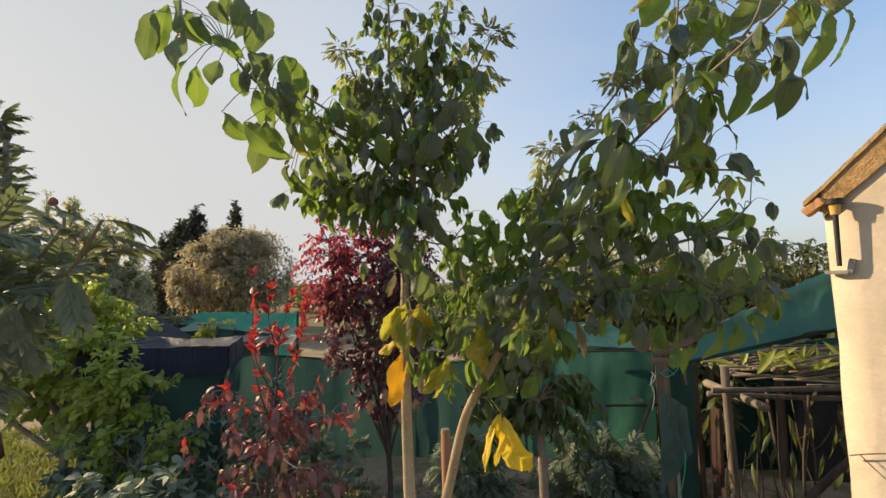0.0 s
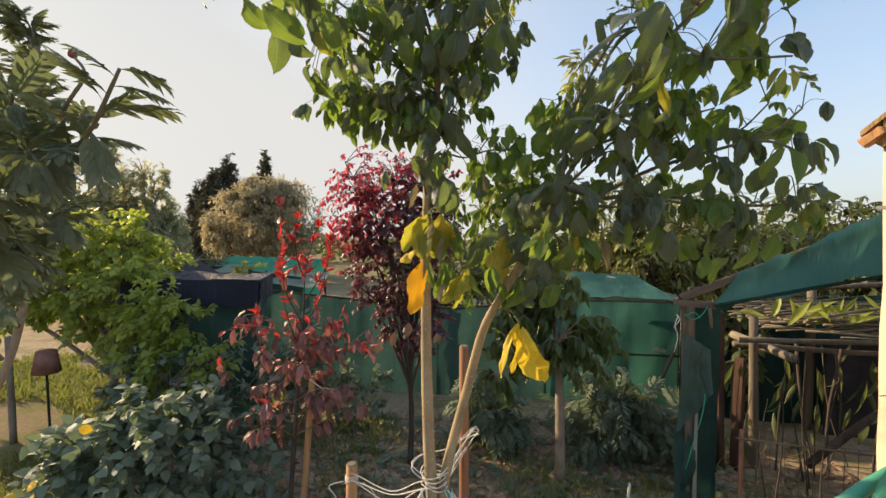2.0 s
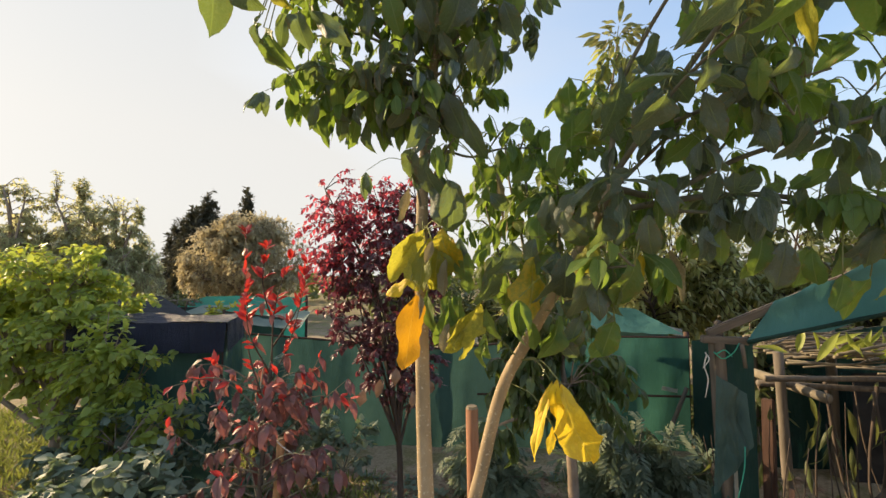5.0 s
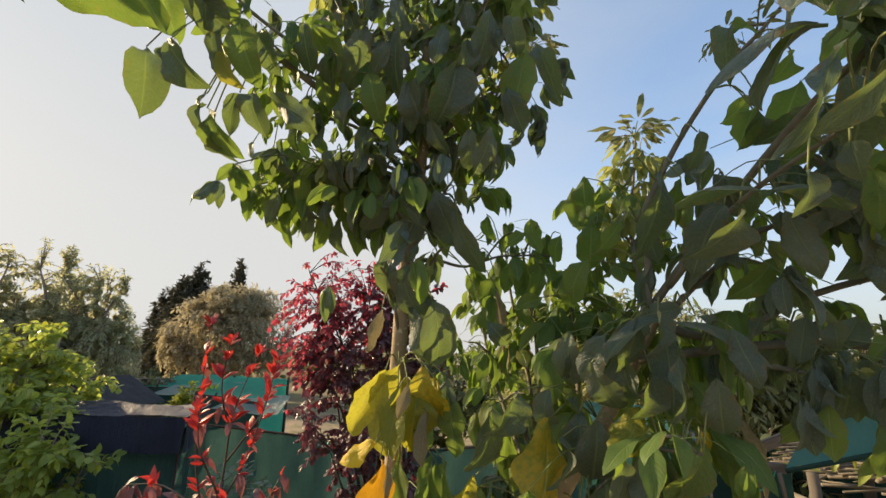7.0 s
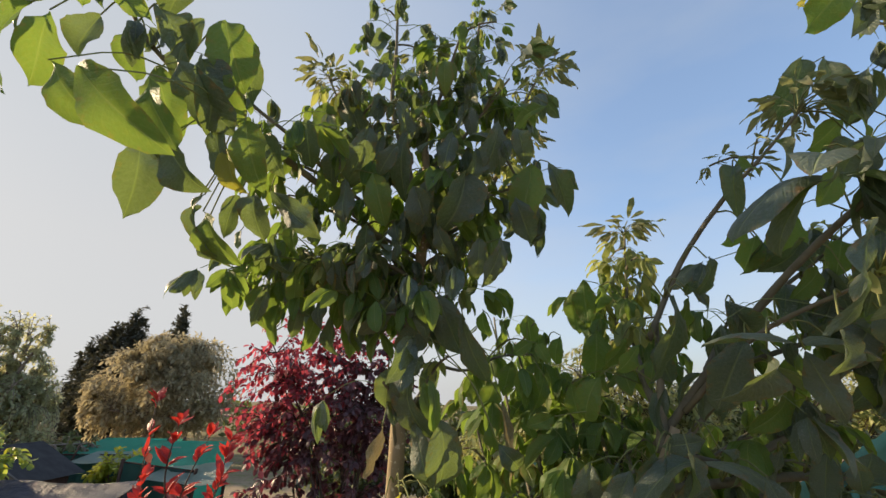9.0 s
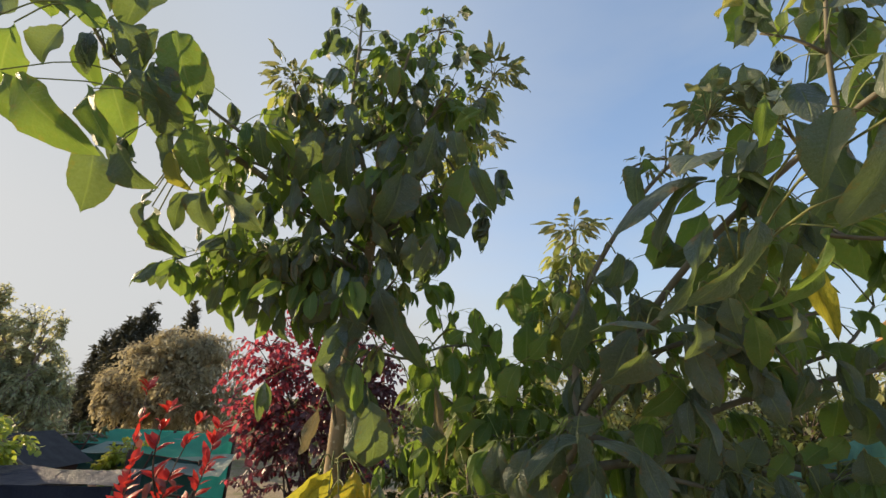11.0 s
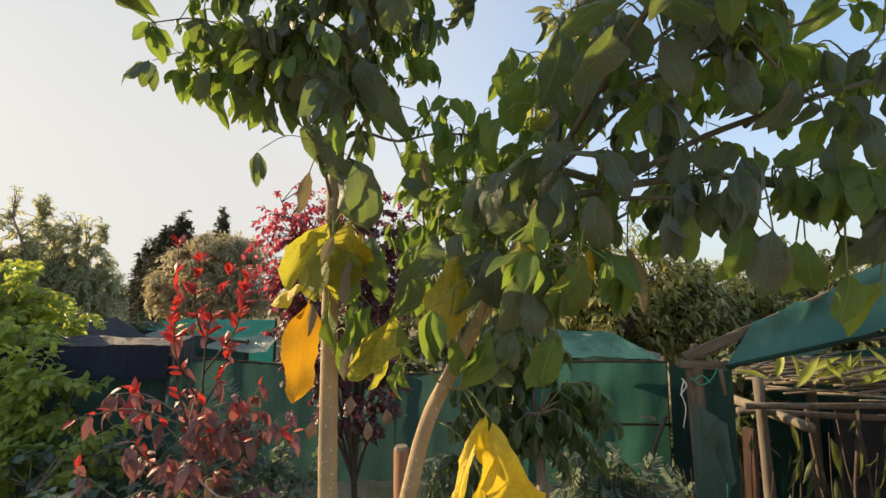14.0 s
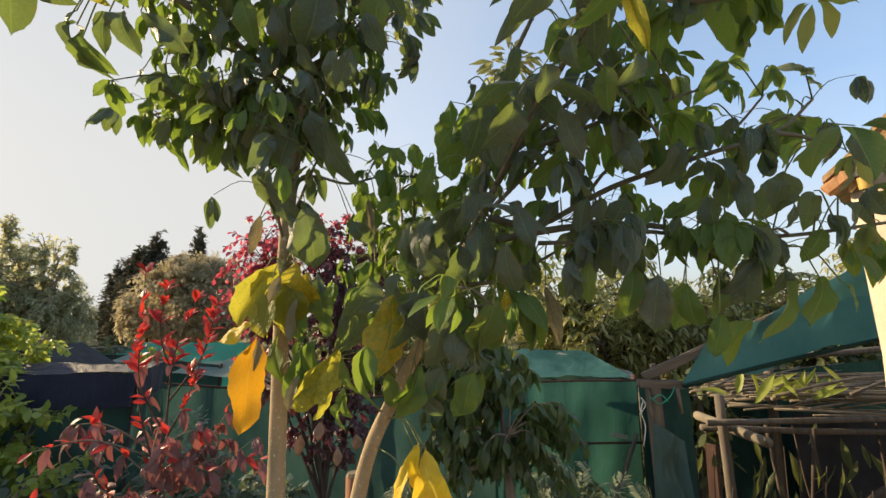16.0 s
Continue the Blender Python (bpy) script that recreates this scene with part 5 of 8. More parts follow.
    single('l', 0.103, 1.050, 1.842, 0.072, 1.038, 1.827, 0.022)
    single('l', 0.108, 1.050, 1.842, 0.130, 1.038, 1.811, 0.022)
    single('yg', -0.100, 1.060, 1.636, -0.140, 1.048, 1.544, 0.043)
    single('y2', -0.077, 1.030, 1.616, -0.079, 1.018, 1.528, 0.050)
    single('y2', -0.068, 1.050, 1.628, -0.064, 1.038, 1.535, 0.041)
    single('y2', -0.046, 1.040, 1.644, -0.028, 1.028, 1.560, 0.040)
    single('p', -0.062, 1.020, 1.619, -0.071, 1.008, 1.583, 0.017)
    single('p', -0.038, 1.030, 1.586, -0.044, 1.018, 1.526, 0.023)
    single('y', -0.102, 1.020, 1.544, -0.150, 1.008, 1.530, 0.037)
    single('o', -0.095, 1.020, 1.526, -0.100, 1.008, 1.382, 0.057)
    single('p', -0.082, 1.000, 1.524, -0.079, 0.988, 1.486, 0.013)
    single('l', -0.070, 1.060, 1.525, -0.077, 1.048, 1.439, 0.037)
    single('yg', 0.030, 1.040, 1.505, -0.027, 1.028, 1.406, 0.050)
    single('l', -0.023, 1.050, 1.518, -0.044, 1.038, 1.417, 0.036)
    single('p', -0.033, 1.040, 1.467, -0.044, 1.028, 1.422, 0.020)
    single('l', 0.036, 1.030, 1.496, 0.047, 1.018, 1.436, 0.025)
    single('l', 0.034, 1.050, 1.432, 0.018, 1.038, 1.380, 0.023)
    single('yg', 0.016, 1.060, 1.439, -0.008, 1.048, 1.392, 0.017)
    single('y', 0.164, 1.000, 1.367, 0.206, 0.988, 1.215, 0.058)
    single('y', 0.145, 1.000, 1.372, 0.111, 0.988, 1.244, 0.027)
    single('y', 0.154, 0.990, 1.378, 0.147, 0.978, 1.308, 0.020)
    single('y', 0.150, 1.010, 1.291, 0.141, 0.998, 1.249, 0.017)
    single('g', 0.458, 0.860, 2.221, 0.431, 0.848, 2.137, 0.051)
    single('g', 0.500, 0.860, 2.233, 0.487, 0.848, 2.135, 0.057)
    single('g', 0.535, 0.840, 2.185, 0.543, 0.828, 2.116, 0.068)
    single('g', 0.535, 0.860, 2.183, 0.503, 0.848, 2.132, 0.057)
    single('g', 0.531, 0.840, 2.118, 0.564, 0.828, 2.052, 0.062)
    single('g', 0.563, 0.840, 2.178, 0.582, 0.828, 2.139, 0.040)
    single('g', 0.598, 0.840, 2.103, 0.623, 0.828, 1.995, 0.074)
    single('g', 0.574, 0.840, 2.100, 0.576, 0.828, 1.990, 0.067)
    single('g', 0.555, 0.760, 2.065, 0.590, 0.748, 1.997, 0.036)
    single('g', 0.582, 0.760, 1.997, 0.634, 0.748, 1.978, 0.035)
    single('g', 0.559, 0.840, 2.056, 0.531, 0.828, 1.929, 0.061)
    single('l', 0.576, 0.840, 2.037, 0.556, 0.828, 1.904, 0.055)
    single('g', 0.592, 0.840, 1.992, 0.601, 0.828, 1.926, 0.031)
    single('l', 0.654, 0.840, 2.169, 0.584, 0.828, 2.117, 0.042)
    single('l', 0.660, 0.840, 2.208, 0.616, 0.828, 2.158, 0.049)
    single('g', 0.574, 0.720, 2.154, 0.640, 0.708, 2.117, 0.047)
    single('g', 0.677, 0.760, 2.132, 0.599, 0.748, 2.077, 0.054)
    single('l', 0.624, 0.760, 2.096, 0.623, 0.748, 2.013, 0.051)
    single('g', 0.642, 0.700, 2.107, 0.718, 0.688, 2.046, 0.044)
    single('g', 0.676, 0.700, 2.082, 0.644, 0.688, 1.982, 0.044)
    single('l', 0.698, 0.760, 2.112, 0.672, 0.748, 2.020, 0.031)
    single('g', 0.558, 0.760, 2.071, 0.605, 0.748, 2.064, 0.017)
    single('g', 0.664, 0.720, 2.262, 0.613, 0.708, 2.168, 0.067)
    single('yg', 0.661, 0.660, 2.190, 0.622, 0.648, 2.129, 0.026)
    single('g', 0.675, 0.660, 2.219, 0.676, 0.648, 2.103, 0.035)
    single('g', 0.684, 0.660, 2.123, 0.709, 0.648, 2.104, 0.009)
    single('l', 0.750, 0.700, 2.201, 0.733, 0.688, 2.082, 0.033)
    single('l', 0.787, 0.700, 2.200, 0.789, 0.688, 2.085, 0.020)
    single('g', 0.740, 0.660, 2.222, 0.746, 0.648, 2.155, 0.039)
    single('l', 0.523, 0.820, 2.332, 0.460, 0.808, 2.253, 0.049)
    single('yg', 0.474, 0.820, 2.333, 0.440, 0.808, 2.273, 0.032)
    single('l', 0.534, 0.820, 2.286, 0.515, 0.808, 2.232, 0.021)
    single('g', 0.581, 0.800, 2.316, 0.544, 0.788, 2.231, 0.045)
    single('g', 0.611, 0.800, 2.315, 0.584, 0.788, 2.181, 0.050)
    single('l', 0.623, 0.800, 2.258, 0.615, 0.788, 2.193, 0.048)
    single('g', 0.671, 0.800, 2.256, 0.610, 0.788, 2.225, 0.032)
    single('g', 0.560, 0.800, 2.201, 0.522, 0.788, 2.165, 0.019)
    single('l', 0.498, 0.860, 2.128, 0.446, 0.848, 2.082, 0.038)
    single('g', 0.500, 0.860, 2.095, 0.436, 0.848, 2.044, 0.051)
    single('l', 0.518, 0.860, 2.097, 0.482, 0.848, 2.041, 0.038)
    single('l', 0.511, 0.860, 2.134, 0.528, 0.848, 2.092, 0.033)
    single('g', -0.628, 0.840, 2.328, -0.643, 0.828, 2.213, 0.046)
    single('l', -0.606, 0.860, 2.348, -0.636, 0.848, 2.239, 0.048)
    single('g', -0.569, 0.840, 2.347, -0.579, 0.828, 2.239, 0.052)
    single('g', -0.572, 0.860, 2.326, -0.606, 0.848, 2.204, 0.058)
    single('l', -0.503, 0.860, 2.263, -0.429, 0.848, 2.225, 0.037)
    single('l', -0.543, 0.840, 2.216, -0.595, 0.828, 2.100, 0.051)
    single('l', -0.527, 0.840, 2.197, -0.504, 0.828, 2.084, 0.051)
    single('g', -0.486, 0.860, 2.212, -0.504, 0.848, 2.148, 0.052)
    single('l', -0.444, 0.860, 2.197, -0.443, 0.848, 2.120, 0.039)
    single('g', -0.396, 0.850, 2.333, -0.370, 0.838, 2.218, 0.070)
    single('g', -0.427, 0.850, 2.357, -0.443, 0.838, 2.260, 0.055)
    single('g', -0.473, 0.870, 2.379, -0.485, 0.858, 2.303, 0.048)
    single('g', -0.371, 0.880, 2.234, -0.398, 0.868, 2.182, 0.046)
    single('l', -0.337, 0.870, 2.227, -0.303, 0.858, 2.121, 0.060)
    single('g', -0.385, 0.880, 2.193, -0.401, 0.868, 2.136, 0.040)
    single('g', -0.423, 0.870, 2.240, -0.364, 0.858, 2.165, 0.052)
    single('g', -0.329, 0.900, 2.227, -0.297, 0.888, 2.144, 0.041)
    single('g', -0.539, 0.870, 2.332, -0.542, 0.858, 2.250, 0.041)
    single('l', -0.579, 0.880, 2.347, -0.549, 0.868, 2.262, 0.038)
    single('g', -0.520, 0.860, 2.343, -0.460, 0.848, 2.316, 0.032)
    single('g', 0.128, 0.960, 1.570, 0.149, 0.948, 1.486, 0.047)
    single('g', 0.165, 0.950, 1.592, 0.156, 0.938, 1.502, 0.049)
    single('g', 0.178, 0.930, 1.556, 0.196, 0.918, 1.477, 0.055)
    single('g', 0.202, 0.920, 1.565, 0.200, 0.908, 1.488, 0.046)
    single('g', 0.157, 0.930, 1.656, 0.173, 0.918, 1.586, 0.049)
    single('g', 0.185, 0.920, 1.670, 0.183, 0.908, 1.599, 0.048)
    single('g', 0.210, 0.900, 1.648, 0.215, 0.888, 1.582, 0.043)
    single('g', 0.233, 0.880, 1.673, 0.234, 0.868, 1.601, 0.054)
    single('g', 0.198, 0.900, 1.704, 0.198, 0.888, 1.642, 0.046)
    single('g', 0.214, 0.880, 1.711, 0.229, 0.868, 1.657, 0.042)
    single('g', 0.174, 0.930, 1.688, 0.136, 0.918, 1.640, 0.034)
    single('l', 0.253, 0.900, 1.579, 0.236, 0.888, 1.489, 0.050)
    single('l', 0.229, 0.920, 1.483, 0.196, 0.908, 1.425, 0.044)
    single('l', 0.143, 0.970, 1.473, 0.138, 0.958, 1.416, 0.035)
    single('g', 0.188, 0.960, 1.489, 0.163, 0.948, 1.429, 0.034)
    single('g', 0.267, 0.880, 1.644, 0.262, 0.868, 1.578, 0.041)
    single('g', 0.121, 1.000, 1.621, 0.099, 0.988, 1.555, 0.042)
    single('g', 0.081, 1.000, 1.617, 0.073, 0.988, 1.530, 0.051)
    single('l', 0.108, 0.990, 1.474, 0.122, 0.978, 1.426, 0.032)
    single('g', 0.222, 0.940, 1.502, 0.229, 0.928, 1.454, 0.035)
    single('l', 0.095, 1.020, 1.551, 0.086, 1.008, 1.485, 0.037)
    single('g', 0.154, 0.970, 1.457, 0.177, 0.958, 1.408, 0.031)
    single('l', -0.003, 1.050, 1.606, -0.008, 1.038, 1.535, 0.039)
    single('g', 0.044, 1.020, 1.706, 0.083, 1.008, 1.659, 0.034)
    single('l', 0.261, 0.920, 1.638, 0.295, 0.908, 1.600, 0.028)
    single('g', 0.276, 0.860, 1.694, 0.290, 0.848, 1.638, 0.039)
    single('yg', -0.082, 1.060, 1.644, -0.116, 1.048, 1.561, 0.045)
    single('y2', -0.054, 1.040, 1.613, -0.049, 1.028, 1.534, 0.046)
    single('yg', -0.100, 1.050, 1.597, -0.090, 1.038, 1.526, 0.039)
    single('y2', -0.030, 1.050, 1.628, -0.022, 1.038, 1.569, 0.035)
    single('yg', 0.001, 1.040, 1.479, -0.021, 1.028, 1.418, 0.038)
    single('l', -0.049, 1.060, 1.580, -0.036, 1.048, 1.518, 0.036)
    single('l', 0.374, 0.880, 1.621, 0.356, 0.868, 1.573, 0.033)
    single('l', 0.429, 0.880, 1.617, 0.420, 0.868, 1.557, 0.031)
    single('g', 0.455, 0.870, 1.605, 0.439, 0.858, 1.535, 0.041)
    single('l', 0.490, 0.870, 1.595, 0.483, 0.858, 1.521, 0.031)
    single('g', 0.570, 0.860, 1.622, 0.545, 0.848, 1.554, 0.049)
    single('l', 0.611, 0.860, 1.607, 0.606, 0.848, 1.520, 0.032)
    single('l', 0.644, 0.850, 1.599, 0.640, 0.838, 1.529, 0.036)
    single('l', 0.577, 0.880, 1.552, 0.522, 0.868, 1.502, 0.026)
    single('l', 0.672, 0.850, 1.592, 0.694, 0.838, 1.558, 0.023)
    single('l', 0.537, 0.880, 1.602, 0.539, 0.868, 1.554, 0.033)
    single('g', 0.688, 0.850, 1.695, 0.721, 0.838, 1.654, 0.059)
    single('g', 0.665, 0.900, 1.751, 0.629, 0.888, 1.677, 0.046)
    single('g', 0.581, 0.900, 1.755, 0.577, 0.888, 1.692, 0.053)
    single('g', 0.553, 0.920, 1.787, 0.547, 0.908, 1.730, 0.042)
    single('g', 0.702, 0.900, 1.723, 0.667, 0.888, 1.677, 0.036)
    single('l', 0.480, 0.920, 1.710, 0.494, 0.908, 1.678, 0.022)
    single('g', 0.432, 0.880, 1.658, 0.413, 0.868, 1.586, 0.034)
    single('g', 0.506, 0.900, 1.685, 0.484, 0.888, 1.646, 0.028)
    single('g', 0.727, 0.870, 1.767, 0.745, 0.858, 1.717, 0.035)
    single('g', 0.384, 0.900, 1.712, 0.354, 0.888, 1.670, 0.034)
    single('g', 0.438, 0.900, 1.712, 0.407, 0.888, 1.670, 0.031)
    single('l', 0.406, 0.900, 1.822, 0.387, 0.888, 1.772, 0.032)
    single('g', 0.422, 0.880, 1.883, 0.394, 0.868, 1.830, 0.038)
    single('l', 0.356, 0.900, 1.776, 0.319, 0.888, 1.724, 0.036)
    single('l', -0.330, 1.140, 1.947, -0.335, 1.128, 1.856, 0.032)
    single('l', -0.301, 1.150, 1.917, -0.308, 1.138, 1.832, 0.028)
    single('g', -0.268, 1.150, 1.911, -0.271, 1.138, 1.833, 0.028)
    single('l', -0.236, 1.140, 1.901, -0.234, 1.128, 1.820, 0.030)
    single('g', -0.208, 1.140, 1.890, -0.213, 1.128, 1.810, 0.025)
    single('l', -0.183, 1.130, 1.892, -0.163, 1.118, 1.815, 0.028)
    single('l', -0.365, 1.140, 1.981, -0.377, 1.128, 1.912, 0.028)
    single('g', -0.272, 1.120, 1.949, -0.274, 1.108, 1.865, 0.030)
    single('g', -0.373, 1.120, 2.028, -0.383, 1.108, 1.998, 0.021)
    single('l', -0.335, 1.120, 2.017, -0.342, 1.108, 1.942, 0.031)
    single('g', -0.233, 1.100, 1.984, -0.223, 1.088, 1.895, 0.031)
    single('l', -0.195, 1.100, 1.950, -0.182, 1.088, 1.868, 0.033)
    single('g', -0.168, 1.120, 1.882, -0.179, 1.108, 1.822, 0.023)
    single('l', -0.385, 1.150, 1.957, -0.375, 1.138, 1.882, 0.023)
    single('g', 0.290, 0.900, 1.932, 0.296, 0.888, 1.882, 0.040)
    single('g', 0.268, 0.920, 1.899, 0.322, 0.908, 1.876, 0.033)
    single('g', 0.233, 0.980, 1.927, 0.250, 0.968, 1.895, 0.034)
    single('l', 0.215, 1.100, 1.955, 0.200, 1.088, 1.879, 0.039)
    single('l', 0.243, 1.100, 1.949, 0.239, 1.088, 1.893, 0.029)
    single('l', 0.201, 1.120, 1.943, 0.193, 1.108, 1.869, 0.034)
    single('l', 0.207, 1.060, 1.863, 0.200, 1.048, 1.782, 0.042)
    single('l', 0.229, 1.020, 1.847, 0.209, 1.008, 1.792, 0.032)
    single('g', 0.307, 0.900, 1.872, 0.328, 0.888, 1.839, 0.039)
    single('g', 0.334, 0.860, 1.861, 0.363, 0.848, 1.831, 0.042)
    single('g', 0.284, 0.860, 1.821, 0.229, 0.848, 1.762, 0.040)
    single('g', 0.273, 0.820, 1.810, 0.245, 0.808, 1.732, 0.047)
    single('g', 0.332, 0.840, 1.813, 0.345, 0.828, 1.744, 0.036)
    single('l', 0.382, 0.920, 1.998, 0.342, 0.908, 1.955, 0.028)
    single('l', 0.420, 0.900, 1.997, 0.376, 0.888, 1.918, 0.041)
    single('g', 0.367, 0.900, 1.962, 0.353, 0.888, 1.904, 0.032)
    single('l', 0.292, 0.950, 1.893, 0.280, 0.938, 1.837, 0.034)
    single('g', 0.250, 0.970, 1.835, 0.245, 0.958, 1.783, 0.036)
    single('l', 0.055, 1.200, 1.921, 0.043, 1.188, 1.861, 0.028)
    single('l', 0.087, 1.200, 1.901, 0.106, 1.188, 1.832, 0.029)
    single('l', 0.140, 1.200, 1.913, 0.142, 1.188, 1.854, 0.030)
    single('l', 0.066, 1.140, 1.790, 0.037, 1.128, 1.730, 0.038)
    single('l', 0.103, 1.180, 1.825, 0.080, 1.168, 1.771, 0.036)
    single('l', 0.141, 1.120, 1.798, 0.123, 1.108, 1.744, 0.037)
    single('l', 0.179, 1.140, 1.868, 0.149, 1.128, 1.817, 0.029)
    single('l', 0.169, 1.080, 1.786, 0.171, 1.068, 1.736, 0.035)
    single('l', 0.108, 1.100, 1.752, 0.087, 1.088, 1.702, 0.031)
    single('l', 0.034, 1.200, 1.834, 0.039, 1.188, 1.783, 0.025)
    single('g', 0.309, 0.840, 2.033, 0.264, 0.828, 1.965, 0.027)
    single('g', 0.338, 0.820, 2.056, 0.384, 0.808, 2.012, 0.039)
    single('g', 0.381, 0.800, 2.035, 0.402, 0.788, 1.992, 0.033)
    single('l', 0.298, 0.840, 2.019, 0.336, 0.828, 2.039, 0.030)
    single('l', 0.430, 0.840, 2.026, 0.398, 0.828, 1.982, 0.036)
    single('g', 0.363, 0.760, 1.915, 0.317, 0.748, 1.829, 0.045)
    single('l', 0.393, 0.860, 1.910, 0.358, 0.848, 1.868, 0.030)
    single('g', 0.384, 0.820, 1.880, 0.386, 0.808, 1.842, 0.029)
    single('l', 0.361, 0.900, 1.963, 0.333, 0.888, 1.916, 0.031)
    single('g', 0.408, 0.880, 1.955, 0.369, 0.868, 1.895, 0.035)
    single('l', 0.435, 0.860, 1.947, 0.404, 0.848, 1.903, 0.026)
    single('l', 0.402, 0.880, 2.032, 0.387, 0.868, 1.977, 0.030)
    single('g', 0.397, 0.820, 1.844, 0.352, 0.808, 1.806, 0.030)
    single('l', 0.421, 0.840, 1.814, 0.378, 0.828, 1.767, 0.032)
    blades = {}
    for k in ("g", "l", "y", "o", "yg", "y2", "p"):
        fresh = k in "gl"
        blades[k] = leaf_set("leaf", 6, 1.0, 0.5, M[k], "blade" if fresh else "ragged", (0.2, 1.0) if fresh else (0.05, 0.45), 0.75 if fresh else 0.5, 0.10 if fresh else 0.12, 16, 3, 7 + ord(k[0]))
    # leaves that arch over and hang, seen from the side
    arched = leaf_set("leaf", 3, 1.0, 0.5, M["g"], "blade", (0.8, 1.2), 0.5, 0.05, 14, 3, 77)
    for b, t, w in (((0.35, 0.785, 1.985), (0.225, 0.765, 1.99), 0.06), ((0.355, 0.78, 1.98), (0.245, 0.77, 1.965), 0.05), ((0.35, 0.775, 1.99), (0.29, 0.72, 2.02), 0.06), ((0.36, 0.775, 1.985), (0.44, 0.76, 1.99), 0.055), ((0.36, 0.77, 1.98), (0.42, 0.73, 1.975), 0.05),
                    ((0.28, 0.785, 1.81), (0.35, 0.79, 1.85), 0.05), ((0.27, 0.785, 1.81), (0.235, 0.83, 1.86), 0.045), ((0.235, 0.9, 1.70), (0.15, 0.87, 1.72), 0.05), ((0.24, 0.9, 1.70), (0.32, 0.86, 1.715), 0.05), ((0.0, 1.03, 2.16), (-0.07, 0.96, 2.19), 0.06), ((0.0, 1.03, 2.17), (0.07, 0.95, 2.19), 0.06), ((-0.02, 1.05, 2.12), (-0.05, 0.95, 2.12), 0.06)):
        b, t = Vector(b), Vector(t)
        L = (t - b).length * 1.2
        part("leaf", arched[rng.randrange(3)][0], M["g"], tree, "", True, place(b, t - b, (0, -0.3, 1), (w * 0.85 / 0.5, L, L)))
    stems = [spline(n, 4) for n, *_ in arms] + [spline([(-0.075, 1.14, 0.95), (-0.09, 1.13, 1.41), (-0.09, 1.12, 1.64), (-0.065, 1.11, 1.98)], 6), spline([(0.03, 1.13, 1.16), (0.12, 1.06, 1.44), (0.26, 0.97, 1.73)], 6)]
    dots = [p for run in stems for p in run]
    for kind, bx, by, bz, tx, ty, tz, w in singles:
        b, t = Vector((bx, by, bz)), Vector((tx, ty, tz))
        if kind in "gl" and (b - t).length > 0.112:
            b = t + (b - t).normalized() * 0.112
        L = (t - b).length * (0.98 if kind in "gl" else 1.08)
        face = Vector((rng.uniform(-1.2, 1.1), -1, rng.uniform(-0.1, 0.9)))
        k = min(w, {"g": 0.52, "l": 0.52, "o": 0.42}.get(kind, 0.56) * L) / 0.5
        part("leaf", blades[kind][rng.randrange(6)][0], M[kind], tree, {"y": "bright yellow dying leaf", "o": "orange dying leaf", "yg": "yellowing leaf", "y2": "half yellow leaf", "p": "dry curled leaf"}.get(kind, ""), True, place(b, t - b, face, (k, L, L)))
        near = min(dots, key=lambda d: (d - b).length)
        if (near - b).length < 0.3:
            rod("leaf_stalk", [near, near.lerp(b, 0.55) + Vector((0, 0, 0.02)), b], 0.0012, 0.0009, M["petiole"], tree, "", 4, 3, 0)
    return tree


build_main_tree()


# ---- stakes and string at the tree ----
def build_stake(at, height, width, mat, label, lean=(0, 0)):
    t = thing("wooden_stake", at, label, "stake", "stakes beside the trees")
    a = Vector(at) - Vector((0, 0, 0.05))
    post = rod("post", [a, a + Vector((lean[0] * 0.5, lean[1] * 0.5, height * 0.5)), a + Vector((lean[0], lean[1], height + 0.05))], width / 2 * 1.05, width / 2, mat, t, "", 10, 3, 0.06, int(height * 100))
    top = bmesh.new()
    bmesh.ops.create_cone(top, cap_ends=True, segments=10, radius1=width / 2 * 1.0, radius2=width / 2 * 0.8, depth=0.006)
    part("cut_end", top, M["cane"], post, "pale sawn end", False, Matrix.Translation(Vector(at) + Vector((lean[0], lean[1], height + 0.003))))
    return t


build_stake((-0.345, 1.29, 0), 0.837, 0.036, M["stake"], "short round wooden stake of warm brown wood")
build_stake((0.035, 1.29, 0), 1.235, 0.03, M["stake_red"], "tall reddish wooden stake behind the tree", (-0.02, 0))
build_stake((-0.90, 2.22, 0), 0.80, 0.036, M["stake"], "thin brown stake beside the red-leaved tree", (0.06, 0.0))


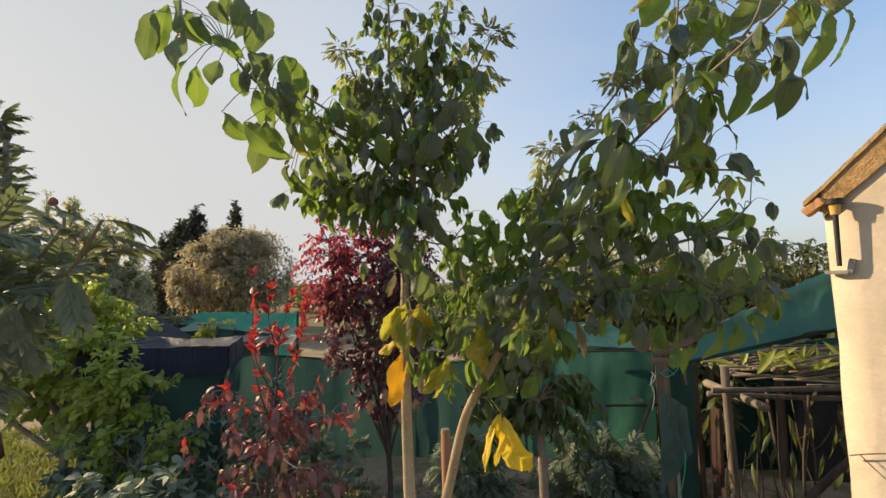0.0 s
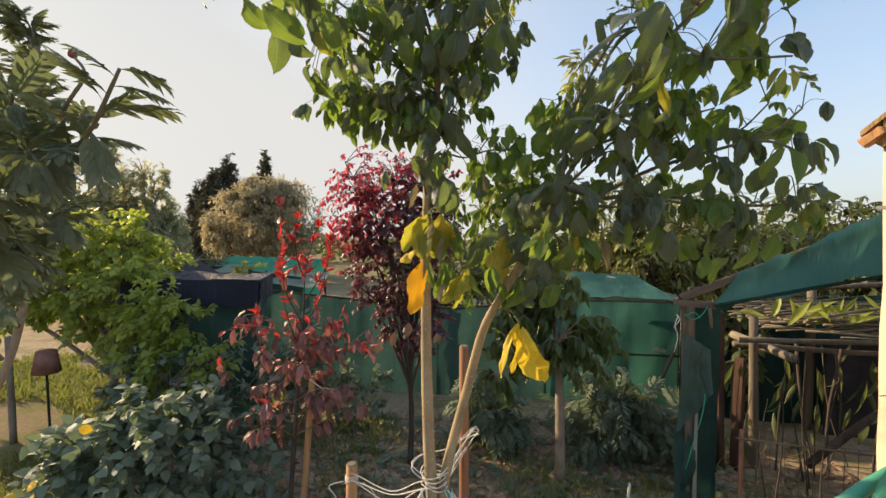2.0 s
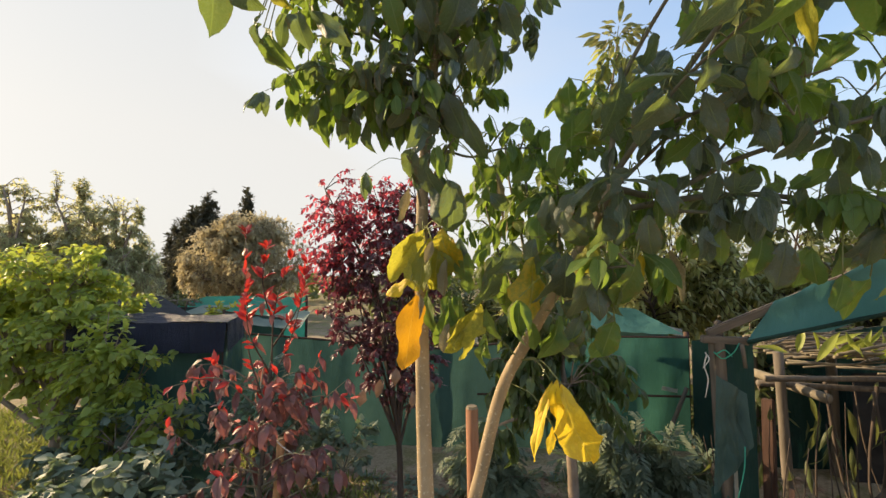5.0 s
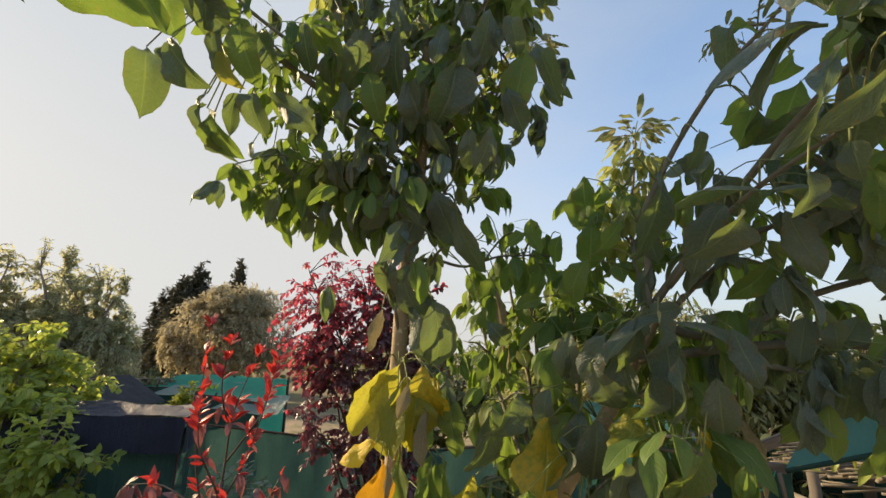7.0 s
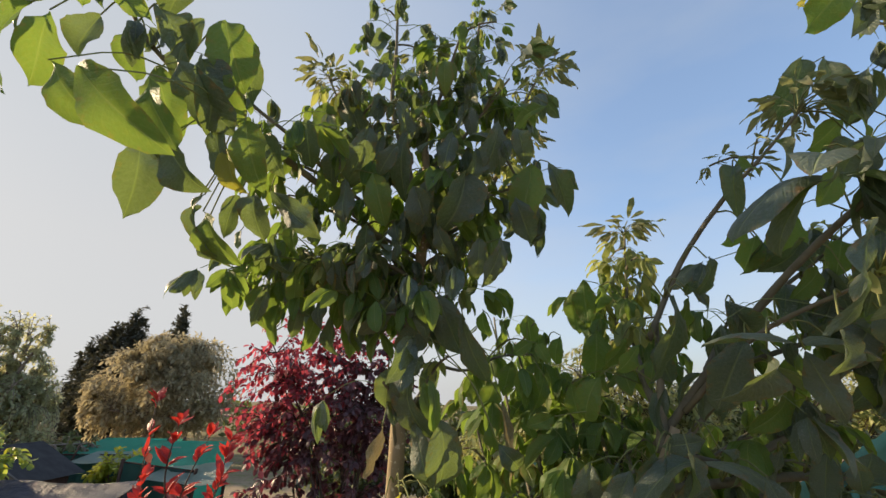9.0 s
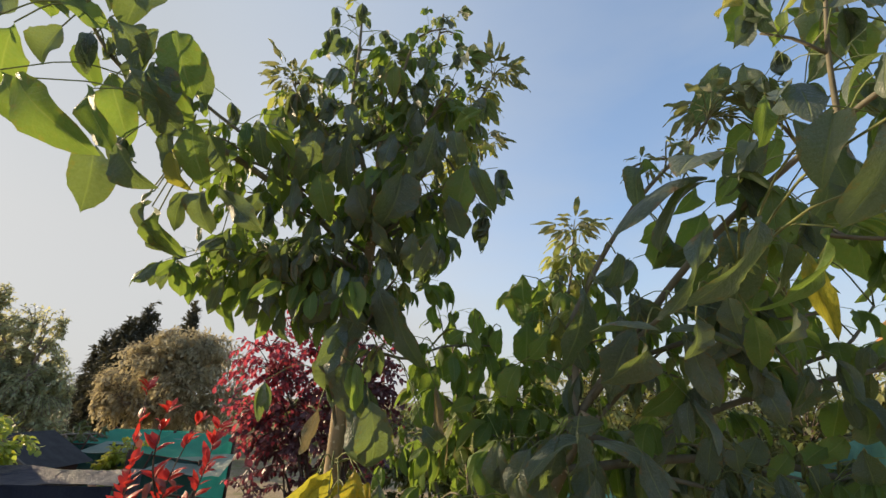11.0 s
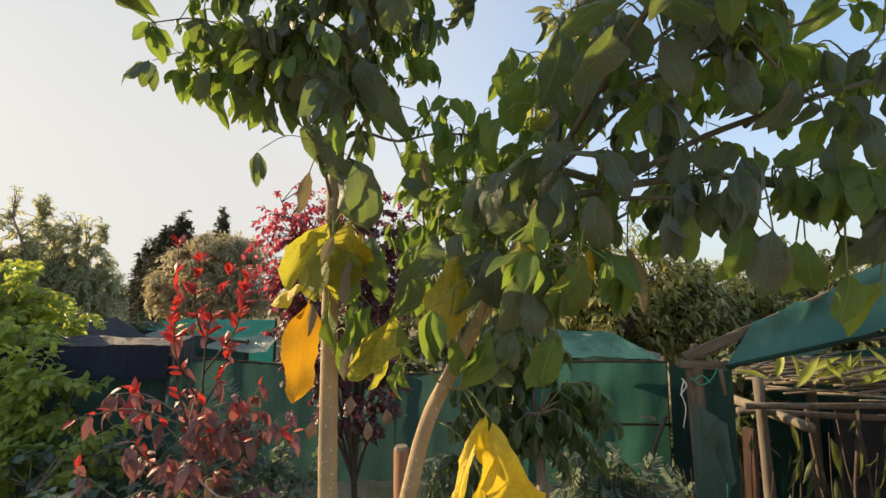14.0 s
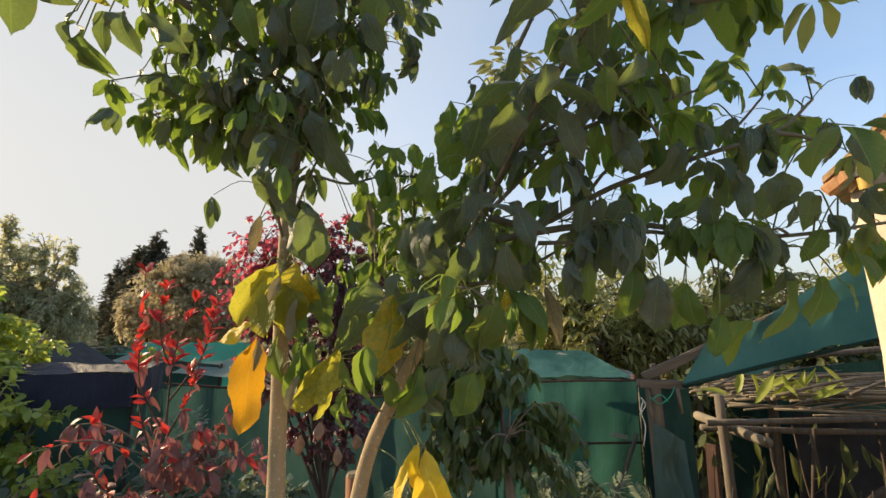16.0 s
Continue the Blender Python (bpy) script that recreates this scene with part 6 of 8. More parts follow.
def build_strings():
    t = thing("string_tie", (-0.07, 1.15, 0.90), "loose white string tying trunk to stakes", "string")
    rng = random.Random(8)
    runs = []
    for k in range(3):
        dz = rng.uniform(-0.015, 0.015)
        runs.append(([(-0.364, 1.28, 0.79 + dz), (-0.33, 1.268, 0.805 + dz), (-0.20, 1.20, 0.81 + dz - 0.012 * k), (-0.11, 1.14, 0.865 + dz), (-0.06, 1.118, 0.89 + dz)], 0.0016, 0.0016))
    for k in range(4):
        z, r = 0.875 + 0.012 * k, 0.034 + rng.uniform(0, 0.006)
        runs.append(([(-0.06 + r * math.cos(a), 1.147 + r * math.sin(a), z + 0.006 * math.sin(a * 2 + k)) for a in [i * 0.7 for i in range(10)]], 0.0016, 0.0016))
    for k in range(3):
        a = rng.uniform(0, 0.02)
        runs.append(([(-0.045, 1.115, 0.90 + a), (0.0, 1.16, 0.96 - a), (0.05, 1.25, 0.985 + a), (0.062, 1.30, 0.955), (0.03, 1.31, 0.93), (-0.02, 1.20, 0.90 - a)], 0.0016, 0.0016))
    for x0, dx in ((-0.09, -0.01), (-0.08, 0.008), (-0.03, 0.02), (-0.02, 0.035), (-0.085, -0.025)):
        runs.append(([(x0, 1.11, 0.88), (x0 + dx, 1.105, 0.83), (x0 + dx * 0.4, 1.10, 0.76 + rng.uniform(-0.03, 0.05))], 0.0015, 0.0011))
    # wraps round the short stake, frayed ends and a long hanging loop
    for k in range(3):
        runs.append(([(-0.345 + 0.0195 * math.cos(i * 0.7), 1.29 + 0.0195 * math.sin(i * 0.7), 0.785 + 0.006 * k + 0.001 * i) for i in range(10)], 0.0017, 0.0017))
    for k in range(16):
        x0, y0 = (-0.095, 1.115) if k % 2 else (-0.005, 1.12)
        w = rng.uniform(-0.012, 0.012)
        runs.append(([(x0 + w * 0.3, y0, 0.87 + rng.uniform(-0.01, 0.01)), (x0 + w + rng.uniform(-0.01, 0.01), y0 - 0.008, 0.83), (x0 + w * 0.5 + rng.uniform(-0.008, 0.008), y0 - 0.006, 0.79), (x0 + w * 1.4, y0 - 0.004, 0.74 + rng.uniform(-0.06, 0.05))], 0.0012, 0.0008))
    for k in range(12):
        a = rng.uniform(-0.6, 0.9)
        runs.append(([(-0.01, 1.118, 0.86), (0.012 + 0.012 * math.cos(a), 1.108, 0.85 + 0.01 * math.sin(a)), (0.012 + 0.035 * math.cos(a), 1.10, 0.845 + 0.03 * math.sin(a))], 0.0009, 0.0006))
    for k in range(2):
        dz = 0.012 * k
        runs.append(([(-0.085, 1.112, 0.90 + dz), (-0.125, 1.13, 0.925 + dz), (-0.10, 1.17, 0.945), (-0.02, 1.20, 0.955), (0.045, 1.27, 0.985 - dz), (0.066, 1.30, 0.965 - dz), (0.05, 1.315, 0.935), (0.0, 1.22, 0.905 - dz), (-0.03, 1.12, 0.885)], 0.0017, 0.0017))
    runs.append(([(-0.364, 1.275, 0.79), (-0.41, 1.26, 0.78), (-0.385, 1.255, 0.745), (-0.40, 1.255, 0.70)], 0.0015, 0.001))
    runs.append(([(-0.30, 1.26, 0.80), (-0.255, 1.24, 0.77), (-0.265, 1.24, 0.68), (-0.30, 1.25, 0.60)], 0.0013, 0.001))
    part("tape", tubes_mesh("tape", [([(-0.03, 1.117, 0.875), (-0.012, 1.118, 0.85), (-0.015, 1.115, 0.80)], 0.005, 0.003)], M["green_string"], 6), M["green_string"], t, "faded green tape")
    part("cord", tubes_mesh("cord", runs, M["string"], 5, 5), M["string"], t)


build_strings()


# ---- red-leaved young tree ----
def build_red_tree():
    rng = random.Random(5)
    t = thing("red_tree", (-0.95, 2.19, 0), "slender young tree with bright red tips and rusty lower leaves", "tree")
    rod("trunk", [(-0.96, 2.19, 0), (-0.94, 2.19, 0.27), (-0.91, 2.19, 0.77), (-0.88, 2.19, 1.16)], 0.016, 0.008, M["dark_bark"], t, "", 8, 5, 0.1)
    shoots = []

    def add_shoot(start, middle, end, redness):
        shoots.append((start, middle, end, redness))

    add_shoot((-0.88, 2.19, 1.16), (-0.86, 2.17, 1.41), (-0.80, 2.19, 1.63), 1)
    add_shoot((-0.90, 2.19, 0.94), (-0.99, 2.17, 1.27), (-1.00, 2.16, 1.75), 1)
    add_shoot((-0.89, 2.19, 1.05), (-0.79, 2.17, 1.25), (-0.72, 2.16, 1.50), 1)
    add_shoot((-0.87, 2.18, 1.33), (-0.90, 2.13, 1.50), (-0.88, 2.11, 1.68), 1)
    add_shoot((-0.88, 2.19, 1.22), (-0.77, 2.22, 1.41), (-0.74, 2.24, 1.61), 1)
    add_shoot((-0.89, 2.19, 1.11), (-0.96, 2.13, 1.30), (-0.95, 2.09, 1.50), 1)
    add_shoot((-0.91, 2.19, 0.83), (-1.08, 2.13, 0.94), (-1.10, 2.11, 1.16), 0.6)
    add_shoot((-0.92, 2.19, 0.66), (-1.13, 2.19, 0.71), (-1.37, 2.20, 0.85), 0.35)
    add_shoot((-0.91, 2.19, 0.77), (-0.77, 2.19, 0.88), (-0.54, 2.24, 1.07), 0)
    add_shoot((-0.92, 2.19, 0.55), (-1.08, 2.13, 0.63), (-1.24, 2.08, 0.60), 0.1)
    add_shoot((-0.92, 2.19, 0.49), (-0.77, 2.16, 0.58), (-0.54, 2.13, 0.71), 0)
    add_shoot((-0.91, 2.19, 0.71), (-0.97, 2.30, 0.88), (-1.04, 2.36, 1.05), 0.3)
    add_shoot((-0.90, 2.19, 0.88), (-0.79, 2.30, 0.99), (-0.70, 2.33, 1.16), 0.4)
    add_shoot((-0.92, 2.19, 0.60), (-0.94, 2.02, 0.69), (-0.96, 1.93, 0.77), 0.2)
    for k in range(27):
        z = rng.uniform(0.48, 1.05)
        an = rng.uniform(0, 6.28)
        L = rng.uniform(0.2, 0.42)
        add_shoot((-0.93, 2.19, z), (-0.93 + L * 0.55 * math.cos(an), 2.19 + L * 0.45 * math.sin(an), z + 0.10), (-0.93 + L * math.cos(an), 2.19 + L * 0.8 * math.sin(an), z + rng.uniform(0.08, 0.2)), 0.25 * (z > 0.7))
    red = leaf_set("leaf", 4, 0.066, 0.024, M["red"], "lance", (0.1, 0.4), 0.35, 0.03, 6, 2, 31)
    rust = leaf_set("leaf", 4, 0.084, 0.037, M["rust"], "lance", (0.3, 0.9), 0.35, 0.05, 6, 2, 32)
    reds, rusts = [], []
    for a, b, c, redness in shoots:
        rod("branch", [a, b, c], 0.0045, 0.0014, M["dark_bark"] if redness > 0.5 else M["twig"], t, "", 5, 5, 0.1)
        run = spline([a, b, c], 9)
        az = rng.uniform(0, 6)
        n = 13 if redness < 0.5 else 26
        tufts = [rng.uniform(0.3, 0.45), rng.uniform(0.55, 0.7), rng.uniform(0.8, 0.88), 1.0]
        for j in range(n):
            s = min(1.0, tufts[j % 4] + rng.uniform(-0.05, 0.04))
            x = min(s, 0.999) * (len(run) - 1)
            i = int(x)
            p = run[i].lerp(run[i + 1], x - i)
            d = (run[i + 1] - run[i]).normalized()
            az += 2.4
            o = Matrix.Rotation(az, 3, d) @ d.orthogonal().normalized()
            is_red = rng.random() < redness * (0.35 + 0.75 * s)
            axis = d * rng.uniform(0.4, 1.0) + o * 0.8 + Vector((0, 0, 0.25 if is_red else -1.1))
            (reds if is_red else rusts).append(place(p, axis, (rng.uniform(-0.4, 0.4), -0.5, 1), rng.uniform(0.65, 1.2)))
            if not is_red and rng.random() < 0.15:
                rusts.append(place(p + o * 0.03 - d * 0.02, axis + Vector((rng.uniform(-0.7, 0.7), rng.uniform(-0.7, 0.7), 0.3)), (rng.uniform(-0.4, 0.4), -0.5, 1), rng.uniform(0.5, 0.95)))
    hang_leaves(t, red, nearest_first(reds), rng, 140, M["red"], "red_foliage", "bright red young leaf")
    hang_leaves(t, rust, nearest_first(rusts), rng, 150, M["rust"], "rusty_foliage")
    part("tie", tubes_mesh("tie", [([(-0.88, 2.14, 0.88), (-0.79, 2.13, 0.80), (-0.70, 2.13, 0.75)], 0.0015, 0.0015), ([(-0.88, 2.14, 0.86), (-0.78, 2.13, 0.79), (-0.69, 2.13, 0.74)], 0.0015, 0.0015)], M["string"], 4), M["string"], t)


build_red_tree()


# ---- purple plum ----
def build_plum():
    rng = random.Random(6)
    t = thing("plum_tree", (-0.38, 2.83, 0), "purple-leaved plum tree with crimson new growth", "tree")
    blobs = [((-0.50, 2.85, 1.5), (0.40, 0.36, 0.60)), ((-0.66, 2.85, 1.80), (0.38, 0.32, 0.42)), ((-0.36, 2.85, 1.05), (0.30, 0.28, 0.34)), ((-0.26, 2.9, 1.75), (0.26, 0.28, 0.48))]
    poses = grow_tree(t, (-0.38, 2.83, 0), (-0.40, 2.84, 0.72), blobs, 16, 760, 12, rng, 0.022, 0.17, M["dark_bark"], droop=0.35, up=0.4, twig_r=0.003)
    dark = leaf_set("leaf", 3, 0.036, 0.021, M["plum"], "oval", (0.1, 0.6), 0.3, 0.04, 4, 1, 41)
    new_ = leaf_set("leaf", 3, 0.034, 0.019, M["plum_new"], "oval", (0.1, 0.5), 0.3, 0.03, 4, 1, 42)
    a, b = [], []
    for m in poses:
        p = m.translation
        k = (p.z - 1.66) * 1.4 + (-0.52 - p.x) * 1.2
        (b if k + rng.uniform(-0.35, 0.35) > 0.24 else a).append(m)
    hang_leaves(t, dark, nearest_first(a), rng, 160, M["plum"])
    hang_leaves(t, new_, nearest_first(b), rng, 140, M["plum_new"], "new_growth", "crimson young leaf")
    for k in range(5):
        x = -0.55 + 0.09 * k
        part("leaf", leaf_set("leaf", 1, 0.11, 0.05, M["litter"], "lance", (0.3, 0.8), 0.5, 0.06, 6, 2, 50 + k)[0][0], M["litter"], t, "dry brown hanging leaf", True, place((x, 2.62, 0.92 + 0.06 * (k % 3)), (0.1 * (k - 2), -0.2, -1), (0.3, -1, 0.2), 1.0))


build_plum()


# ---- small tree with long hanging leaves, by the net fence ----
def build_hanging_tree():
    rng = random.Random(9)
    t = thing("hanging_leaf_tree", (0.66, 2.74, 0), "small tree with dark drooping leaves and a grey trunk", "tree")
    blobs = [((0.60, 2.74, 1.08), (0.36, 0.34, 0.34)), ((0.82, 2.70, 0.92), (0.24, 0.26, 0.24)), ((0.36, 2.72, 0.92), (0.22, 0.24, 0.40)), ((0.5, 2.8, 1.25), (0.3, 0.3, 0.2))]
    poses = grow_tree(t, (0.665, 2.74, 0), (0.63, 2.75, 0.92), blobs, 9, 175, 12, rng, 0.037, 0.2, M["grey_bark"], droop=1.2, up=0.6, trunk_mid=[(0.66, 2.74, 0.3), (0.65, 2.745, 0.6)])
    v = leaf_set("leaf", 5, 0.102, 0.040, M["avocado"], "lance", (0.1, 0.7), 0.4, 0.05, 6, 2, 61)
    hang_leaves(t, v, nearest_first(poses), rng, 290, M["avocado"])
    shift_thing(t, dx=-0.045)


build_hanging_tree()


# ---- net fences ----
def build_fence(name, at, label, panels, posts, rails, mat, extra=()):
    t = thing(name, at, label, "fence")
    for k, (a, b, h0, h1) in enumerate(panels):
        a, b = Vector(a), Vector(b)
        n = max(8, int((b - a).length * 10))
        part("net_panel", cloth_mesh("net_panel", (a, b, b + Vector((0, 0, h1)), a + Vector((0, 0, h0))), n * 2, 12, 0.0, 0.05, M["net_teal"] if k == 2 else mat, k + 1, 4.5), mat, t, "green shade cloth")
    for a, b, r in posts:
        rod("fence_post", [a, b], r, r * 0.9, M["dark_wood"], t, "", 7, 3, 0.1)
    for pts, r in rails:
        rod("rail", pts, r, r, M["dark_wood"], t, "", 6, 4, 0.1)
    return t


def build_fences():
    t = build_fence("net_fence", (0, 3.75, 0), "long low fence of dark green shade net", [((-2.1, 3.78, 0), (-0.2, 3.76, 0), 1.09, 0.95), ((-0.2, 3.75, 0), (0.75, 3.75, 0), 0.95, 1.04), ((0.75, 3.74, 0), (1.87, 3.73, 0), 1.04, 1.055)],
                    [((-2.1, 3.82, 0), (-2.1, 3.82, 1.1), 0.022), ((-0.2, 3.80, 0), (-0.2, 3.80, 0.98), 0.02), ((0.75, 3.79, 0), (0.75, 3.79, 1.05), 0.02), ((1.87, 3.77, 0), (1.88, 3.77, 1.09), 0.024)],
                    [([(-2.1, 3.77, 1.09), (-1.1, 3.76, 1.02), (-0.2, 3.74, 0.95), (0.75, 3.73, 1.035), (1.3, 3.72, 1.055), (1.87, 3.71, 1.055)], 0.009), ([(0.2, 3.71, 0.60), (1.0, 3.70, 0.605), (1.87, 3.70, 0.60)], 0.010)], M["net"])
    part("brace", tubes_mesh("brace", [([(1.58, 3.69, 0.08), (1.83, 3.69, 0.67)], 0.018, 0.016)], M["old_wood"], 7, 3), M["old_wood"], t, "pale diagonal brace")
    panel = [c for c in t.children if c.name.startswith("net_panel")][-1]
    part("patch", cloth_mesh("patch", ((1.62, 3.66, 0.66), (1.74, 3.66, 0.635), (1.745, 3.66, 0.665), (1.63, 3.66, 0.69)), 4, 2, 0, 0.004, M["pale_sheet"], 5), M["pale_sheet"], panel, "small pale patch")
    # the pen behind it: a net roof with one pale folded edge
    t2 = thing("net_pen", (1.5, 4.5, 0), "netted pen with a sagging blue-green roof", "pen")
    part("roof_net", cloth_mesh("roof_net", ((1.12, 3.95, 1.06), (1.9, 3.85, 1.06), (1.85, 4.7, 1.20), (1.0, 4.7, 1.24)), 12, 8, 0.04, 0.03, M["net_blue"], 4, 4.0, (0, 0, 1)), M["net_blue"], t2, "sagging net roof")
    part("pale_edge", cloth_mesh("pale_edge", ((1.30, 4.62, 1.10), (2.12, 4.3, 0.98), (2.12, 4.32, 1.04), (1.55, 4.62, 1.20)), 8, 3, 0, 0.02, M["pale_sheet"], 6), M["pale_sheet"], t2, "pale folded sheet")
    part("back_net", cloth_mesh("back_net", ((0.9, 4.75, 0), (2.2, 4.75, 0), (2.2, 4.75, 0.98), (0.9, 4.75, 1.2)), 10, 6, 0, 0.03, M["net"], 8), M["net"], t2, "green net wall")
    for x, y, h in ((1.0, 4.72, 1.24), (2.15, 4.4, 1.04)):
        rod("pen_post", [(x, y, 0), (x, y, h)], 0.018, 0.016, M["old_wood"], t2, "", 7, 3, 0.1)
    shift_thing(t, 1.12, -0.09)
    shift_thing(t2, 1.12, -0.09)


build_fences()


# ---- bed covered with a navy tarp ----
def build_tarp_bed():
    t = thing("covered_bed", (-2.2, 3.7, 0), "green net box under a dark navy tarpaulin", "garden bed")
    for k, (a, b) in enumerate((((-2.78, 3.3, 0), (-1.75, 3.3, 0)), ((-1.75, 3.3, 0), (-1.86, 3.66, 0)), ((-2.78, 3.66, 0), (-2.78, 3.3, 0)))):
        a, b = Vector(a), Vector(b)
        part("net_side", cloth_mesh("net_side", (a, b, b + Vector((0, 0, 1.08)), a + Vector((0, 0, 1.08))), 10, 10, 0, 0.03, M["net"], 11 + k, 4.0), M["net"], t, "green net side")
    for x, y in ((-2.76, 3.3), (-1.77, 3.3), (-1.88, 3.6), (-2.76, 3.6)):
        rod("corner_post", [(x, y + 0.03, 0), (x, y + 0.03, 1.12)], 0.02, 0.02, M["dark_wood"], t, "", 6, 2, 0.05)
    top = part("tarp_top", cloth_mesh("tarp_top", ((-2.86, 3.24, 1.15), (-1.68, 3.24, 1.165), (-1.80, 3.72, 1.185), (-2.86, 3.72, 1.18)), 18, 14, 0.05, 0.022, M["tarp"], 2, 2.5, (0, 0, 1)), M["tarp"], t, "navy tarpaulin with shallow folds")
    part("tarp_skirt", cloth_mesh("tarp_skirt", ((-2.86, 3.225, 0.93), (-1.69, 3.225, 0.965), (-1.68, 3.235, 1.165), (-2.86, 3.235, 1.15)), 24, 5, 0, 0.03, M["tarp"], 3, 5.0), M["tarp"], top, "hanging navy skirt")
    part("tarp_side", cloth_mesh("tarp_side", ((-1.67, 3.24, 0.96), (-1.80, 3.72, 1.0), (-1.80, 3.72, 1.185), (-1.675, 3.24, 1.165)), 20, 4, 0, 0.02, M["tarp"], 4, 5.0, (1, 0, 0)), M["tarp"], top, "hanging navy side")
    shift_thing(t, tall=1.045)


build_tarp_bed()


# ---- bright net shelters farther off ----
def build_shelters():
    for k, (x0, x1, y0, y1, z0, z1) in enumerate(((-4.9, -3.7, 7.3, 8.3, 1.0, 1.14), (-3.6, -2.7, 6.6, 7.6, 0.9, 1.16))):
        t = thing("net_shelter", ((x0 + x1) / 2, (y0 + y1) / 2, 0), "low shelter roofed with bright green net", "shelter", "net shelters")
        part("roof_net", cloth_mesh("roof_net", ((x0, y0, z0 + 0.1 * k), (x1, y0, z0), (x1, y1, z1), (x0, y1, z1)), 12, 8, 0.05, 0.03, M["net_bright"], 20 + k, 3.0, (0, 0, 1)), M["net_bright"], t, "bright green roof net")
        part("front_net", cloth_mesh("front_net", ((x0, y0, 0), (x1, y0, 0), (x1, y0, z0), (x0, y0, z0 + 0.1 * k)), 12, 8, 0, 0.04, M["net"], 30 + k), M["net"], t)
        part("back_net", cloth_mesh("back_net", ((x0, y1, 0), (x1, y1, 0), (x1, y1, z1), (x0, y1, z1)), 12, 8, 0, 0.04, M["net_bright"], 34 + k), M["net_bright"], t)
        for x, y, h in ((x0, y0, z0 + 0.1 * k), (x1, y0, z0), (x0, y1, z1), (x1, y1, z1)):
            rod("shelter_post", [(x, y, 0), (x, y, h + 0.03)], 0.025, 0.022, M["dark_wood"], t, "", 6, 2, 0.05)
        rod("ridge_wire", [(x0, y0, z0 + 0.1 * k), (x1, y0, z0)], 0.012, 0.012, M["dark_wood"], t, "", 5, 2, 0)
        rod("brace", [(x0 + 0.15, y0 - 0.03, z0 - 0.35), (x0 + 0.3, y0 - 0.03, z0 + 0.12)], 0.014, 0.012, M["dark_wood"], t, "", 5, 2, 0.05)
        part("loose_net", cloth_mesh("loose_net", ((x0 + 0.35, y0 - 0.25, z0 - 0.06), (x1 + 0.35, y0 - 0.2, z0 - 0.12), (x1 + 0.4, y0 + 0.1, z0 + 0.1), (x0 + 0.5, y0 + 0.05, z0 + 0.04)), 10, 5, 0.04, 0.04, M["cup"], 40 + k, 3.0, (0, 0, 1)), M["cup"], t, "pale loose net strip")
    # small dark-roofed hutch
    t = thing("garden_hutch", (-4.4, 5.9, 0), "small hutch with a black felt roof", "hutch")
    part("body", box_bm((0.9, 0.7, 0.95), 0.01), M["dark_wood"], t, "dark plank body", False, Matrix.Translation((-4.4, 5.9, 0.475)))
    bm = bmesh.new()
    vs = [bm.verts.new(p) for p in ((-5.0, 5.45, 0.92), (-3.85, 5.45, 0.92), (-4.42, 5.45, 1.25), (-5.0, 6.35, 0.92), (-3.85, 6.35, 0.92), (-4.42, 6.35, 1.25))]
    for f in ((0, 1, 2), (5, 4, 3), (1, 4, 5, 2), (3, 0, 2, 5), (0, 3, 4, 1)):
        bm.faces.new([vs[i] for i in f])
    part("roof", bm, M["felt"], t, "black felt gable roof")
    beam("barge_board", (-4.42, 5.43, 1.27), (-3.82, 5.43, 0.92), 0.03, 0.03, M["old_wood"], t, "pale barge board")


build_shelters()


